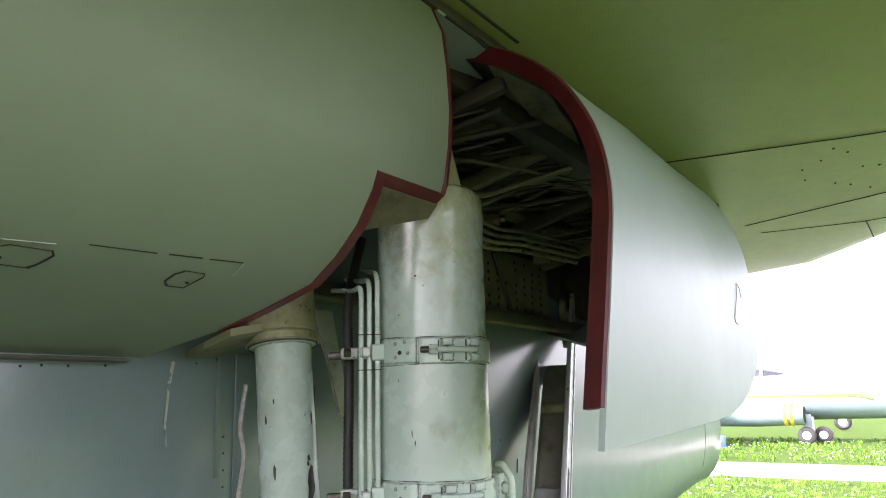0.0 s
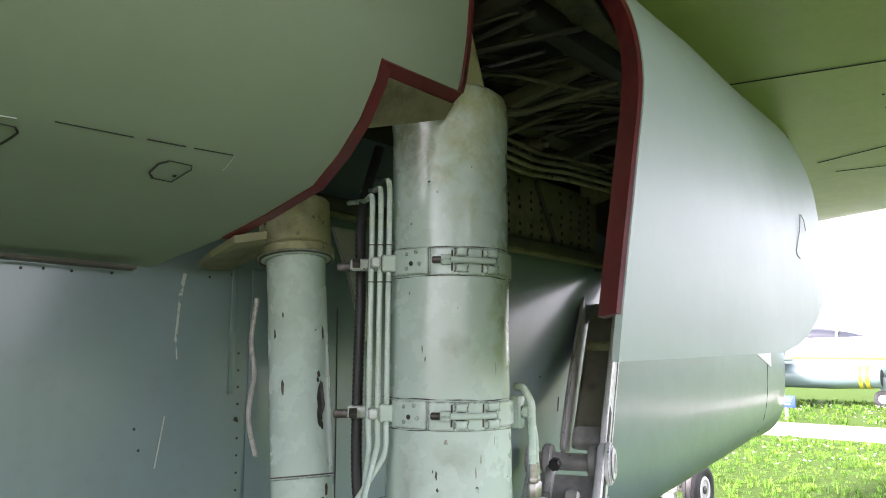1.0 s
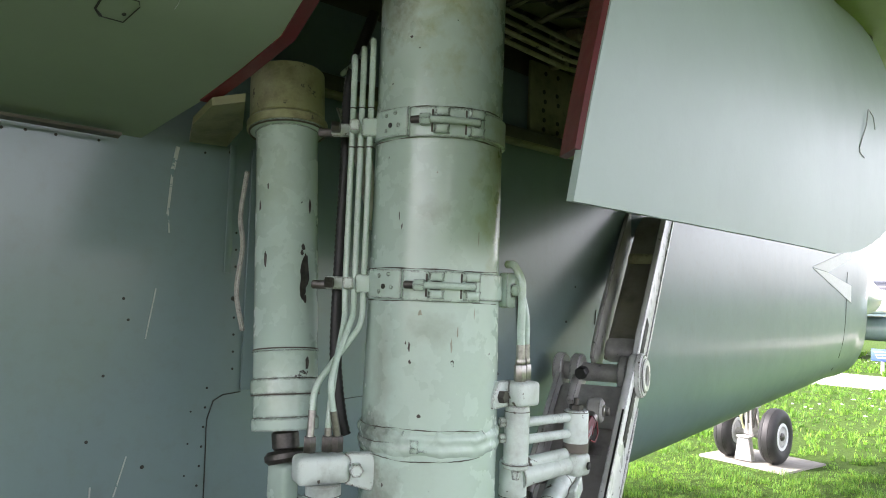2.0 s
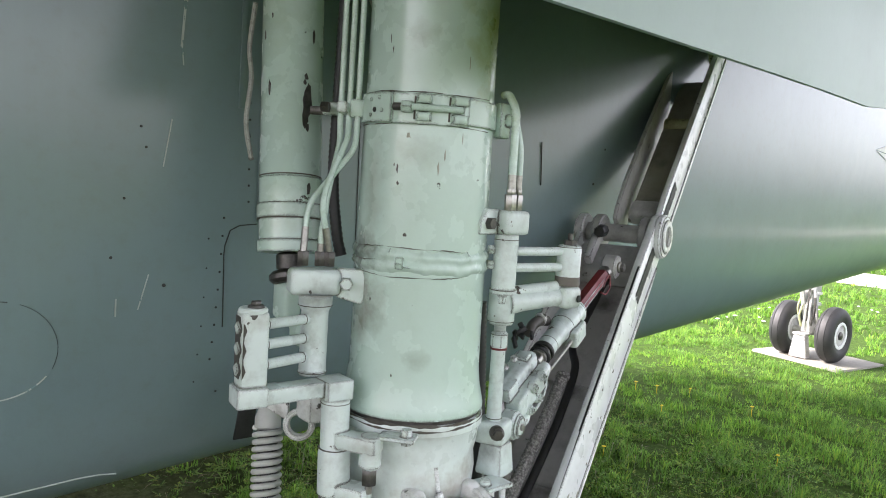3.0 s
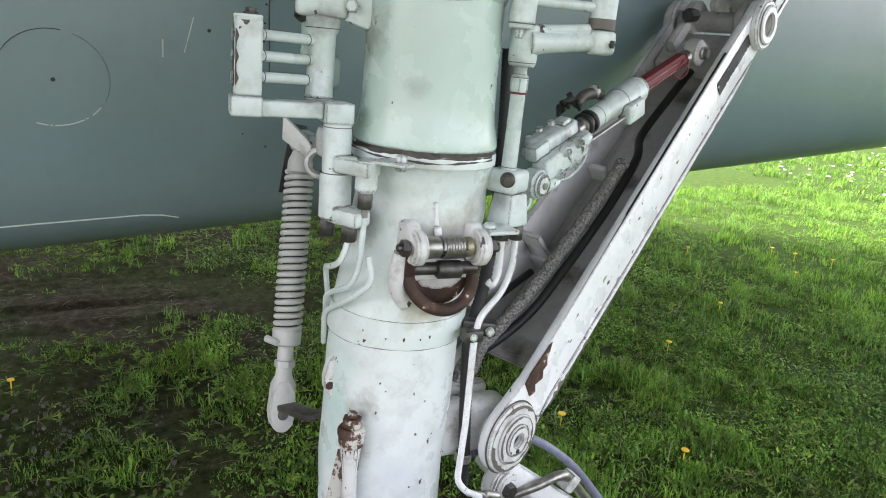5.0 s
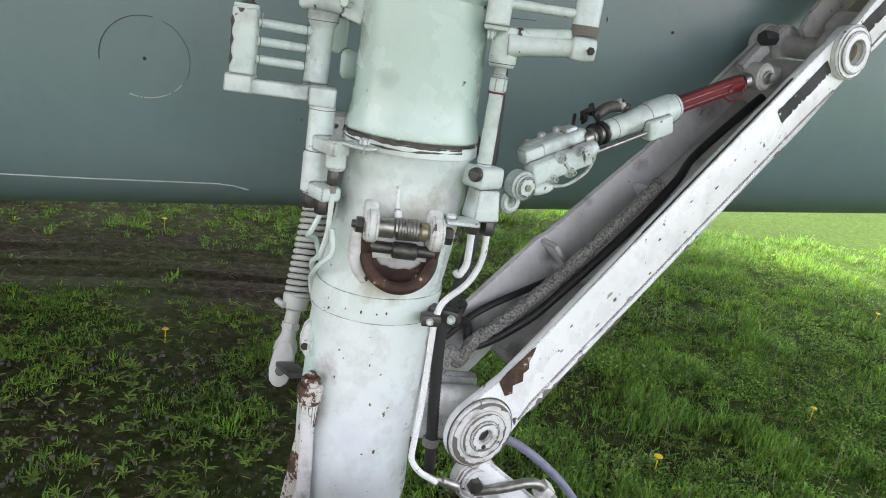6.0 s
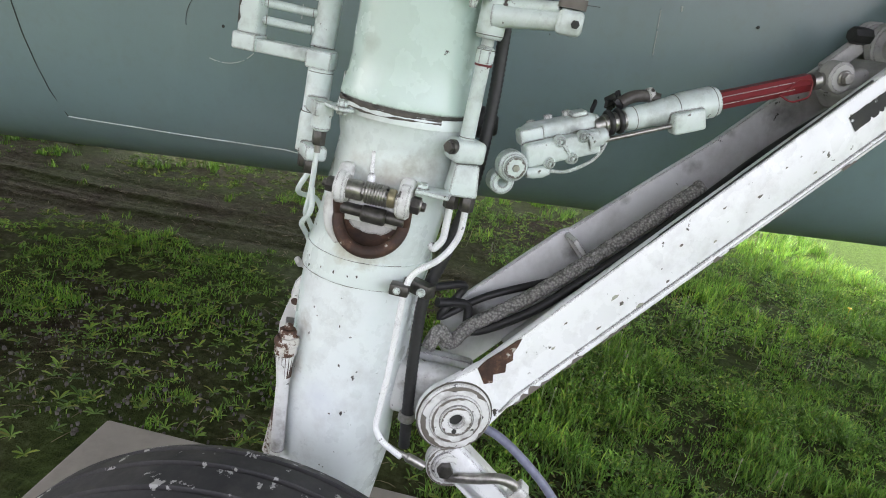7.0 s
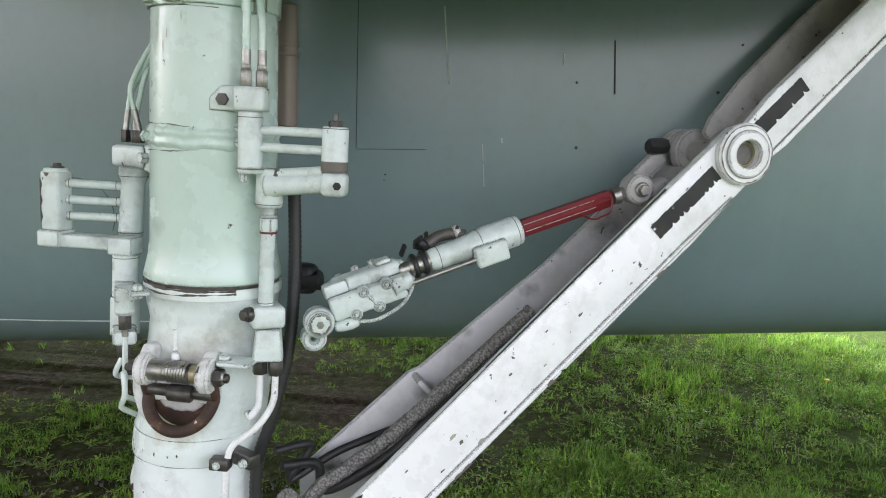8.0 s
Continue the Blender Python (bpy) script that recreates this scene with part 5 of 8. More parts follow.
inner = part("inner_flange", merge(
    prism([(0.02, -0.045), (0.42, -0.05), (BL - 0.05, -0.05), (BL + 0.01, -0.02), (BL - 0.02, 0.03), (0.66, 0.035), (0.50, 0.050), (0.36, 0.062), (0.34, 0.070), (0.17, 0.078), (0.08, 0.082), (0.03, 0.03)], BW, 0.014, bp(0, 0, 0.178), BD, BU, 0.004),
    block(bp(0.345, 0.02, 0.155), (0.012, 0.085, 0.045), (BD, BU, BW), 0.004)), FLANGE_WORN, brace, "grimy white inner flange")
FLOOR = paint("oily_channel_floor_paint", (0.47, 0.46, 0.455), 0.40, 0.12, dirt=(0.10, 0.085, 0.07), dirt_amount=0.55, chips=0.3, chip_scale=30, edges=0.8, stains_and_light=[(bp(s, -0.04, w), (r1, r1, r1 * 0.8), OIL, k) for s, w, r1, k in (
    (0.337, 0.10, 0.042, 0.95), (0.345, 0.06, 0.03, 0.8), (0.575, 0.09, 0.045, 0.95), (0.15, 0.10, 0.06, 0.95), (0.70, 0.12, 0.03, 0.7), (0.45, 0.06, 0.03, 0.4), (0.82, 0.09, 0.05, 0.8), (0.24, 0.14, 0.03, 0.6))])
part("channel_web", block(bp((0.13 + BL - 0.04) / 2, -0.046, 0.097), (BL - 0.17, 0.010, 0.17), (BD, BU, BW), 0.003), FLOOR, brace, "grey channel floor with oily patches")
for s0, s1 in ((0.145, 0.32), (0.355, 0.56), (0.59, 0.80)):
    part("raised_panel", block(bp((s0 + s1) / 2, -0.040, 0.097), (s1 - s0, 0.008, 0.135), (BD, BU, BW), 0.004, 3), FLOOR, brace)
for s in (0.337, 0.575):
    part("cross_rib", block(bp(s, -0.028, 0.160), (0.014, 0.05, 0.045), (BD, BU, BW), 0.006, 3), FLANGE_WORN, brace)
part("channel_end", block(bp(BL - 0.09, -0.015, 0.098), (0.10, 0.05, 0.165), (BD, BU, BW), 0.014, 3), CHANNEL, brace)
part("worn_patch", prism([(0.072, 0.018), (0.085, 0.010), (0.094, 0.022), (0.112, 0.012), (0.122, 0.024), (0.134, 0.022), (0.142, 0.033), (0.155, 0.038), (0.168, 0.0455), (0.16, 0.0478), (0.13, 0.0495), (0.10, 0.052), (0.08, 0.049)], -BW, 0.0015, bp(0, 0, 0.0), BD, BU, 0.0), RUST, brace, "bare brown patch worn through white paint")
chip_rnd = random.Random(4)


def ragged(s0, s1, u0, u1, step, seed):
    """Outline of a strip of lost paint: straight along u0, torn along u1."""
    r = random.Random(seed)
    n = max(4, int((s1 - s0) / step))
    far_side = [(s0 + (s1 - s0) * i / n + r.uniform(-0.3, 0.3) * step, u0 + (u1 - u0) * r.uniform(0.05, 1.0) * math.sin(math.pi * min(1, max(0.08, i / n))) ** 0.4) for i in range(n, -1, -1)]
    return [(s0, u0), (s1, u0)] + far_side


for k, (s0, s1, u0, u1, w) in enumerate(((0.09, 0.17, -0.0505, -0.036, -0.0037), (0.19, 0.24, -0.051, -0.043, -0.0037), (0.27, 0.33, -0.0515, -0.046, -0.0037), (0.50, 0.52, -0.0515, -0.040, -0.0037), (0.63, 0.66, -0.052, -0.047, -0.0037), (0.76, 0.79, -0.052, -0.043, -0.0037))):
    part("paint_chip", prism(ragged(s0, s1, u0, u1, 0.006, 200 + k), -BW, 0.0008, bp(0, 0, w), BD, BU, 0.0), BARE, brace, "bare metal where paint has flaked")
for k, (s, u, r) in enumerate(((0.33, 0.005, 0.006), (0.335, -0.012, 0.0045), (0.47, 0.012, 0.003), (0.52, -0.02, 0.0035), (0.62, 0.0, 0.0035), (0.24, 0.02, 0.0025), (0.72, -0.025, 0.003), (0.28, -0.025, 0.0035), (0.42, -0.03, 0.003), (0.36, -0.036, 0.005), (0.56, 0.022, 0.0025), (0.68, 0.015, 0.0022), (0.20, -0.005, 0.003))):
    n, a0 = chip_rnd.randint(6, 9), chip_rnd.uniform(0, 6)
    outline = [(s + r * chip_rnd.uniform(0.6, 1.9) * math.cos(a0 + 6.283 * k2 / n), u + r * chip_rnd.uniform(0.3, 0.8) * math.sin(a0 + 6.283 * k2 / n)) for k2 in range(n)]
    part("paint_chip", prism(outline, -BW, 0.0008, bp(0, 0, 0), BD, BU, 0.0), BARE if k % 3 else SCUFF, brace)

upper = part("upper_brace_arm", merge(
    prism([(BL - 0.03, -0.02), (BL + 0.06, -0.045), (BL + 0.95, -0.036), (BL + 0.95, 0.03), (BL + 0.10, 0.040), (BL - 0.03, 0.025)], BW, 0.016, bp(0, 0, 0.002), BD, BU, 0.004),
    prism([(BL + 0.03, -0.042), (BL + 0.07, -0.047), (BL + 0.95, -0.040), (BL + 0.95, -0.028), (BL + 0.05, -0.036)], BW, 0.02, bp(0, 0, -0.0015), BD, BU, 0.002)), LEG_WHITE, gear, "white upper brace arm running up into the well")
UPPER_FLOOR = paint("oily_olive_channel_paint", (0.25, 0.25, 0.20), 0.42, 0.15, dirt=(0.08, 0.07, 0.045), dirt_amount=0.8, lichen=0.35, edges=0.8, stains_and_light=[(bp(BL + s, 0.0, 0.06), (r, r, r * 0.8), OIL, k) for s, r, k in ((0.10, 0.05, 0.9), (0.42, 0.05, 0.8), (0.26, 0.03, 0.5))])
part("inner_flange", prism([(BL + 0.02, -0.045), (BL + 0.62, -0.036), (BL + 0.62, 0.050), (BL + 0.30, 0.056), (BL + 0.14, 0.054), (BL + 0.05, 0.042), (BL + 0.02, 0.03)], BW, 0.012, bp(0, 0, 0.106), BD, BU, 0.004), CHANNEL, upper)
part("channel_web", block(bp(BL + 0.34, -0.020, 0.056), (0.56, 0.012, 0.085), (BD, BU, BW), 0.003), UPPER_FLOOR, upper, "oil-stained olive channel floor")
part("floor_panel", block(bp(BL + 0.255, -0.010, 0.056), (0.30, 0.014, 0.068), (BD, BU, BW), 0.006, 3), UPPER_FLOOR, upper)
part("floor_end", turned(bp(BL + 0.415, -0.008, 0.024), bp(BL + 0.415, -0.004, 0.092), [(0, 0.016), (0.1, 0.019), (0.9, 0.019), (1, 0.016)], 18), LEG_OLD, upper, "yellowed rounded end of the channel floor")
part("channel_end", block(bp(BL + 0.085, -0.012, 0.055), (0.055, 0.05, 0.085), (BD, BU, BW), 0.016, 3), CHANNEL, upper)
top_lug = part("top_lug", merge(ring(bp(BL + 0.86, 0.02, 0.03), BW, 0.012, 0.042, 0.02, 30), block(bp(BL + 0.78, 0.0, 0.03), (0.14, 0.05, 0.02), (BD, BU, BW), 0.006)), LEG_OLD, upper, "yellowed top lug")


hinge = part("hinge_eye", ring(bp(BL, 0, 0.004), -BW, 0.0235, 0.052, 0.018), LEG_WHITE, brace, "round white hinge eye")
part("hinge_flange", ring(bp(BL, 0, -0.013), -BW, 0.0225, 0.041, 0.007), LEG_WHITE, hinge)
part("hinge_bore", ring(bp(BL, 0, 0.012), -BW, 0.0165, 0.024, 0.017), BRASSY, hinge)
# dark disc on the arm face puts the deep bore's shade into colour
part("hinge_bore_shade", turned(bp(BL, 0, 0.001), bp(BL, 0, -0.0016), [(0, 0.0235), (1, 0.0235)], 24), OILY, hinge)
part("hinge_pin", rod(bp(BL, 0, 0.02), bp(BL, 0, 0.205), 0.022, 20), CHANNEL, brace)
for w0 in (0.02, 0.135, 0.178):
    part("hinge_knuckle", ring(bp(BL, 0, w0), BW, 0.015, 0.043, 0.024), CHANNEL, brace)
for s0, s1, jag in ((BL - 0.202, BL - 0.055, 1), (BL + 0.04, BL + 0.165, 0)):
    n = 44
    rnd = random.Random(int(s0 * 100))
    top = [(s0 + (s1 - s0) * i / n, 0.024 + rnd.uniform(-0.001, 0.001)) for i in range(n + 1)]
    low = [(s1 - (s1 - s0) * i / n, -0.004 + (rnd.uniform(0.002, 0.008) if rnd.random() < 0.16 else rnd.uniform(-0.0006, 0.0006))) for i in range(n + 1)]
    part("black_stencil_bar", prism(low[::-1] + top[::-1], -BW, 0.0012, bp(0, 0, -0.0005 if jag else 0.0015), BD, BU, 0.0), BLACK, brace if jag else upper, "flaking black painted bar")

# pivot at the foot of the brace
pivot = part("pivot_boss", ring(bp(0, 0, 0.006), -BW, 0.012, 0.0625, 0.014), WORN_WHITE, brace, "round white pivot boss with chipped rim")
part("pivot_ring", ring(bp(0, 0, -0.006), -BW, 0.012, 0.0455, 0.008), WORN_WHITE, pivot)
part("pivot_cap", ring(bp(0, 0, -0.012), -BW, 0.0115, 0.0295, 0.006), WORN_WHITE, pivot)
part("pivot_bore", turned(bp(0, 0, -0.004), bp(0, 0, -0.006), [(0, 0.0125), (1, 0.0125)], 20), LINE, pivot)
part("pivot_stud", turned(bp(-0.014, -0.012, -0.017), bp(-0.014, -0.012, -0.0195), [(0, 0.0045), (1, 0.004)], 12), LINE, pivot)
part("pivot_pin", rod(bp(0, 0, 0.01), bp(0, 0, 0.17), 0.03, 24), WORN_WHITE, brace)
part("pivot_lug", merge(block((-0.525, 1.385, 0.88), (0.05, 0.14, 0.10), bevel=0.02, segments=3), block((-0.59, 1.38, 0.86), (0.03, 0.15, 0.13), bevel=0.012)), WORN_WHITE, lower, "worn white lug for the brace")
part("lower_knuckle", merge(ring((-0.50, 1.448, 0.775), (1, 0.2, 0), 0.014, 0.042, 0.03), ring((-0.475, 1.452, 0.775), (1, 0.2, 0), 0.012, 0.030, 0.012)), WORN_WHITE, lower, "chipped white knuckle")
part("lower_knuckle_bolt", hexnut((-0.466, 1.445, 0.775), (-0.45, 1.448, 0.775), 0.014), DARKSTEEL, lower)
link = part("torque_link", merge(block((-0.515, 1.60, 0.665), (0.10, 0.40, 0.03), (V((1, 0, 0)), V((0, 0.80, -0.60)), V((0, 0.60, 0.80))), 0.008), block((-0.475, 1.60, 0.68), (0.02, 0.40, 0.06), (V((1, 0, 0)), V((0, 0.80, -0.60)), V((0, 0.60, 0.80))), 0.008)), LEG_WHITE, gear, "white link arm below the brace")
part("grey_hose", tube(smooth_line([(-0.52, 1.40, 0.82), (-0.52, 1.50, 0.835), (-0.515, 1.60, 0.775), (-0.51, 1.68, 0.69), (-0.50, 1.76, 0.58), (-0.49, 1.80, 0.46)], 6), 0.008, 10), plain("blue_grey_hose", (0.16, 0.17, 0.24), 0.4), gear, "blue-grey hose")



def chipped_rim(c, axis, r_in, r_out, depth, seed, n=60):
    """A bare rim where paint has broken away, ragged on its inner side."""
    rnd = random.Random(seed)
    d, a, b = frame_of(axis)
    c, verts, r = V(c), [], r_in
    for i in range(n):
        r = min(r_out - 0.0005, max(r_in, r + rnd.uniform(-0.0035, 0.0035)))
        way = a * math.cos(6.283 * i / n) + b * math.sin(6.283 * i / n)
        verts += [c + way * r + d * depth, c + way * r_out + d * depth, c + way * r_out, c + way * r]
    faces = [(i * 4 + j, i * 4 + (j + 1) % 4, ((i + 1) % n) * 4 + (j + 1) % 4, ((i + 1) % n) * 4 + j) for i in range(n) for j in range(4)]
    return verts, faces


part("rim_gap", ring(bp(0, 0, 0.0005), -BW, 0.0615, 0.0655, 0.0012, 48, 0.0004), CRACK, pivot)
part("chipped_rim", chipped_rim(bp(0, 0, -0.0081), -BW, 0.0500, 0.0590, 0.0008, 3), BARE, pivot, "bare chipped metal edge")
part("chipped_rim", chipped_rim(bp(0, 0, -0.0141), -BW, 0.0380, 0.0420, 0.0008, 4), BARE, pivot)
part("chipped_rim", chipped_rim(bp(0, 0, -0.0181), -BW, 0.0225, 0.0260, 0.0006, 5), BARE, pivot)
part("chipped_rim", chipped_rim(bp(BL, 0, -0.0139), -BW, 0.0465, 0.0485, 0.0006, 6), BARE, hinge)
part("chipped_rim", chipped_rim((-0.4705, 1.4525, 0.775), (1, 0.2, 0), 0.034, 0.0385, 0.0008, 8), BARE, lower)

# braided hose lying in the channel
hose_line = smooth_line([bp(0.565, 0.026, 0.088), bp(0.54, 0.029, 0.087), bp(0.42, 0.034, 0.088), bp(0.30, 0.038, 0.094), bp(0.225, 0.042, 0.100), bp(0.15, 0.052, 0.106), bp(0.106, 0.060, 0.110), bp(0.06, 0.062, 0.10), (-0.545, 1.385, 0.985), (-0.54, 1.37, 0.95)], 8)


def braided_tube(line, r, depth, pitch, n=24):
    """A tube with a raised criss-cross weave."""
    pts, verts, ref = line, [], None
    for i, p in enumerate(pts):
        d = (pts[min(i + 1, len(pts) - 1)] - pts[max(i - 1, 0)]).normalized()
        if ref is None:
            _, ref, _ = frame_of(d)
        ref = (ref - d * ref.dot(d)).normalized()
        side = d.cross(ref)
        for k in range(n):
            a = 2 * math.pi * k / n
            w = max(abs(math.sin(2 * a + i * pitch)), abs(math.sin(2 * a - i * pitch)))
            verts.append(p + (ref * math.cos(a) + side * math.sin(a)) * (r + depth * (w ** 3 - 0.6)))
    return verts, grid_faces(len(pts), n, True) + [tuple(range(n))[::-1], tuple(range(len(verts) - n, len(verts)))]


part("braided_hose", braided_tube(resample(hose_line, 0.0022), 0.0122, 0.0024, 0.22), BRAID, gear, "grey braided hose lying in the brace")
part("sleeve_end", ring(hose_line[0], hose_line[0] - hose_line[1], 0.011, 0.0150, 0.010, 20, 0.001), BRAID, gear)
# black tubes follow the dark band beside the braided sleeve
part("black_tube", tube(smooth_line([bp(BL - 0.10, -0.012, 0.09), bp(0.76, -0.004, 0.10), bp(0.67, -0.004, 0.106), bp(0.60, 0.014, 0.074), bp(0.5, 0.016, 0.068), bp(0.42, 0.018, 0.069), bp(0.3, 0.022, 0.075), bp(0.2, 0.026, 0.086), bp(0.1, 0.044, 0.120), (-0.60, 1.42, 1.02), (-0.56, 1.37, 1.03)], 6), 0.0085, 12), HOSE, gear, "black tube beside the braided one")
part("black_tube", tube(smooth_line([bp(0.30, 0.0, 0.15), bp(0.16, 0.066, 0.150), bp(0.07, 0.10, 0.13), (-0.60, 1.41, 1.055), (-0.55, 1.36, 1.06)], 6), 0.007, 10), HOSE, gear)

# ---- locking jack between leg and brace
J0, J1 = V((-0.509, 1.428, 1.330)), V((-0.718, 1.937, 1.523))
JD, JA, JB = frame_of(J1 - J0)
JL = (J1 - J0).length
if JA.x < 0:
    JA, JB = -JA, -JB                     # JA: outboard side, JB: up


def jp(f, a=0.0, b=0.0):
    return J0 + JD * (JL * f) + JA * a + JB * b


if JB.z < 0:
    JB = -JB
jack = part("lock_jack_body", merge(
    turned(jp(0.335), jp(0.615), [(0, 0.015), (0.05, 0.0185), (0.3, 0.019), (0.5, 0.0225), (0.62, 0.0255), (0.95, 0.0255), (1, 0.023)], 28),
    block(jp(0.505, 0.022, -0.016), (0.056, 0.026, 0.034), (JD, JA, JB), 0.005, 3)), BRACKET, gear, "white hydraulic lock jack")
manifold = part("jack_manifold", merge(
    block(jp(0.145, 0.010, -0.020), (0.122, 0.030, 0.036), (JD, JA, JB), 0.005, 3),
    block(jp(0.165, -0.014, 0.000), (0.110, 0.040, 0.040), (JD, JA, JB), 0.009, 3),
    turned(jp(0.05, -0.016, 0.004), jp(0.27, -0.010, 0.002), [(0, 0.012), (0.1, 0.018), (0.85, 0.019), (1, 0.013)], 18),
    turned(jp(0.215, 0.012, -0.018), jp(0.275, 0.012, -0.014), [(0, 0.017), (0.6, 0.015), (1, 0.0125)], 20),
    block(jp(0.07, -0.004, 0.006), (0.04, 0.026, 0.026), (JD, JA, JB), 0.006, 2),
    block(jp(0.215, -0.012, 0.020), (0.026, 0.024, 0.014), (JD, JA, JB), 0.004, 2)), BRACKET, jack, "white bolted manifold")
for f, b in ((0.10, -0.036), (0.135, -0.006), (0.165, -0.036), (0.20, -0.006)):
    boss = part("bolt_boss", turned(jp(f, 0.018, b), jp(f, 0.029, b), [(0, 0.0105), (0.8, 0.0092), (1, 0.0075)], 16), BRACKET, manifold)
    part("socket_bolt", ring(jp(f, 0.027, b), JA, 0.0028, 0.0060, 0.007, 14, 0.001), BRACKET, boss)
    part("bolt_socket", turned(jp(f, 0.0275, b), jp(f, 0.0285, b), [(0, 0.0030), (1, 0.0030)], 10), LINE, boss)
for f, a, b in ((0.09, -0.026, 0.018), (0.14, -0.026, 0.022), (0.19, -0.022, 0.024)):
    part("manifold_bolt", hexnut(jp(f, a, b - 0.008), jp(f, a, b + 0.004), 0.007), WORN_WHITE, manifold)
part("manifold_rib", block(jp(0.15, 0.0265, -0.020), (0.005, 0.004, 0.032), (JD * 0.9 + JB * 0.43, JA, JB * 0.9 - JD * 0.43), 0.001), BRACKET, manifold)
part("jack_neck", turned(jp(0.25), jp(0.345), [(0, 0.011), (0.3, 0.012), (0.3, 0.015), (0.7, 0.015), (1, 0.016)], 24), STEEL, jack)
for f in (0.288, 0.316):
    part("jack_seal", ring(jp(f), JD, 0.011, 0.0205, 0.008, 28, 0.002), HOSE, jack, "black rubber ring")
part("jack_rod", rod(jp(0.24, 0.020, -0.020), jp(0.47, 0.024, -0.018), 0.0038, 10), STEEL, jack)
part("jack_eye", merge(ring(jp(0.0, 0.002, -0.029), JA, 0.006, 0.0235, 0.028), rod(jp(0.0, 0.028, -0.029), jp(0.0, 0.034, -0.029), 0.0195, 26), rod(jp(0.0, 0.033, -0.029), jp(0.0, 0.036, -0.029), 0.016, 26), ring(jp(-0.025, -0.02, -0.056), JA, 0.006, 0.020, 0.03)), BRACKET, jack, "round eye end")
part("jack_eye_pin", hexnut(jp(0.0, 0.036, -0.029), jp(0.0, 0.040, -0.029), 0.006), STEEL, jack)
part("chipped_rim", chipped_rim(jp(0.0, 0.0362, -0.029), JA, 0.0125, 0.0155, 0.0006, 15), BARE, jack)
collar_red = part("red_lock_sleeve", turned(jp(0.61), jp(0.912), [(0, 0.0140), (0.01, 0.0158), (0.99, 0.0158), (1, 0.0140)], 6), RED, jack, "red six-sided lock sleeve")
part("sleeve_clip", tube(bent([jp(0.80, 0.017, -0.008), jp(0.83, 0.022, -0.022), jp(0.89, 0.021, -0.02), jp(0.905, 0.018, 0.006), jp(0.86, 0.02, 0.012), jp(0.82, 0.019, -0.002)], 0.008), 0.0016, 6), RED, collar_red)
for b in (-0.004, 0.008):
    part("sleeve_edge", rod(jp(0.625, 0.0147, b), jp(0.85, 0.0147, b), 0.0007, 6), WORN_WHITE, collar_red)
part("jack_tip", merge(turned(jp(0.92), jp(0.97), [(0, 0.014), (0.4, 0.016), (0.6, 0.012), (1, 0.010)], 16)), STEEL, jack)
eye = part("jack_bracket", merge(ring(jp(1.0, -0.014), JA, 0.005, 0.026, 0.034), block(jp(1.05, -0.004, -0.012), (0.07, 0.026, 0.03), (JD, JA, JB), 0.008, 3)), CHANNEL, brace)
part("jack_bolt", merge(rod(jp(1.0, 0.02), jp(1.0, 0.026), 0.013, 16), hexnut(jp(1.0, 0.026), jp(1.0, 0.034), 0.010)), STEEL, brace)
part("jack_pipe", tube(smooth_line([jp(0.10, 0.020, -0.050), jp(0.15, 0.022, -0.056), jp(0.22, 0.022, -0.048), jp(0.26, 0.018, -0.032), jp(0.28, 0.012, -0.012)], 6), 0.0030, 8), BRACKET, jack)
part("pipe_fitting", turned(jp(0.035, 0.018, -0.046), jp(0.10, 0.020, -0.050), [(0, 0.007), (0.3, 0.0095), (0.7, 0.0095), (1, 0.006)], 14), BRACKET, jack)
part("stop_mount", merge(block((-0.66, 1.372, 1.335), (0.04, 0.05, 0.055), bevel=0.016, segments=3), rod((-0.655, 1.35, 1.33), (-0.655, 1.405, 1.335), 0.018, 18)), HOSE, gear)
part("stop_knob", turned((-0.776, 1.962, 1.596), (-0.793, 1.998, 1.599), [(0, 0.012), (0.08, 0.0145), (0.5, 0.0155), (0.92, 0.0145), (1, 0.011)], 7), HOSE, brace, "black rubber stop knob")
part("knob_bracket", block(bp(BL - 0.10, 0.052, 0.125), (0.08, 0.03, 0.02), (BD, BU, BW), 0.006), CHANNEL, brace)

boot = part("hose_elbow", tube(smooth_line([jp(0.47, -0.026, 0.014), jp(0.44, -0.034, 0.022), jp(0.40, -0.038, 0.024), jp(0.36, -0.037, 0.018)], 6), 0.010, 14), OILY, jack, "grey hose elbow")
torn = []
torn_rnd = random.Random(12)
for k in range(9):
    c = jp(0.33 + 0.012 * (k % 3), -0.048, 0.026) + V((torn_rnd.uniform(-0.02, 0.02), torn_rnd.uniform(-0.02, 0.02), torn_rnd.uniform(-0.02, 0.015)))
    torn.append(block(c, (0.022, 0.006, 0.010), frame_of((torn_rnd.uniform(-1, 1), torn_rnd.uniform(-1, 1), torn_rnd.uniform(-1.5, 0.2))), 0.002))
part("torn_rubber_boot", merge(*torn), HOSE, boot, "torn black rubber boot")
part("elbow_band", ring(jp(0.44, -0.034, 0.022), JD, 0.009, 0.0125, 0.012, 18, 0.002), WORN_WHITE, boot)
# pipe and clamp on the lower link
part("link_pipe", tube(smooth_line([(-0.47, 1.45, 0.755), (-0.455, 1.50, 0.775), (-0.45, 1.545, 0.79), (-0.46, 1.58, 0.765), (-0.47, 1.64, 0.70), (-0.47, 1.72, 0.63)], 6), 0.009, 12), STEEL, gear, "dull steel pipe bent over the link")
part("link_clamp", block((-0.462, 1.575, 0.765), (0.03, 0.022, 0.034), (V((1, 0, 0)), V((0, 0.80, -0.60)), V((0, 0.60, 0.80))), 0.004), WORN_WHITE, link)

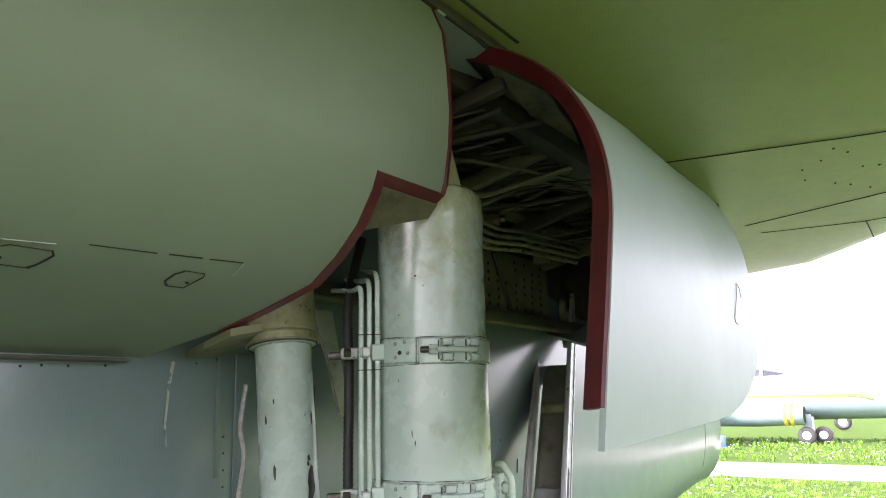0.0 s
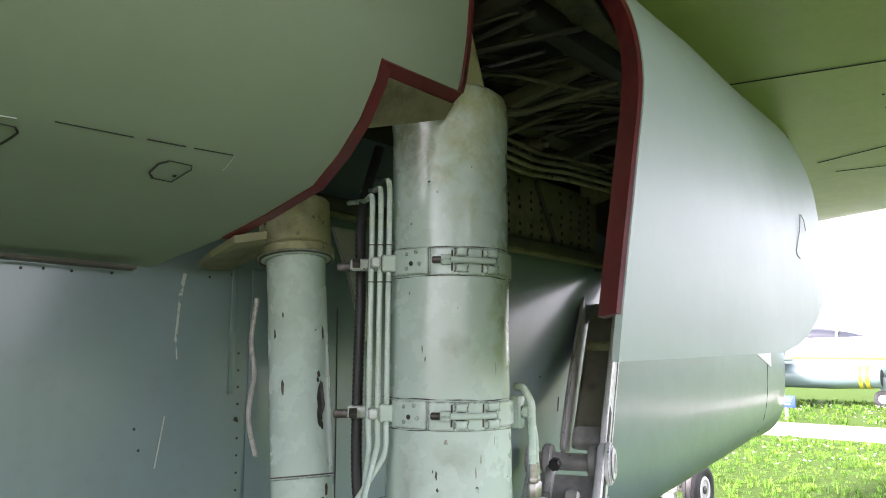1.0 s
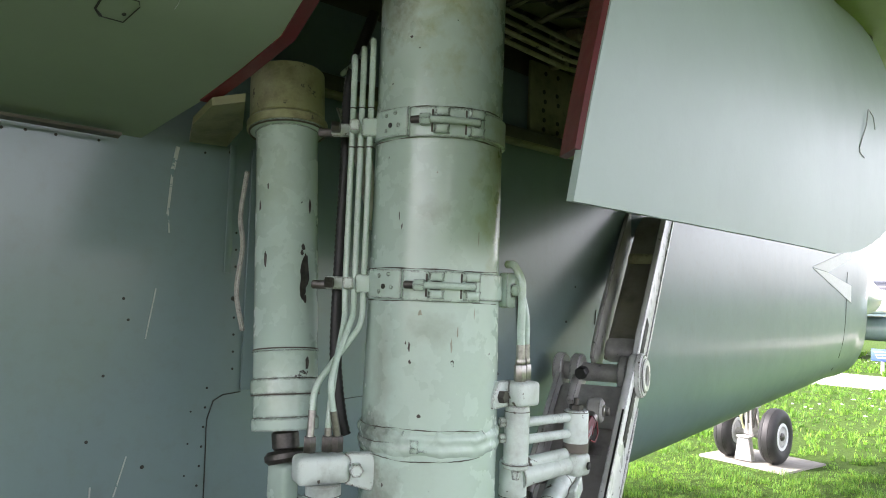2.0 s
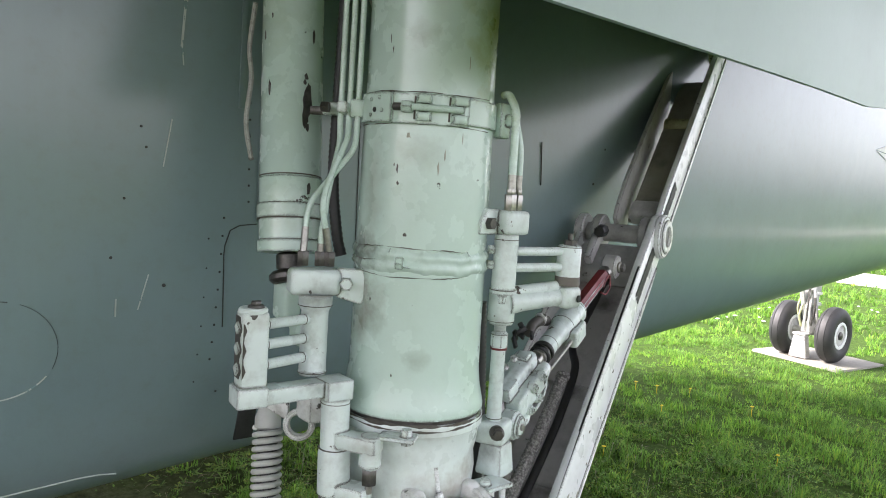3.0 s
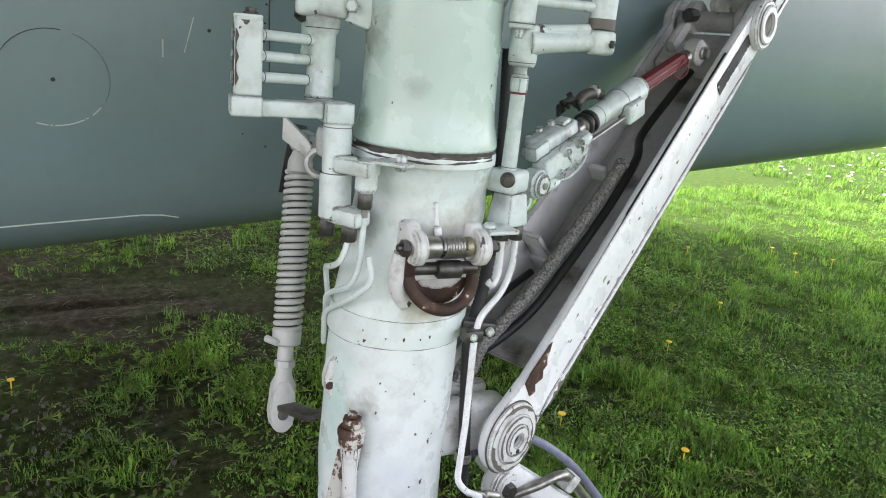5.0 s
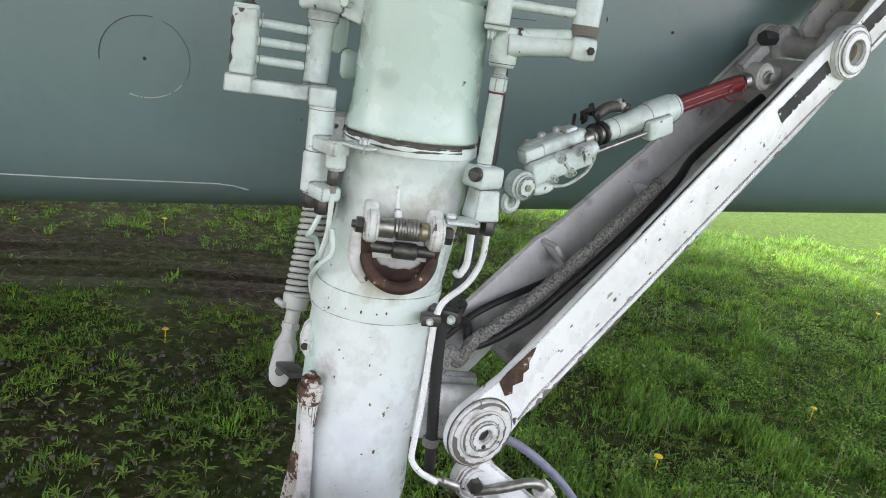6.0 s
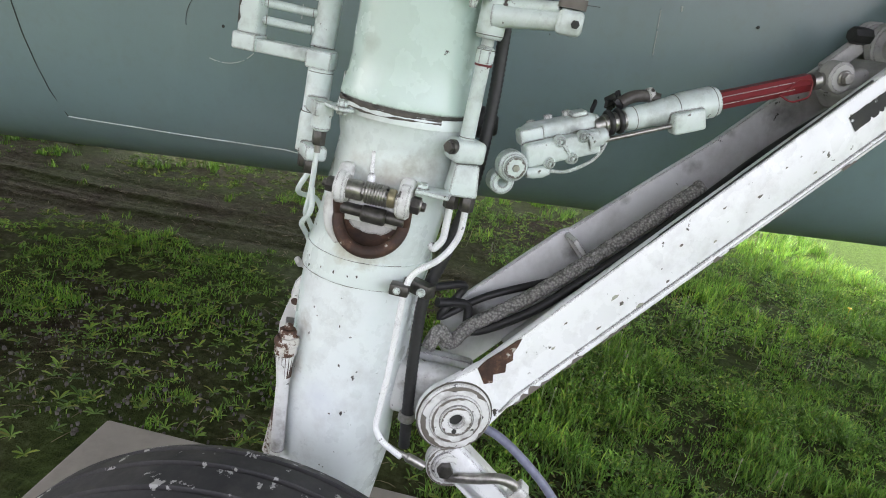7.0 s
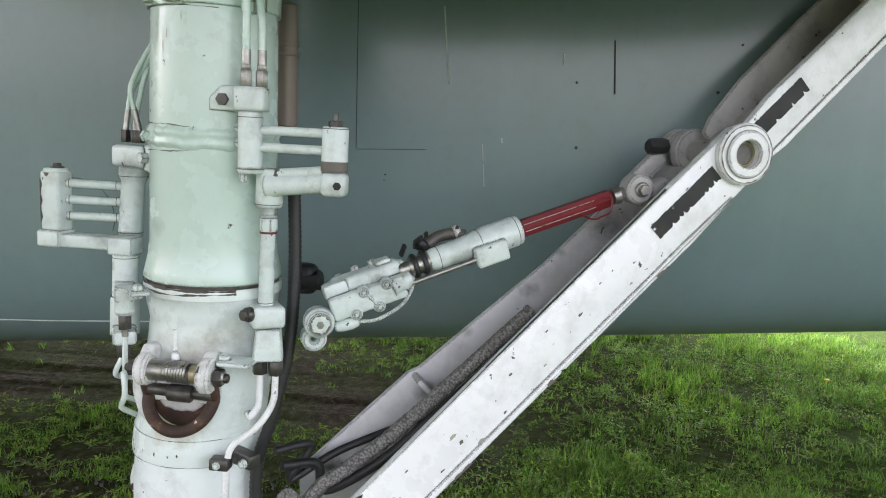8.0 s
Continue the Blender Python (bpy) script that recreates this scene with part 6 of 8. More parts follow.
# ---- retraction actuator beside the leg
A0, A1 = V((-0.790, 1.170, 2.105)), V((-0.706, 1.144, 1.560))
AL = (A1 - A0).length
act = part("actuator_cylinder", turned(A0, A1, [(0, 0.050), (0.005, 0.056), (0.13, 0.0565), (0.14, 0.054), (0.145, 0.0605), (0.165, 0.0605), (0.172, 0.049), (0.22, 0.0475), (0.79, 0.0475), (0.795, 0.0495), (0.80, 0.0475), (0.865, 0.0475), (0.87, 0.0505), (0.905, 0.0505), (0.91, 0.047), (0.965, 0.046), (0.97, 0.049), (1, 0.048)], 40), LEG_GREEN, gear, "pale green actuator cylinder with flaking paint")
part("actuator_head", turned(A0 - (A1 - A0) * 0.012, A0 + (A1 - A0) * 0.166, [(0, 0.05), (0.02, 0.0585), (0.78, 0.0590), (0.8, 0.0570), (0.86, 0.0632), (0.98, 0.0632), (1, 0.05)], 40), LEG_OLD, act, "yellowed stained cylinder head")
part("actuator_rod", merge(rod(A1, A1 + V((0.005, 0, -0.028)), 0.020, 18), rod(A1 + V((0.005, 0, -0.028)), A1 + V((0.01, 0, -0.045)), 0.032, 20)), DARKSTEEL, act)
part("actuator_clevis", merge(block(A1 + V((0.0, 0.0, -0.075)), (0.05, 0.028, 0.06), bevel=0.008, segments=3), block(A1 + V((0.02, 0.02, -0.12)), (0.05, 0.03, 0.05), bevel=0.01, segments=3)), LEG_GREEN, act)
flake = random.Random(9)
AD, AA, AB = frame_of(A1 - A0)


def on_actuator(ang, f, lift=0.0004):
    r = 0.0475 + lift
    return A0.lerp(A1, f) + (AA * math.cos(ang) + AB * math.sin(ang)) * r


def actuator_angle(target):
    best = min(range(360), key=lambda k: (on_actuator(radians(k), 0.5) - V(target)).length)
    return radians(best)


to_eye = actuator_angle((0.2, 0.5, 1.83))
for f, da, w, h in ((0.585, -0.66, 0.010, 0.034), (0.63, -0.58, 0.006, 0.020), (0.55, -0.68, 0.004, 0.010), (0.52, -0.60, 0.004, 0.006), (0.535, -0.55, 0.003, 0.005), (0.66, -0.66, 0.004, 0.008), (0.60, -0.55, 0.003, 0.006), (0.83, -0.75, 0.004, 0.012), (0.88, -0.72, 0.003, 0.010), (0.40, -0.85, 0.003, 0.012), (0.55, 0.62, 0.003, 0.014), (0.35, 0.55, 0.002, 0.005), (0.40, 0.9, 0.003, 0.010)):
    n = 9
    loop = []
    for k in range(n):
        a = 6.283 * k / n
        loop.append(on_actuator(to_eye + da + w / 0.0475 * flake.uniform(0.6, 1.1) * math.cos(a), f + h / AL * flake.uniform(0.6, 1.1) * math.sin(a), 0.0008))
    c = on_actuator(to_eye + da, f, 0.0010)
    verts = loop + [c]
    part("flaked_patch", (verts, [(i, (i + 1) % n, n) for i in range(n)]), DARKSTEEL, act, smooth=0)
part("bonding_strap", tube(smooth_line([(-0.815, 1.120, 1.95), (-0.820, 1.115, 1.88), (-0.808, 1.115, 1.83), (-0.815, 1.112, 1.76), (-0.795, 1.115, 1.70)], 6), 0.0042, 8), CHANNEL, gear)

part("brown_sleeve", merge(rod((-0.662, 1.331, 1.80), (-0.662, 1.333, 1.595), 0.0180, 20), ring((-0.662, 1.331, 1.735), (0, 0, -1), 0.019, 0.0212, 0.006, 20, 0.001), ring((-0.662, 1.331, 1.72), (0.0, 0, -1), 0.019, 0.0212, 0.006, 20, 0.001)), BROWN, gear, "brown wrapped sleeve behind the leg")

# ---- pipes on the aft side
P_AFT = [(-0.563, 1.168), (-0.5735, 1.1605), (-0.584, 1.153)]
for k, (x, y) in enumerate(P_AFT):
    top = 2.118 - 0.006 * k
    pts = [(x - 0.10 - 0.015 * k, y + 0.07, top + 0.03 - 0.012 * k), (x - 0.045, y + 0.03, top + 0.012 - 0.01 * k), (x, y, top - 0.004 * k), (x, y, 1.90), (x + 0.002, y - 0.002, 1.755)]
    if k == 0:
        pts += [(-0.556, 1.162, 1.722), (-0.5735, 1.102, 1.640), (-0.568, 1.096, 1.575)]
    elif k == 1:
        pts += [(-0.566, 1.155, 1.735), (-0.556, 1.120, 1.668), (-0.551, 1.112, 1.64), (-0.553, 1.128, 1.575)]
    else:
        pts += [(-0.578, 1.150, 1.73), (-0.566, 1.128, 1.66), (-0.560, 1.118, 1.60), (-0.560, 1.118, 1.575)]
    part("hydraulic_pipe", tube(bent(pts, 0.02, 6), 0.0043, 10), LEG_GREEN, gear, "painted hydraulic pipe")
part("conduit_hose", tube(resample(smooth_line([(-0.66, 1.24, 2.20), (-0.645, 1.19, 2.08), (-0.632, 1.178, 1.95), (-0.628, 1.172, 1.80), (-0.618, 1.165, 1.68), (-0.605, 1.168, 1.60), (-0.60, 1.175, 1.565)], 8), 0.004), 0.0088, 12, 0.0012), HOSE, gear, "black ribbed conduit hose")
for z in (1.992, 1.777):
    clip = part("pipe_clamp", merge(block((-0.583, 1.158, z), (0.014, 0.055, 0.016), (V((0.64, 0.77, 0)), V((0.77, -0.64, 0)), V((0, 0, 1))), 0.003), block((-0.595, 1.162, z), (0.060, 0.012, 0.018), (V((0.77, 0.64, 0)), V((-0.64, 0.77, 0)), V((0, 0, 1))), 0.003)), BRACKET, gear, "bolted pipe clamp")
    part("clamp_bolt", hexnut((-0.600, 1.130, z), (-0.592, 1.138, z), 0.008), DARKSTEEL, clip)
    part("clamp_block", block((-0.567, 1.172, z), (0.024, 0.026, 0.026), (V((0.64, 0.77, 0)), V((0.77, -0.64, 0)), V((0, 0, 1))), 0.003), LEG_GREEN, clip)
    part("clamp_tail", block((-0.622, 1.143, z - 0.003), (0.035, 0.010, 0.012), (V((0.77, 0.64, 0)), V((-0.64, 0.77, 0)), V((0, 0, 1))), 0.003), DARKSTEEL, clip)

# ---- aft swivel bracket
UP = V((0, 0, 1))
swivel = part("aft_swivel_block", merge(
    block((-0.566, 1.113, 1.536), (0.040, 0.070, 0.036), (V((0.95, -0.3, 0)), V((0.3, 0.95, 0)), UP), 0.008, 3),
    prism([(-0.018, -0.02), (0.018, -0.03), (0.03, -0.005), (0.018, 0.02), (-0.018, 0.02)], (0.85, -0.5, 0), 0.012, (-0.547, 1.158, 1.536), (0.5, 0.85, 0), UP, 0.003)), BRACKET, gear, "white swivel block with pipe unions")
part("swivel_bolt", hexnut((-0.536, 1.147, 1.536), (-0.526, 1.141, 1.536), 0.0095), BRACKET, swivel)
for x, y in ((-0.568, 1.096), (-0.553, 1.128), (-0.560, 1.118)):
    part("union_nut", hexnut((x, y, 1.558), (x, y, 1.578), 0.0085), DARKSTEEL, swivel)
part("swivel_tube", turned((-0.560, 1.114, 1.518), (-0.553, 1.110, 1.408), [(0, 0.023), (0.12, 0.023), (0.2, 0.0185), (0.93, 0.0185), (0.95, 0.0195), (1, 0.017)], 28), BRACKET, swivel)
BXA, BXB = V((0.991, -0.131, 0)), V((0.131, 0.991, 0))
box = part("swivel_box", merge(block((-0.520, 1.006, 1.460), (0.034, 0.034, 0.098), (BXA, BXB, UP), 0.005, 3), block((-0.519, 1.004, 1.402), (0.040, 0.040, 0.026), (BXA, BXB, UP), 0.003)), BRACKET, swivel, "upright swivel box with chipped paint")
part("box_cap", turned((-0.520, 1.006, 1.507), (-0.520, 1.006, 1.513), [(0, 0.0175), (0.6, 0.0182), (1, 0.0165)], 24), LEG_MINT, box)
part("cap_nut", merge(turned((-0.519, 1.009, 1.512), (-0.519, 1.009, 1.516), [(0, 0.011), (1, 0.0095)], 16), hexnut((-0.519, 1.009, 1.515), (-0.519, 1.009, 1.521), 0.0068)), DARKSTEEL, box)
strip_edge = [(0.0105 + 0.0035 * math.cos(2 * math.pi * (z - 1.488) / 0.026), z - 1.46) for z in [1.425 + 0.0025 * i for i in range(32)]]
part("bare_strip", prism([(-0.013, 0.0425), (-0.013, -0.035)] + strip_edge, -BXB, 0.0012, V((-0.520, 1.006, 1.46)) - BXB * 0.0166, BXA, UP, 0.0), OILY, box, "bare metal strip with scalloped paint edge")
part("cap_chip", prism([(-0.008, 0.0), (0.003, 0.0), (0.002, -0.003), (-0.001, -0.006), (-0.004, -0.005), (-0.005, -0.002)], BXA, 0.0006, V((-0.520, 1.004, 1.506)) + BXA * 0.0166, BXB, UP, 0.0), OILY, box)
part("edge_chip", prism([(0.0, 0.036), (0.0, -0.034), (0.002, -0.030), (0.0045, -0.024), (0.0015, -0.015), (0.001, -0.008), (0.0045, 0.002), (0.001, 0.012), (0.0015, 0.018), (0.0045, 0.027), (0.002, 0.034)], BXA, 0.0008, V((-0.520, 1.006, 1.46)) + BXA * 0.0166 - BXB * 0.0160, BXB, UP, 0.0), OILY, box)
for z in (1.488, 1.462, 1.436):
    plug_at = V((-0.520, 1.006, z)) - BXB * 0.0172
    part("box_plug", prism([(0.011, 0.0), (0.0, 0.0085), (-0.011, 0.0), (0.0, -0.0085)], -BXB, 0.003, plug_at, BXA, UP, 0.0008), BRACKET, box, "flat diamond-shaped plug")
    part("cross_tube", rod((-0.521, 1.02, z + 0.002), (-0.553, 1.105, z - 0.001), 0.0068, 14), BRACKET, swivel)
part("swivel_arm", merge(block((-0.517, 1.065, 1.400), (0.028, 0.135, 0.021), (V((1, 0.0, 0)), V((0.0, 1, 0)), UP), 0.002), block((-0.514, 1.123, 1.398), (0.040, 0.040, 0.028), bevel=0.003, segments=2)), BRACKET, swivel)
part("swivel_leg", merge(turned((-0.511, 1.125, 1.385), (-0.505, 1.125, 1.252), [(0, 0.0195), (0.5, 0.0195), (0.55, 0.022), (0.97, 0.022), (1, 0.018)], 28), block((-0.481, 1.138, 1.262), (0.05, 0.035, 0.024), (V((0.87, 0.5, 0)), V((-0.5, 0.87, 0)), UP), 0.006), block((-0.478, 1.140, 1.332), (0.07, 0.030, 0.022), (V((0.87, 0.5, 0)), V((-0.5, 0.87, 0)), UP), 0.005)), BRACKET, swivel, "white swivel leg with feet")
part("foot_boss", turned((-0.459, 1.151, 1.345), (-0.459, 1.151, 1.300), [(0, 0.014), (0.9, 0.015), (1, 0.011)], 18), BRACKET, swivel)
part("foot_union", hexnut((-0.459, 1.151, 1.300), (-0.459, 1.151, 1.278), 0.0105), DARKSTEEL, swivel)
part("mount_tab", merge(block((-0.44, 1.18, 1.343), (0.05, 0.028, 0.006), (V((0.75, 0.66, 0)), V((-0.66, 0.75, 0)), UP), 0.002), hexnut((-0.43, 1.187, 1.335), (-0.43, 1.187, 1.356), 0.008)), BRACKET, swivel)
for x, y in ((-0.512, 1.118), (-0.478, 1.138)):
    part("foot_union", hexnut((x, y, 1.25), (x, y, 1.228), 0.0115), DARKSTEEL, swivel)
lines = ([(-0.459, 1.151, 1.28), (-0.459, 1.15, 1.20), (-0.47, 1.142, 1.165), (-0.545, 1.118, 1.128), (-0.603, 1.13, 1.06)],
         [(-0.478, 1.138, 1.23), (-0.47, 1.125, 1.20), (-0.50, 1.12, 1.185), (-0.57, 1.115, 1.165), (-0.612, 1.14, 1.09)],
         [(-0.445, 1.155, 1.215), (-0.438, 1.162, 1.18), (-0.46, 1.14, 1.15), (-0.55, 1.108, 1.10), (-0.598, 1.128, 1.03)])
def hug(p, r=0.112):
    """Pull a point of a pipe in to the leg's side."""
    d = V((p[0] + 0.530, p[1] - 1.242, 0))
    return p if d.length <= r else (-0.530 + d.x / d.length * r, 1.242 + d.y / d.length * r, p[2])


for pts in lines:
    pts = pts[:3] + [hug(p) for p in pts[3:]]
    part("brake_pipe", tube(bent(pts, 0.02, 6), 0.0043, 10), LEG_MINT, gear, "white brake pipe bent round the leg")

# ---- forward swivel bracket
fwd = part("forward_swivel_block", merge(
    block((-0.437, 1.355, 1.632), (0.036, 0.044, 0.034), bevel=0.006, segments=3),
    prism([(-0.03, -0.018), (0.02, -0.018), (0.02, 0.018), (-0.012, 0.018), (-0.03, 0.0)], (0.9, 0.2, 0), 0.012, (-0.450, 1.318, 1.632), (-0.2, 0.9, 0), UP, 0.003)), BRACKET, gear, "white swivel block with pipe unions")
part("swivel_bolt", hexnut((-0.438, 1.312, 1.630), (-0.428, 1.314, 1.630), 0.009), DARKSTEEL, fwd)
for dx, dy in ((0.004, -0.008), (-0.004, 0.012)):
    part("union_nut", merge(hexnut((-0.437 + dx, 1.355 + dy, 1.649), (-0.437 + dx, 1.355 + dy, 1.672), 0.0088), hexnut((-0.437 + dx, 1.355 + dy, 1.672), (-0.437 + dx, 1.355 + dy, 1.680), 0.007)), STEEL, fwd)
part("hydraulic_pipe", tube(bent([(-0.433, 1.347, 1.67), (-0.433, 1.347, 1.79), (-0.445, 1.342, 1.812), (-0.46, 1.345, 1.812)], 0.015, 6), 0.0058, 10), LEG_GREEN, gear, "painted hydraulic pipe")
part("hydraulic_pipe", tube(bent([(-0.441, 1.367, 1.67), (-0.441, 1.367, 1.74), (-0.448, 1.357, 1.785), (-0.455, 1.35, 1.79)], 0.02, 6), 0.0058, 10), LEG_GREEN, gear, "painted hydraulic pipe")
part("pipe_clamp", merge(block((-0.456, 1.342, 1.775), (0.016, 0.02, 0.05), bevel=0.003), block((-0.445, 1.347, 1.775), (0.02, 0.012, 0.016), bevel=0.002)), LEG_GREEN, gear)
part("swivel_tube", turned((-0.440, 1.352, 1.615), (-0.441, 1.352, 1.528), [(0, 0.0165), (0.1, 0.0175), (0.9, 0.0175), (0.92, 0.019), (1, 0.0165)], 28), BRACKET, fwd)
for z in (1.592, 1.570):
    part("tube_plug", hexnut((-0.447, 1.336, z), (-0.452, 1.328, z), 0.007), BRACKET, fwd)
part("grease_nut", turned((-0.434, 1.345, 1.527), (-0.434, 1.345, 1.515), [(0, 0.007), (1, 0.005)], 6), BRACKET, fwd)
fbox = part("swivel_box", merge(turned((-0.431, 1.477, 1.600), (-0.431, 1.477, 1.545), [(0, 0.0165), (0.05, 0.0185), (1, 0.0185)], 24), block((-0.431, 1.478, 1.520), (0.034, 0.036, 0.034), bevel=0.008, segments=3)), BRACKET, fwd, "upright swivel box")
part("box_cap", merge(hexnut((-0.431, 1.477, 1.600), (-0.431, 1.477, 1.608), 0.0105), rod((-0.431, 1.477, 1.606), (-0.431, 1.477, 1.618), 0.004, 8)), DARKSTEEL, fbox)
part("box_band", turned((-0.431, 1.477, 1.552), (-0.431, 1.477, 1.538), [(0, 0.0192), (1, 0.0192)], 24), BARE, fbox)
part("box_plug", hexnut((-0.414, 1.485, 1.519), (-0.411, 1.486, 1.519), 0.006), LINE, fbox)
for z in (1.590, 1.566):
    part("cross_tube", rod((-0.440, 1.362, z), (-0.433, 1.465, z), 0.0068, 14), BRACKET, fwd)
part("swivel_arm", turned((-0.455, 1.375, 1.511), (-0.433, 1.472, 1.520), [(0, 0.0185), (0.25, 0.015), (0.8, 0.013), (1, 0.013)], 20), BRACKET, fwd)
part("swivel_arm", turned((-0.458, 1.375, 1.525), (-0.436, 1.462, 1.537), [(0, 0.010), (1, 0.008)], 14), BRACKET, fwd)
part("swivel_knuckle", turned((-0.464, 1.374, 1.535), (-0.463, 1.373, 1.478), [(0, 0.018), (0.1, 0.020), (0.9, 0.020), (1, 0.017)], 26), BRACKET, fwd)
part("swivel_rod", turned((-0.463, 1.373, 1.480), (-0.461, 1.371, 1.325), [(0, 0.009), (0.08, 0.009), (0.1, 0.0125), (0.22, 0.0125), (0.24, 0.0105), (1, 0.0115)], 22), BRACKET, fwd)
part("rod_nut", hexnut((-0.463, 1.373, 1.462), (-0.463, 1.373, 1.444), 0.0135), BRACKET, fwd)
part("red_band", turned((-0.463, 1.373, 1.443), (-0.463, 1.373, 1.440), [(0, 0.0128), (1, 0.0128)], 20), RIM_RED, fwd)
foot = part("rod_foot", merge(
    block((-0.462, 1.372, 1.316), (0.05, 0.05, 0.034), (V((0.85, 0.5, 0)), V((-0.5, 0.85, 0)), UP), 0.008, 3),
    block((-0.458, 1.377, 1.275), (0.046, 0.046, 0.05), (V((0.95, 0.3, 0)), V((-0.3, 0.95, 0)), UP), 0.005, 2, 0.8)), BRACKET, fwd, "white foot block")
part("foot_bolt", merge(rod((-0.44, 1.358, 1.322), (-0.430, 1.352, 1.322), 0.011, 16), hexnut((-0.431, 1.353, 1.322), (-0.424, 1.349, 1.322), 0.0085)), DARKSTEEL, foot)
part("foot_tab", merge(block((-0.425, 1.342, 1.252), (0.04, 0.05, 0.007), bevel=0.002), rod((-0.420, 1.325, 1.248), (-0.420, 1.325, 1.264), 0.008, 12)), BRACKET, foot)
for dy in (-0.010, 0.014):
    part("foot_union", hexnut((-0.452, 1.377 + dy, 1.250), (-0.452, 1.377 + dy, 1.228), 0.0115), DARKSTEEL, foot)
part("brake_pipe", tube(bent([(-0.452, 1.391, 1.235), (-0.450, 1.391, 1.185), (-0.440, 1.372, 1.15), (-0.428, 1.330, 1.118), (-0.428, 1.325, 1.08), (-0.425, 1.325, 0.95), (-0.423, 1.320, 0.845), (-0.42, 1.335, 0.825), (-0.428, 1.37, 0.80)], 0.02, 6), 0.0052, 12), LEG_WHITE, gear, "white brake pipe running down the leg")
part("brake_pipe", tube(bent([(-0.452, 1.367, 1.235), (-0.450, 1.367, 1.175), (-0.443, 1.355, 1.160), (-0.45, 1.35, 1.165)], 0.012, 6), 0.0058, 10), LEG_WHITE, gear)
part("pipe_end_fitting", turned((-0.427, 1.345, 0.815), (-0.44, 1.41, 0.785), [(0, 0.006), (0.2, 0.0045), (0.5, 0.0045), (0.55, 0.008), (1, 0.008)], 12), STEEL, gear, "bright steel pipe fitting")
part("lower_pipe_clamp", merge(block((-0.450, 1.345, 1.092), (0.05, 0.022, 0.022), (V((0.5, 0.87, 0)), V((-0.87, 0.5, 0)), UP), 0.003), block((-0.425, 1.318, 1.092), (0.022, 0.03, 0.018), bevel=0.003)), DARKSTEEL, gear, "dark pipe clamp")
part("clamp_screw", rod((-0.432, 1.352, 1.092), (-0.424, 1.350, 1.092), 0.007, 10), BRACKET, gear)
part("clamp_screw", rod((-0.418, 1.316, 1.092), (-0.411, 1.315, 1.092), 0.006, 10), BRACKET, gear)
part("conduit_hose", tube(resample(smooth_line([(-0.53, 1.39, 1.50), (-0.525, 1.395, 1.38), (-0.515, 1.392, 1.26), (-0.495, 1.372, 1.14), (-0.488, 1.352, 1.06), (-0.483, 1.355, 0.95), (-0.482, 1.362, 0.86), (-0.485, 1.368, 0.78)], 8), 0.004), 0.0105, 12, 0.0012), HOSE, gear, "black ribbed conduit hose")
part("hose_strap", ring((-0.484, 1.362, 0.835), (0, 0.05, 1), 0.0105, 0.0145, 0.016, 20, 0.002), STEEL, gear)

for a, b in (((-0.5735, 1.102, 1.640), (-0.568, 1.096, 1.575)), ((-0.551, 1.112, 1.64), (-0.553, 1.128, 1.575)), ((-0.560, 1.118, 1.60), (-0.560, 1.118, 1.575)), ((-0.433, 1.347, 1.72), (-0.433, 1.347, 1.675)), ((-0.441, 1.367, 1.72), (-0.441, 1.367, 1.675)), ((-0.459, 1.151, 1.25), (-0.459, 1.151, 1.285))):
    a, b = V(a), V(b)
    part("bare_pipe_end", rod(b + (a - b) * 0.55, b, 0.0050 if b.z > 1.6 and b.x < -0.5 else 0.0062 if b.z > 1.6 else 0.0049, 12, 0.0004), STEEL, gear, "bare bright pipe end")

# ---- tie-down shackle
tie = part("tie_down_lug", merge(
    prism([(-0.03, -0.005), (0.0, -0.012), (0.03, 0.0), (0.035, 0.03), (0.01, 0.055), (-0.02, 0.05)], (0, 1, 0), 0.020, (-0.432, 1.198, 1.215), (1, 0, 0), UP, 0.006),
    prism([(-0.03, -0.005), (0.0, -0.012), (0.03, 0.0), (0.035, 0.03), (0.01, 0.05), (-0.02, 0.045)], (0, 1, 0), 0.022, (-0.432, 1.292, 1.215), (1, 0, 0), UP, 0.006),
    block((-0.438, 1.256, 1.205), (0.03, 0.11, 0.05), bevel=0.01, segments=3)), WORN_WHITE, gear, "white tie-down lugs with flaked paint")
part("tie_down_pin", rod((-0.408, 1.196, 1.236), (-0.408, 1.330, 1.232), 0.010, 18), STEEL, tie)
coil = [(-0.408 + 0.0145 * math.cos(a), 1.244 + 0.034 * a / (2 * math.pi * 8), 1.235 + 0.0145 * math.sin(a)) for a in [2 * math.pi * 8 * i / 128 for i in range(129)]]
part("return_spring", tube(coil, 0.0021, 8), STEEL, tie, "coiled steel return spring")
part("spring_collar", ring((-0.408, 1.216, 1.2355), (0, 1, 0), 0.009, 0.015, 0.026, 24, 0.002), STEEL, tie)
part("spring_collar", ring((-0.408, 1.279, 1.234), (0, 1, 0), 0.009, 0.014, 0.012, 24, 0.002), BRASSY, tie)
part("pin_nut", merge(hexnut((-0.408, 1.197, 1.236), (-0.408, 1.186, 1.2365), 0.012), rod((-0.408, 1.188, 1.2365), (-0.408, 1.180, 1.237), 0.006, 10)), DARKSTEEL, tie)
part("pin_nut", merge(hexnut((-0.408, 1.315, 1.232), (-0.408, 1.328, 1.2315), 0.0135), rod((-0.408, 1.326, 1.2315), (-0.408, 1.336, 1.231), 0.007, 10)), DARKSTEEL, tie)
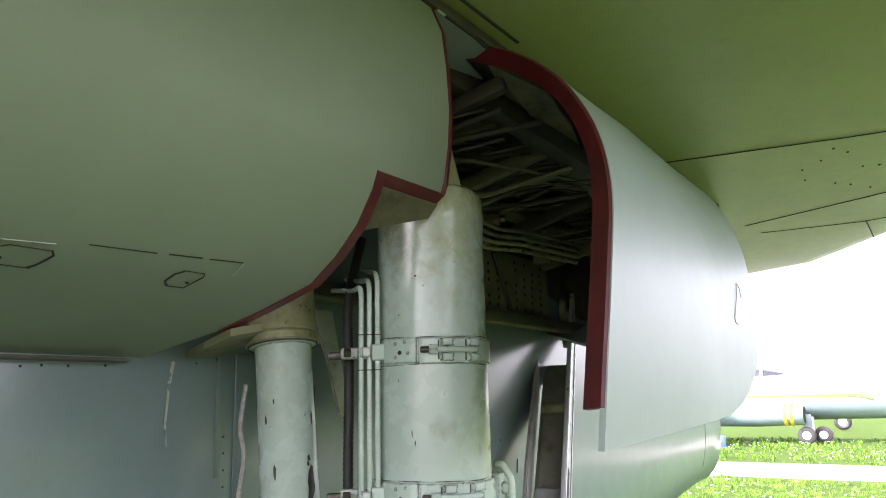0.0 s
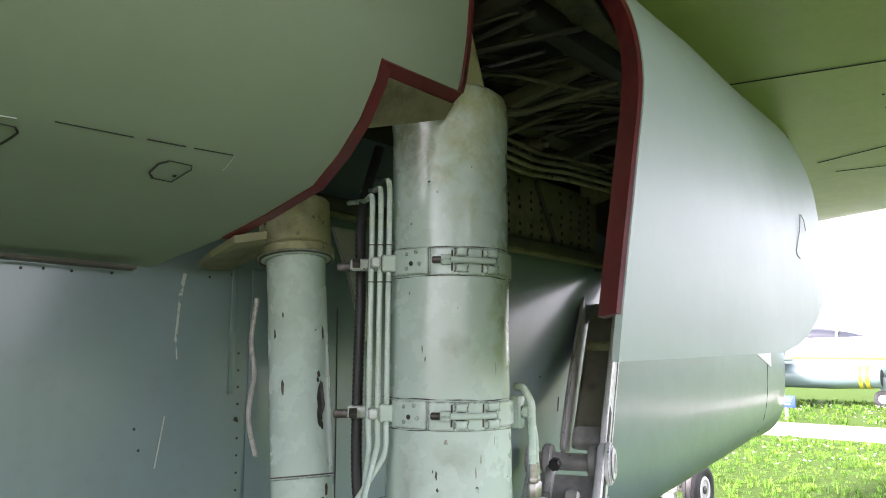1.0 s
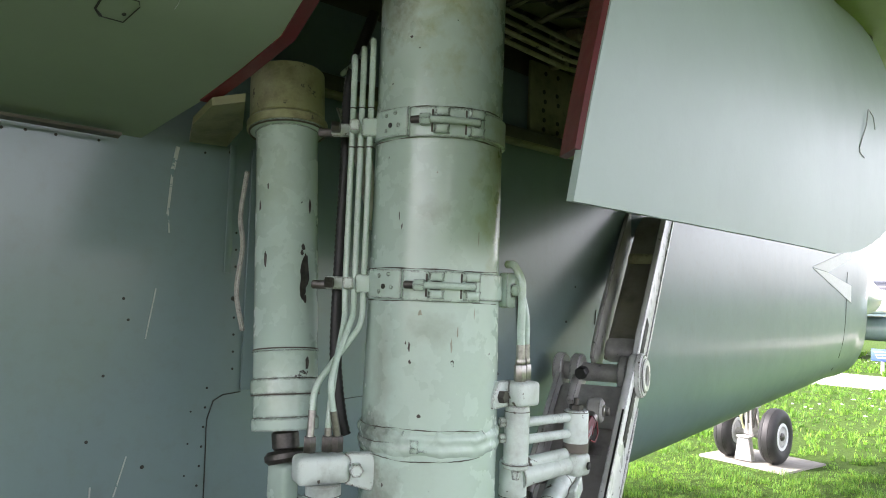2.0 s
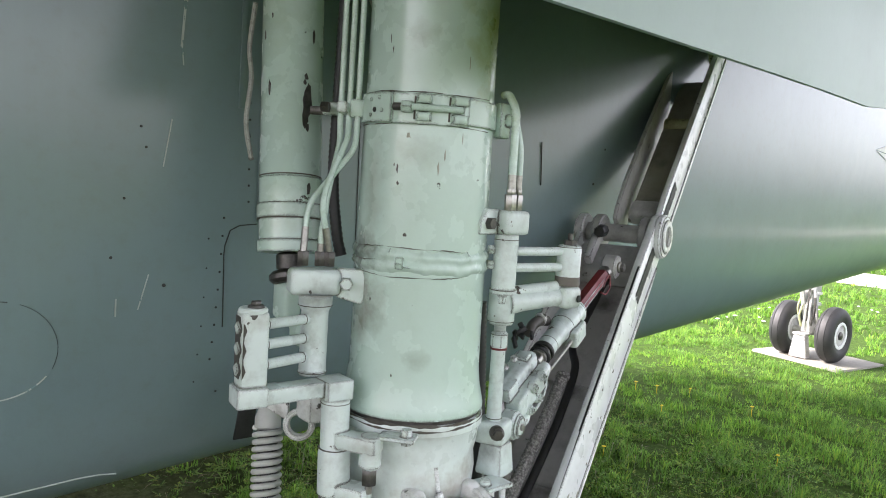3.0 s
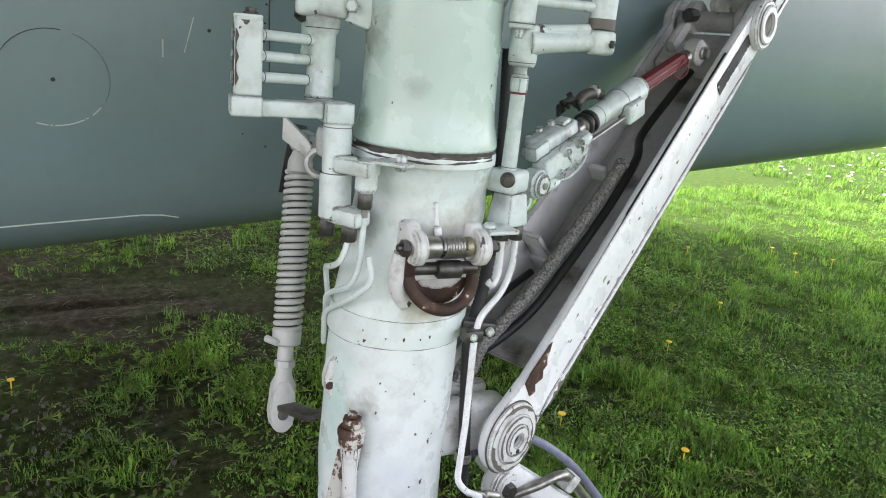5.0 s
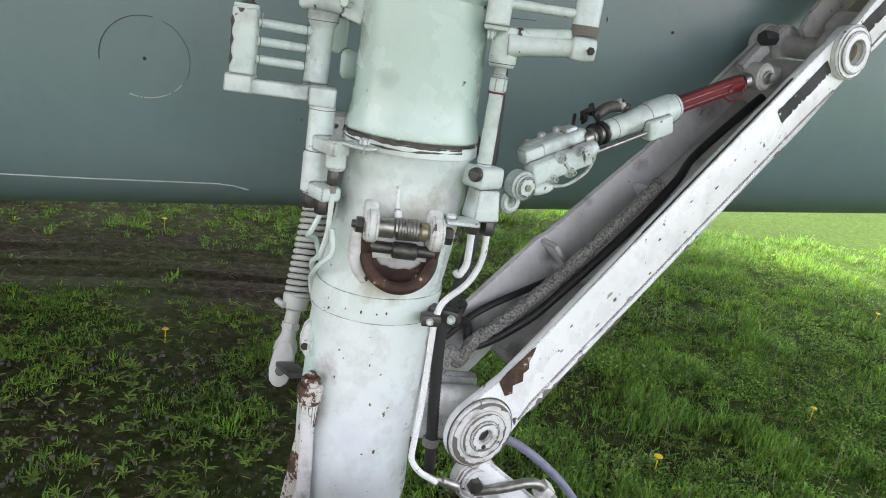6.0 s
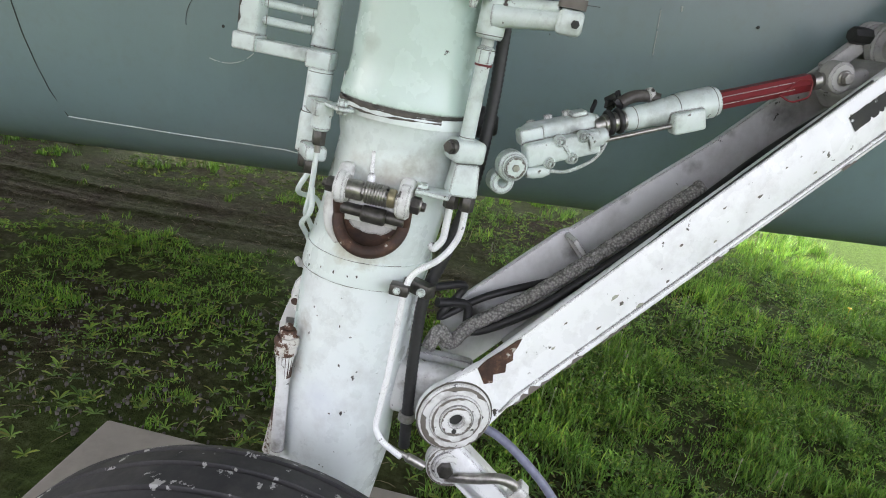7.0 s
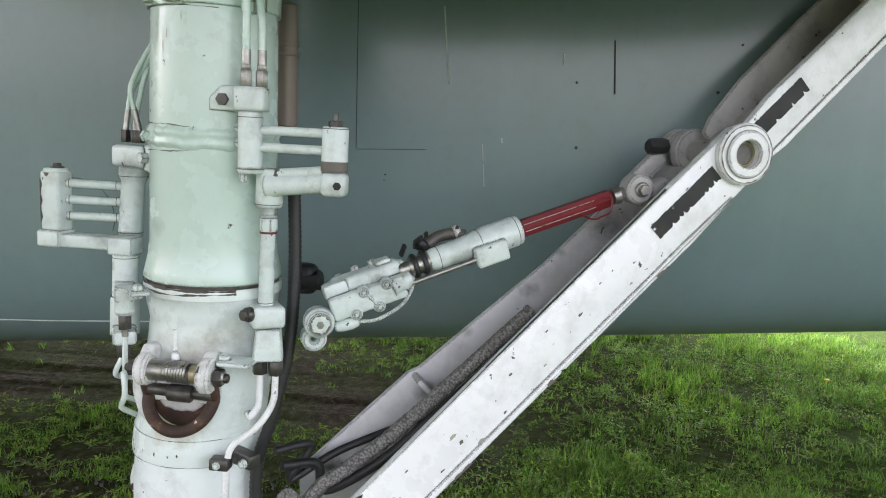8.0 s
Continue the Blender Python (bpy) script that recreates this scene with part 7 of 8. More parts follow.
part("lower_pin", merge(rod((-0.418, 1.21, 1.203), (-0.418, 1.308, 1.20), 0.009, 16), rod((-0.412, 1.243, 1.202), (-0.412, 1.280, 1.201), 0.013, 12)), DARKSTEEL, tie)
arc = [(-0.425 + 0.024 * math.sin(math.pi * i / 20), 1.257 - 0.050 * math.cos(math.pi * i / 20), 1.192 - 0.046 * math.sin(math.pi * i / 20)) for i in range(21)]
arc = [(-0.413, 1.206, 1.232), (-0.418, 1.206, 1.21)] + arc + [(-0.418, 1.308, 1.21), (-0.413, 1.308, 1.230)]
shackle = part("shackle_ring", tube(smooth_line(arc, 3), 0.0092, 14), RUST, tie, "rusty brown shackle ring")
part("rust_pad", prism([(0.047 * math.cos(a), 0.043 * math.sin(a)) for a in [math.pi + math.pi * i / 16 for i in range(17)]], (1, 0, 0), 0.006, (-0.433, 1.257, 1.186), (0, 1, 0), UP, 0.002), RUST, tie)
part("peeling_plate", prism([(-0.036, 0.006), (-0.033, -0.006), (-0.026, -0.013), (-0.018, -0.014), (-0.010, -0.017), (0.0, -0.018), (0.010, -0.016), (0.018, -0.017), (0.026, -0.012), (0.033, -0.006), (0.036, 0.006)], (1, 0, 0), 0.002, (-0.4275, 1.257, 1.186), (0, 1, 0), UP, 0.0), CHANNEL, tie, "peeling grey-white paint over rust")
part("shackle_cheek", tube(smooth_line([(-0.425, 1.195, 1.225), (-0.428, 1.192, 1.195), (-0.432, 1.198, 1.165), (-0.436, 1.212, 1.146)], 5), 0.011, 12), WORN_WHITE, tie)
part("lug_boss", ring((-0.408, 1.200, 1.236), (0, 1, 0), 0.010, 0.024, 0.018, 30, 0.004), WORN_WHITE, tie, "round white lug boss")
part("lug_boss", ring((-0.408, 1.294, 1.233), (0, 1, 0), 0.010, 0.026, 0.020, 30, 0.004), WORN_WHITE, tie, "round white lug boss")
part("cotter_stem", merge(rod((-0.428, 1.246, 1.255), (-0.434, 1.243, 1.292), 0.0035, 10), rod((-0.424, 1.248, 1.245), (-0.428, 1.246, 1.258), 0.006, 10)), LEG_WHITE, tie)

# ---- spring strut hanging behind the leg
S0, S1 = V((-0.765, 1.150, 1.305)), V((-0.648, 1.098, 0.880))
SD, SA, SB = frame_of(S1 - S0)
spring = part("spring_strut_rod", turned(S0, S1, [(0, 0.012), (0.05, 0.021), (0.09, 0.021), (0.1, 0.0125), (0.68, 0.0125), (0.69, 0.0245), (0.74, 0.0235), (0.75, 0.0135), (0.87, 0.0135), (0.88, 0.0165), (0.91, 0.0165), (0.92, 0.013), (0.95, 0.012)], 24), SPRING, gear, "pale grey spring strut with clevis ends")
turns, n_coil = 23, 23 * 16
coil = []
for i in range(n_coil + 1):
    a = 2 * math.pi * turns * i / n_coil
    f = 0.09 + 0.60 * i / n_coil
    coil.append(S0.lerp(S1, f) + (SA * math.cos(a) + SB * math.sin(a)) * 0.0205)
# added black sleeve: gives the gaps between the coils their shade
part("coil_gap_shade", rod(S0.lerp(S1, 0.1), S0.lerp(S1, 0.685), 0.0165, 18), HOSE, spring)
part("coil_spring", tube(coil, 0.0047, 8), SPRING, spring, "grey coil spring")
fork = [(-0.018, 0.035), (-0.020, 0.0), (-0.016, -0.02), (-0.006, -0.03), (0.006, -0.03), (0.016, -0.02), (0.020, 0.0), (0.018, 0.035), (0.008, 0.055), (-0.008, 0.055)]
FA = V((0.98, -0.10, 0.0))
FA = (FA - SD * FA.dot(SD)).normalized()
FB = FA.cross(SD).normalized()
fork = [(x * 1.05, y) for x, y in fork]
for side in (-0.020, 0.008):
    part("clevis_plate", prism(fork, FA, 0.012, S1 + FA * side, FB, -SD, 0.004), SPRING, spring)
part("clevis_neck", turned(S1 - SD * 0.075, S1 - SD * 0.035, [(0, 0.013), (0.3, 0.014), (0.7, 0.021), (1, 0.022)], 20), SPRING, spring)
part("clevis_pin", rod(S1 - FA * 0.023, S1 + FA * 0.0225, 0.0090, 16), DARKSTEEL, spring)
part("lock_nut", hexnut(S1 - SD * 0.088, S1 - SD * 0.076, 0.0175), SPRING, spring)
part("end_stud", rod(S0.lerp(S1, 0.715) + V((0.02, -0.02, 0)), S0.lerp(S1, 0.715) + V((-0.004, -0.034, 0)), 0.006, 12), SPRING, spring)
part("strut_link", block((-0.60, 1.115, 0.905), (0.09, 0.03, 0.012), (V((0.85, 0.3, 0.2)).normalized(), V((-0.33, 0.94, 0)).normalized(), UP), 0.003), DARKSTEEL, gear)
part("top_clevis", merge(rod(S0 + V((0, -0.018, 0.012)), S0 + V((0, 0.02, 0.012)), 0.014, 18), block(S0 + V((0.02, 0.006, 0.02)), (0.06, 0.022, 0.024), bevel=0.006)), LEG_WHITE, spring)
part("bellcrank", merge(ring((-0.655, 1.150, 1.302), (0.75, -0.6, 0.1), 0.0150, 0.0245, 0.012, 28, 0.003), prism([(0, -0.020), (0.075, -0.014), (0.075, 0.014), (0, 0.022)], (0.75, -0.6, 0.1), 0.010, (-0.735, 1.112, 1.345), (0.72, 0.45, -0.42), UP, 0.003), block((-0.625, 1.17, 1.34), (0.05, 0.07, 0.05), bevel=0.012)), WORN_WHITE, gear, "bored bell crank behind the leg")

# ---------------------------------------------------------------- nose landing gear
NX, NY = -3.46, 9.02
nose = thing("nose_landing_gear", (NX, NY, 0), "grey twin-wheel nose landing gear on a pad", "landing gear")
part("nose_strut", turned((NX, NY + 0.02, 2.1), (NX, NY, 0.30), [(0, 0.10), (0.45, 0.10), (0.47, 0.075), (0.75, 0.07), (0.77, 0.055), (1, 0.055)], 24), CHANNEL, nose, "grey-white strut with grimy bands")
part("nose_axle", rod((NX - 0.24, NY, 0.315), (NX + 0.24, NY, 0.315), 0.04, 18), CHANNEL, nose)
part("drag_link", block((NX - 0.05, NY - 0.16, 0.75), (0.05, 0.05, 0.7), (V((1, 0, 0)), V((0, 0.9, 0.43)), V((0, -0.43, 0.9))), 0.01), CHANNEL, nose)
part("drag_link", block((NX + 0.08, NY - 0.10, 0.65), (0.03, 0.03, 0.5), (V((1, 0, 0)), V((0, 0.95, 0.3)), V((0, -0.3, 0.95))), 0.008), CHANNEL, nose)
part("scissor_link", prism([(-0.05, 0.30), (0.05, 0.30), (0.03, 0.55), (0.05, 0.78), (-0.05, 0.78), (-0.03, 0.55)], (0, -1, 0), 0.03, (NX, NY - 0.09, 0.02), (1, 0, 0), UP, 0.006), CHANNEL, nose)
for z in (0.62, 0.74, 0.88):
    part("strut_band", ring((NX, NY, z), (0, 0, 1), 0.05, 0.085, 0.03, 20), WORN_WHITE, nose)
stand = part("jack_stand", prism([(-0.10, 0.0), (0.10, 0.0), (0.06, 0.26), (-0.06, 0.26)], (0, -1, 0), 0.10, (NX - 0.03, NY - 0.09, 0.03), (1, 0, 0), UP, 0.008), CHANNEL, nose, "grey tapered steel stand")
part("stand_cap", block((NX - 0.03, NY - 0.14, 0.295), (0.15, 0.13, 0.02), bevel=0.004), CHANNEL, stand)
for sx in (-1, 1):
    xc = NX + sx * 0.255
    hub = part("nose_wheel", turned((xc - 0.07, NY, 0.325), (xc + 0.07, NY, 0.325), [(0, 0.03), (0.02, 0.12), (0.1, 0.14), (0.5, 0.12), (0.9, 0.14), (0.98, 0.12), (1, 0.03)], 32), CHANNEL, nose, "grey wheel hub with a white rim")
    for f0 in (-0.082, 0.068):
        part("wheel_rim", ring((xc + f0, NY, 0.325), (1, 0, 0), 0.118, 0.152, 0.014, 36), WHITE, hub, "white painted rim")
    part("tyre", turned((xc - 0.095, NY, 0.325), (xc + 0.095, NY, 0.325), [(0.1, 0.150), (0.02, 0.19), (0.0, 0.235), (0.06, 0.272), (0.18, 0.296), (0.30, 0.305), (0.32, 0.300), (0.35, 0.306), (0.5, 0.309), (0.65, 0.306), (0.68, 0.300), (0.70, 0.305), (0.82, 0.296), (0.94, 0.272), (1.0, 0.235), (0.98, 0.19), (0.9, 0.150)], 48, cap=False), TYRE, hub, "black nose tyre")
    part("wheel_cap", turned((xc + sx * 0.055, NY, 0.325), (xc + sx * 0.09, NY, 0.325), [(0, 0.05), (0.7, 0.045), (1, 0.03)], 20), DARKSTEEL, hub)
for dx, dy, z0, z1, r in ((0.07, -0.12, 0.40, 0.78, 0.012), (-0.08, -0.11, 0.42, 0.72, 0.010), (0.02, -0.15, 0.45, 0.85, 0.009), (-0.04, -0.16, 0.38, 0.62, 0.013)):
    part("nose_pipe", tube(smooth_line([(NX + dx, NY + dy, z1), (NX + dx * 1.3, NY + dy - 0.02, (z0 + z1) / 2), (NX + dx * 0.8, NY + dy, z0)], 5), r, 8), DARKSTEEL if dx > 0 else LEG_OLD, nose)

# ---- dirt-filled joints round fittings
def joint(parent, at, axis, r, w=0.0010):
    d = V(axis).normalized()
    part("dirt_line", ring(V(at) - d * w / 2, d, r - 0.002, r + 0.0005, w, 24, 0.0003), CRACK, parent)


for at, r in (((-0.5595, 1.1137, 1.5045), 0.0232), ((-0.5535, 1.1103, 1.413), 0.0196), ((-0.511, 1.125, 1.3795), 0.0198), ((-0.508, 1.125, 1.318), 0.0215), ((-0.505, 1.125, 1.256), 0.0222)):
    joint(swivel, at, UP, r)
for z in (1.488, 1.462, 1.436):
    joint(swivel, V((-0.521, 1.02, z + 0.002)).lerp(V((-0.553, 1.105, z - 0.001)), 0.07), (-0.032, 0.085, 0), 0.0069)
    joint(swivel, V((-0.521, 1.02, z + 0.002)).lerp(V((-0.553, 1.105, z - 0.001)), 0.83), (-0.032, 0.085, 0), 0.0069)
for at, r in (((-0.440, 1.352, 1.607), 0.0176), ((-0.441, 1.352, 1.5345), 0.0190), ((-0.463, 1.373, 1.4835), 0.0200), ((-0.463, 1.373, 1.463), 0.0127), ((-0.461, 1.371, 1.336), 0.0118), ((-0.431, 1.477, 1.597), 0.0186)):
    joint(fwd, at, UP, r)
for f, r in ((0.1685, 0.0600), (0.789, 0.0478), (0.8685, 0.0490), (0.9075, 0.0495), (0.968, 0.0472)):
    joint(act, A0.lerp(A1, f), A1 - A0, r, 0.0022)
for f, r in ((0.365, 0.0187), (0.435, 0.0192), (0.49, 0.0240), (0.60, 0.0255)):
    joint(jack, jp(f), JD, r)
for x, y in P_AFT:
    for z in (2.02, 1.965, 1.80, 1.752):
        joint(gear, (x, y, z), UP, 0.0048, 0.0016)

# ---------------------------------------------------------------- far things
far = thing("jet_aircraft", (-5.0, 31.6, 0), "distant grey jet with yellow stripes parked on grass", "aircraft")


def far_body(rows, n=28):
    out = [[(x, y + ry * math.cos(2 * math.pi * i / n), z + rz * math.sin(2 * math.pi * i / n)) for i in range(n)] for x, y, z, ry, rz in rows]
    return [p for r in out for p in r], grid_faces(len(out), n, True) + [tuple(range(n)), tuple(range((len(out) - 1) * n, len(out) * n))[::-1]]


FY = 32.6
part("fuselage", far_body([(-16, FY, 1.9, 0.4, 0.4), (-13, FY, 1.8, 0.75, 0.75), (-9, FY, 1.75, 0.9, 0.85), (-5, FY, 1.7, 0.9, 0.85), (-2, FY, 1.65, 0.8, 0.75), (1, FY, 1.6, 0.6, 0.55), (3, FY, 1.55, 0.35, 0.33), (4.2, FY, 1.5, 0.05, 0.05)]), GREY, far, "pale grey fuselage")
part("upper_skin", far_body([(-13, FY, 2.08, 0.7, 0.55), (-9, FY, 2.08, 0.83, 0.58), (-5, FY, 2.04, 0.83, 0.58), (-2, FY, 1.95, 0.72, 0.5), (1, FY, 1.85, 0.45, 0.3)]), WHITE, far, "white upper fuselage")
part("canopy", far_body([(-11.0, FY, 2.55, 0.3, 0.2), (-10.0, FY, 2.60, 0.42, 0.34), (-7.2, FY, 2.60, 0.42, 0.34), (-6.3, FY, 2.55, 0.36, 0.26), (-5.3, FY, 2.48, 0.1, 0.05)]), GLASS, far, "dark canopy")
for x in (-9.2, -7.8, -6.6):
    part("canopy_frame", far_body([(x - 0.04, FY, 2.60, 0.44, 0.355), (x + 0.04, FY, 2.60, 0.44, 0.355)]), WHITE, far)
part("engine_pod", far_body([(-15, FY - 1.4, 1.12, 0.40, 0.40), (-11, FY - 1.4, 1.12, 0.50, 0.46), (-6.6, FY - 1.4, 1.10, 0.50, 0.46), (-5.1, FY - 1.4, 1.08, 0.40, 0.37), (-5.0, FY - 1.4, 1.08, 0.36, 0.33)]), GREY, far, "grey engine pod")
part("inlet", far_body([(-5.02, FY - 1.4, 1.08, 0.32, 0.30), (-4.985, FY - 1.4, 1.08, 0.32, 0.30)]), LINE, far, "dark engine inlet")
for x in (-5.62, -5.40):
    part("pod_stripe", far_body([(x - 0.06, FY - 1.4, 1.09, 0.455, 0.425), (x + 0.06, FY - 1.4, 1.085, 0.44, 0.41)]), YELLOW, far, "yellow warning stripe")
part("side_stripe", block((-6.4, FY - 0.88, 1.78), (6.4, 0.06, 0.10), bevel=0.01), YELLOW, far, "yellow stripe")
part("stripe_point", prism([(0.0, -0.05), (0.5, -0.16), (0.5, -0.11), (0.1, 0.05), (0.0, 0.05)], (0, -1, 0), 0.05, (-3.2, FY - 0.86, 1.78), (1, 0, 0), (0, 0, 1), 0.004), YELLOW, far)
part("wing", block((-10.5, FY - 2.8, 1.75), (5.0, 3.2, 0.2), bevel=0.08, segments=3), GREY, far)
part("gear_leg", rod((-4.85, 31.5, 1.0), (-4.85, 31.5, 0.30), 0.10, 14), WORN_WHITE, far)
part("gear_door", block((-4.95, 31.3, 0.85), (0.30, 0.04, 0.5), bevel=0.01), GREY, far)
for x, y in ((-5.0, 31.25), (-4.50, 31.75)):
    w = part("wheel", turned((x, y - 0.11, 0.32), (x, y + 0.11, 0.32), [(0, 0.12), (0.05, 0.15), (0.95, 0.15), (1, 0.12)], 24), WHITE, far, "white wheel")
    part("tyre", turned((x, y - 0.1, 0.32), (x, y + 0.1, 0.32), [(0.1, 0.145), (0, 0.22), (0.2, 0.315), (0.8, 0.315), (1, 0.22), (0.9, 0.145)], 28, cap=False), TYRE, w, "black tyre")
w = part("wheel", turned((-5.2, 42.5, 0.42), (-5.2, 42.75, 0.42), [(0, 0.20), (1, 0.20)], 24), WHITE, far, "white wheel")
part("tyre", turned((-5.2, 42.5, 0.42), (-5.2, 42.75, 0.42), [(0.1, 0.21), (0, 0.30), (0.2, 0.41), (0.8, 0.41), (1, 0.30), (0.9, 0.21)], 28, cap=False), TYRE, w, "black tyre")
part("gear_leg", rod((-5.2, 42.6, 1.4), (-5.2, 42.6, 0.45), 0.09, 12), WORN_WHITE, far)

sign = thing("sign_post", (-6.3, 23.9, 0), "small blue information sign on a short post", "sign")
part("post", rod((-6.3, 23.9, -0.05), (-6.3, 23.9, 0.45), 0.05, 12), CHANNEL, sign)
part("board", block((-6.3, 23.84, 0.52), (0.55, 0.05, 0.34), bevel=0.01), BLUE, sign, "blue board")
for k in range(3):
    part("text_bar", block((-6.3, 23.81, 0.61 - 0.08 * k), (0.38 - 0.06 * k, 0.006, 0.025), bevel=0.001), WHITE, sign, "pale line of unreadable writing")

# ---------------------------------------------------------------- turf
rng = np.random.default_rng(7)


def lumps(x, y, k, seed):
    r = np.random.default_rng(seed)
    out = np.zeros_like(x)
    for _ in range(7):
        a, f, p = r.uniform(0, 6.28), r.uniform(0.6, 1.6) * k, r.uniform(0, 6.28)
        out += np.sin((x * np.cos(a) + y * np.sin(a)) * f + p)
    return out / 7


def cover(x, y):
    """Share of turf at a place: thin and patchy under the aircraft, a bare rut beside the nacelle, full farther forward."""
    full = np.clip((y - 1.8) / 1.1, 0, 1)
    patchy = np.clip(0.24 + 1.3 * lumps(x, y, 3.0, 1) + 1.9 * lumps(x, y, 11.0, 2), 0.03, 0.85)
    d = patchy * (1 - full) + full * np.clip(0.95 + 0.9 * lumps(x, y, 2.0, 3) + 2.2 * lumps(x, y, 9.0, 4), 0.14, 1)
    rut = np.exp(-((x + 3.60 + 0.08 * lumps(x, y, 4.0, 22)) / 0.52) ** 4) * np.clip((1.75 - y) / 0.7, 0, 1)
    d = d * (1 - 0.95 * np.clip(rut * 1.3, 0, 1))
    near = np.exp(-(((x + 1.9) / 0.75) ** 2 + ((y - 0.4) / 0.55) ** 2))
    d = d * (1 - 0.75 * near)
    pad = ((x > -1.38) & (x < 0.36) & (y > 0.315) & (y < 1.63)) | ((x > -4.02) & (x < -2.83) & (y > 8.64) & (y < 9.70))
    return np.where(pad, 0, d)


def blades(n, x0, x1, y0, y1, h0, h1, width, clump):
    """Many single blades, leaning and bent, gathered in clumps."""
    m = int(n / clump) + 1
    cx, cy = rng.uniform(x0, x1, m), rng.uniform(y0, y1, m)
    keep = rng.random(m) < cover(cx, cy)
    cx, cy = cx[keep], cy[keep]
    cs = rng.uniform(0.5, 1.4, len(cx)) * np.clip(0.85 + 0.7 * lumps(cx, cy, 1.5, 9) + 1.5 * lumps(cx, cy, 9.0, 12), 0.3, 1.9)
    cs *= 0.50 + 0.50 * np.clip((cy - 1.6) / 1.2, 0, 1) + 0.1 * (cx < -4.2) + 0.25 * (lumps(cx, cy, 5.0, 15) > 0.28)
    x = np.repeat(cx, clump) + rng.normal(0, 0.017, len(cx) * clump)
    y = np.repeat(cy, clump) + rng.normal(0, 0.017, len(cx) * clump)
    k = len(x)
    h = rng.uniform(h0, h1, k) * np.repeat(np.minimum(cs, 1.7), clump)
    a = rng.uniform(0, 2 * np.pi, k)
    lean = h * rng.uniform(0.1, 1.05, k)
    w = width * rng.uniform(0.6, 1.3, k)
    dx, dy = np.cos(a), np.sin(a)
    z = 0.012 * np.sin(x * 1.7 + 0.6) * np.cos(y * 1.3) - 0.016
    base = np.stack([x, y, z], 1)
    side = np.stack([-dy * w / 2, dx * w / 2, np.zeros(k)], 1)
    mid = base + np.stack([dx * lean * 0.35, dy * lean * 0.35, h * 0.6], 1)
    tip = base + np.stack([dx * lean, dy * lean, h], 1)
    verts = np.stack([base - side, base + side, mid + side * 0.8, mid - side * 0.8, tip], 1).reshape(-1, 3)
    idx = np.arange(k)[:, None] * 5
    return verts, idx + np.array([[0, 1, 2, 3]]), idx + np.array([[3, 2, 4]])


def build_turf():
    sets = [blades(340000, -3.2, 0.6, -0.8, 4.0, 0.022, 0.068, 0.0050, 14), blades(120000, -7.0, -3.2, -3.0, 4.5, 0.03, 0.085, 0.006, 16),
            blades(200000, -6.0, 2.0, 4.0, 9.5, 0.025, 0.065, 0.0055, 10), blades(80000, -9.0, 2.0, 9.5, 18.9, 0.04, 0.085, 0.010, 12), blades(60000, 0.6, 6.0, -4.0, 8.0, 0.04, 0.10, 0.012, 14), blades(40000, -7.0, 0.6, -5.0, -0.8, 0.04, 0.10, 0.012, 14), blades(25000, -14.0, 3.0, 23.0, 34.0, 0.06, 0.12, 0.03, 10)]
    me = bpy.data.meshes.new("grass")
    verts = np.concatenate([s[0] for s in sets])
    loops, starts, at, pos = [], [], 0, 0
    for v, q, t in sets:
        both = np.concatenate([q, t], 1) + at
        loops.append(both.reshape(-1))
        st = np.arange(len(q))[:, None] * 7 + np.array([[0, 4]]) + pos
        starts.append(st.reshape(-1))
        at += len(v)
        pos += both.size
    loops, starts = np.concatenate(loops), np.concatenate(starts)
    me.vertices.add(len(verts))
    me.vertices.foreach_set("co", verts.astype(np.float32).ravel())
    me.loops.add(len(loops))
    me.loops.foreach_set("vertex_index", loops.astype(np.int32))
    me.polygons.add(len(starts))
    me.polygons.foreach_set("loop_start", starts.astype(np.int32))
    me.update(calc_edges=True)
    me.validate()
    me.materials.append(BLADE)
    tagged(new("grass", me), "uneven green lawn grass, thin under the aircraft", "grass", kind="stuff")


build_turf()


def build_clover():
    """Small broad leaves standing at all angles between the blades."""
    m = 9000
    cx, cy = rng.uniform(-5.2, 0.5, m), rng.uniform(1.3, 5.5, m)
    keep = (lumps(cx, cy, 4.0, 41) + 0.6 * lumps(cx, cy, 12.0, 42) > 0.02) & (rng.random(m) < cover(cx, cy) + 0.15)
    keep &= ~((cx > -1.42) & (cx < 0.4) & (cy > 0.25) & (cy < 1.68))
    cx, cy = cx[keep], cy[keep]
    per = 14
    x = np.repeat(cx, per) + rng.normal(0, 0.05, len(cx) * per)
    y = np.repeat(cy, per) + rng.normal(0, 0.05, len(cx) * per)
    k = len(x)
    z = rng.uniform(0.008, 0.06, k) * np.repeat(rng.uniform(0.6, 1.4, len(cx)), per)
    size = rng.uniform(0.004, 0.0125, k)
    a, tilt = rng.uniform(0, 2 * np.pi, k), rng.uniform(-0.9, 0.9, k)
    u = np.stack([np.cos(a) * np.cos(tilt), np.sin(a) * np.cos(tilt), np.sin(tilt)], 1) * size[:, None]
    w = np.stack([-np.sin(a), np.cos(a), rng.uniform(-0.5, 0.5, k)], 1) * size[:, None] * 0.6
    c = np.stack([x, y, z], 1)
    verts = np.stack([c - u, c - w * 0.9 + u * 0.2, c + u, c + w * 0.9 + u * 0.2], 1).reshape(-1, 3)
    me = bpy.data.meshes.new("clover")
    me.from_pydata(verts.tolist(), [], (np.arange(k)[:, None] * 4 + np.arange(4)[None]).tolist())
    me.materials.append(CLOVER)
    tagged(new("clover", me), "small broad clover leaves among the lawn grass", "clover", kind="stuff")


build_clover()


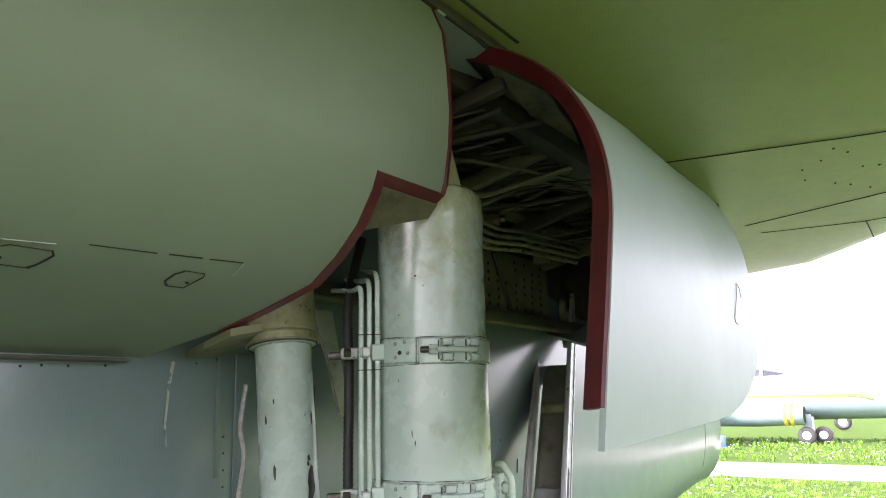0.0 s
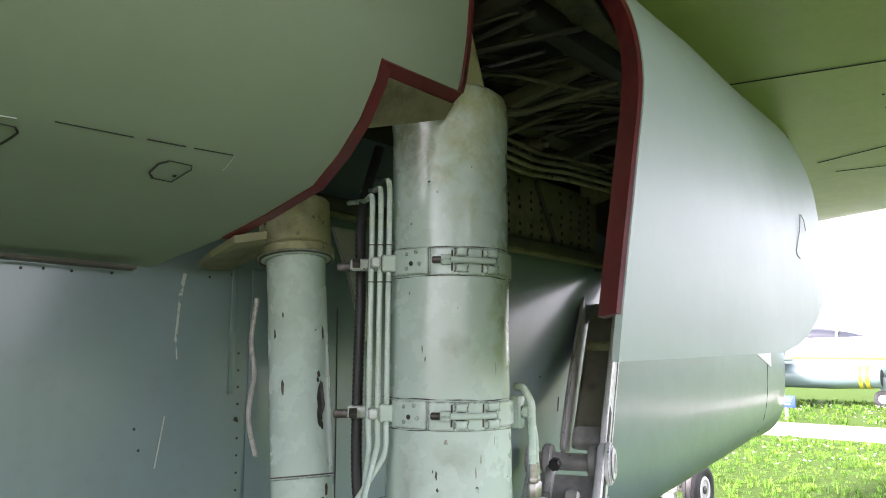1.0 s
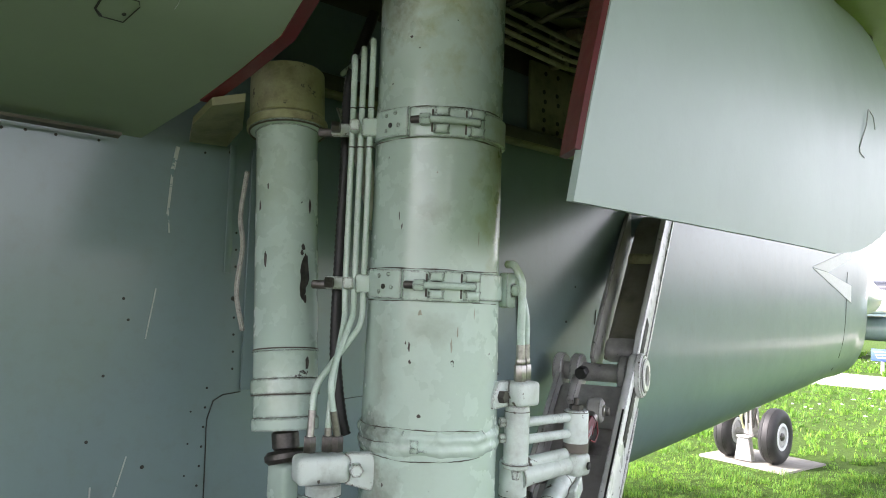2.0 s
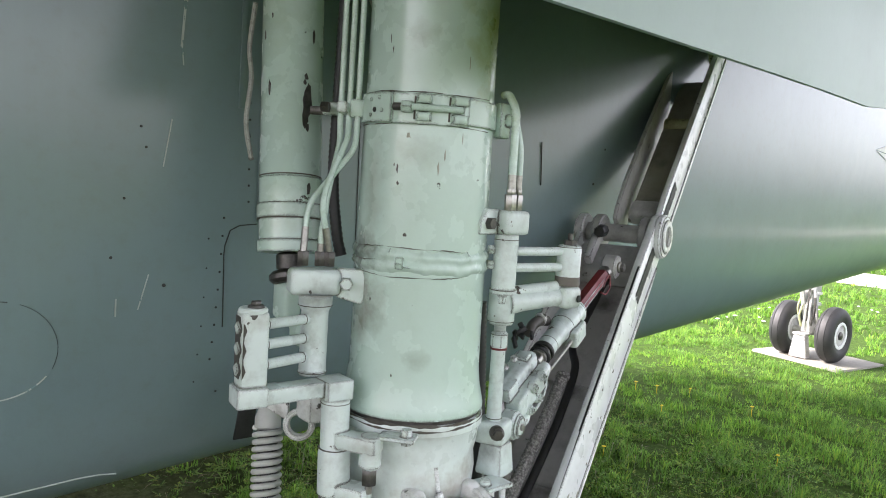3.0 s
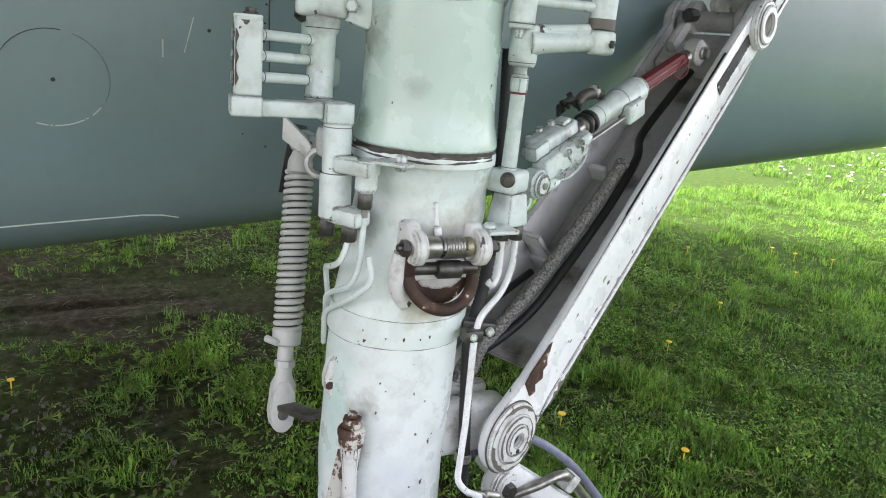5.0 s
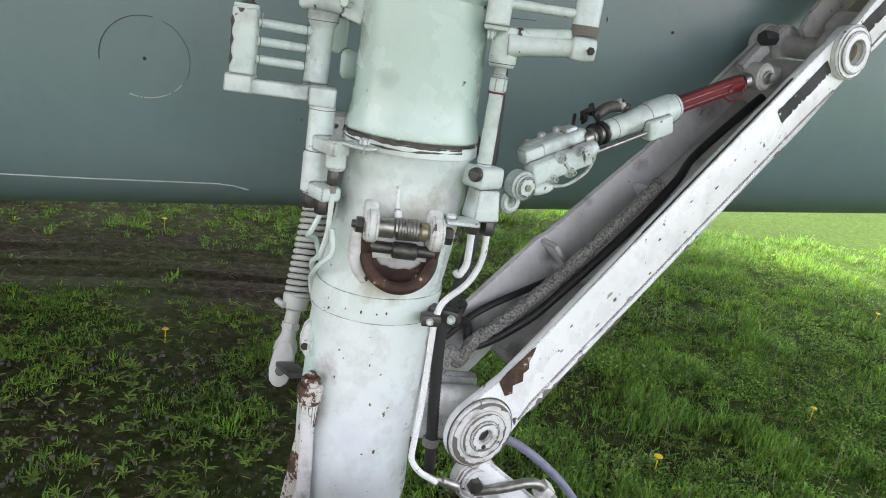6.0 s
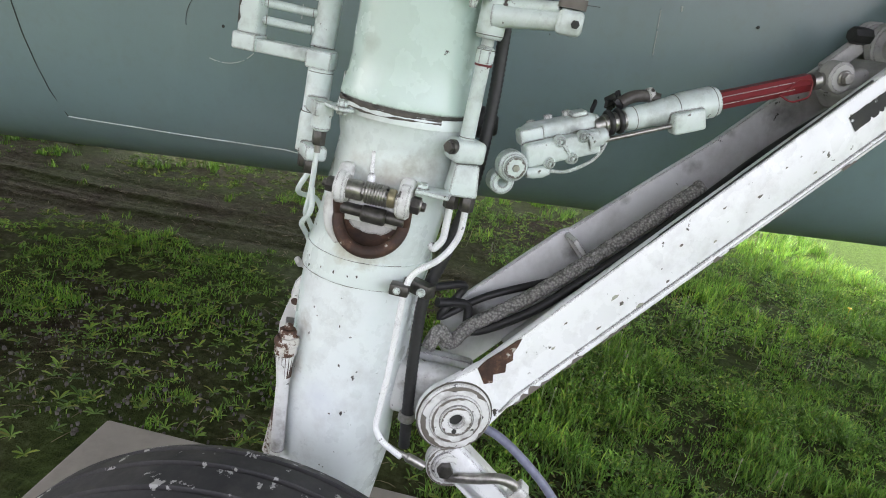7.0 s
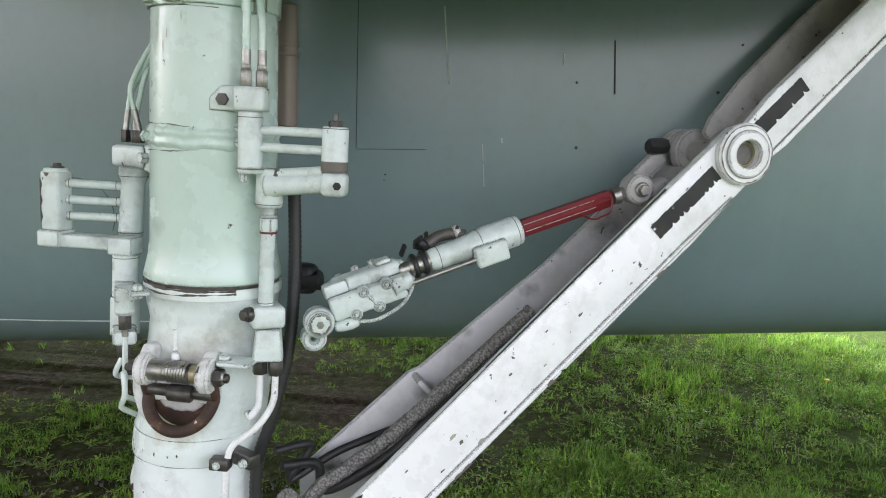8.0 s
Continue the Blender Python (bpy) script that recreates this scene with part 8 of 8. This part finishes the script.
def scatter(name, n, x0, x1, y0, y1, make, material, label, category, seed, test=None):
    r = random.Random(seed)
    shapes = []
    while len(shapes) < n:
        x, y = r.uniform(x0, x1), r.uniform(y0, y1)
        if test is None or test(x, y):
            shapes.append(make(x, y, r))
    tagged(part(name, merge(*shapes), material), label, category, kind="stuff")


def pebble(x, y, r):
    s = 0.0018 + 0.007 * r.random() ** 3
    v = [(x + s * math.cos(a) * r.uniform(0.7, 1.2), y + s * math.sin(a) * r.uniform(0.7, 1.2), zz) for zz in (-0.008, s * 0.35) for a in [1.047 * i + r.random() * 0.4 for i in range(6)]]
    v.append((x, y, s * 0.6))
    return v, grid_faces(2, 6, True) + [(6 + i, 6 + (i + 1) % 6, 12) for i in range(6)]


scatter("gravel", 1100, -2.5, -1.3, -0.5, 1.1, pebble, STONE, "scattered grey gravel on bare soil", "gravel", 21)


def weed(x, y, r):
    """A flat rosette of broad toothed leaves."""
    shapes, n, a0 = [], r.randint(5, 8), r.random() * 6
    for i in range(n):
        a, length, w = a0 + 6.283 * i / n + r.uniform(-0.3, 0.3), r.uniform(0.014, 0.046), r.uniform(0.003, 0.008)
        dx, dy, lift = math.cos(a), math.sin(a), r.uniform(0.2, 0.7)
        pts = []
        for f, ww in ((0.0, 0.2), (0.35, 0.75), (0.7, 1.0), (1.0, 0.1)):
            c = (x + dx * length * f, y + dy * length * f, 0.01 + lift * length * f * (1.3 - 0.6 * f))
            pts += [(c[0] - dy * w * ww, c[1] + dx * w * ww, c[2] + 0.003), c, (c[0] + dy * w * ww, c[1] - dx * w * ww, c[2] + 0.003)]
        shapes.append((pts, grid_faces(4, 3)))
    return merge(*shapes)


scatter("weeds", 5200, -5.5, 0.8, -1.4, 5.5, weed, WEED, "low broad-leaved weeds among the grass", "weeds", 31, lambda x, y: not (-1.4 < x < 0.4 and 0.2 < y < 1.7) and not (-4.1 < x < -3.1 and y < 1.8))


def straw(x, y, r):
    """A dry blade lying on the ground."""
    a, length, w, z = r.uniform(0, 6.283), r.uniform(0.03, 0.09), r.uniform(0.0012, 0.0024), r.uniform(0.004, 0.02)
    dx, dy, k = math.cos(a), math.sin(a), r.uniform(-0.4, 0.4)
    pts = []
    for f, ww in ((0.0, 0.6), (0.35, 1.0), (0.7, 0.8), (1.0, 0.2)):
        cx, cy = x + dx * length * f - dy * k * length * f * f, y + dy * length * f + dx * k * length * f * f
        pts += [(cx - dy * w * ww, cy + dx * w * ww, z + 0.02 * f * (1 - f)), (cx + dy * w * ww, cy - dx * w * ww, z + 0.02 * f * (1 - f))]
    return pts, grid_faces(4, 2)


scatter("dry_grass", 2600, -5.0, 0.8, -1.4, 5.0, straw, STRAW, "dry straw-coloured grass blades on the soil", "dry grass", 51, lambda x, y: not (-1.4 < x < 0.4 and 0.25 < y < 1.68))


def seed_head(x, y, r):
    """A thin stalk with a pale oblong seed head."""
    h, a = r.uniform(0.06, 0.12), r.uniform(0, 6.283)
    tip = (x + 0.02 * math.cos(a), y + 0.02 * math.sin(a), h)
    return merge(turned((x, y, -0.01), tip, [(0, 0.0012), (1, 0.0009)], 4, False), turned(tip, (tip[0] + 0.002, tip[1], h + r.uniform(0.012, 0.022)), [(0, 0.0015), (0.4, 0.0036), (1, 0.001)], 6))


scatter("seed_heads", 160, -4.5, 0.6, 1.2, 5.0, seed_head, SEED, "thin stalks with pale seed heads in the grass", "weeds", 61, lambda x, y: not (-1.4 < x < 0.4 and 0.25 < y < 1.68) and math.sin(x * 3.1) * math.sin(y * 2.7) > 0.1)


def bloom(x, y, r):
    h, s = r.uniform(0.045, 0.07), r.uniform(0.012, 0.018)
    return turned((x, y, h), (x, y, h + 0.010), [(0, s * 0.3), (0.4, s), (0.8, s * 0.9), (1, s * 0.4)], 9)


for k, (x, y) in enumerate(((-1.32, 2.86), (-0.9, 3.05), (-1.7, 2.55), (-3.4, 6.1), (-3.2, 6.3), (-3.55, 6.0), (-2.6, 6.25), (-3.0, 5.6), (-4.4, 0.2), (-2.6, 0.55), (-2.6, 4.4), (-2.2, 3.6), (-3.7, 5.2), (-1.2, 4.6), (-4.6, 4.0), (-1.9, 5.3))):
    tagged(part("dandelion", merge(bloom(x, y, random.Random(k)), rod((x, y, -0.02), (x, y, 0.055), 0.0025, 6)), DANDELION), "yellow dandelion flower in the grass", "flower", "dandelions in the lawn")
def daisy(x, y, r):
    h, s = r.uniform(0.07, 0.12), r.uniform(0.018, 0.034)
    return turned((x, y, h), (x, y, h + 0.012), [(0, s * 0.4), (0.5, s), (1, s * 0.5)], 7)


scatter("white_flowers", 500, -12, 2, 9.8, 32, daisy, PETAL, "patches of small white flowers in the lawn", "flowers", 5, lambda x, y: not 18.8 < y < 23 and math.sin(x * 0.9 + 1) * math.sin(y * 0.7) > -0.1)
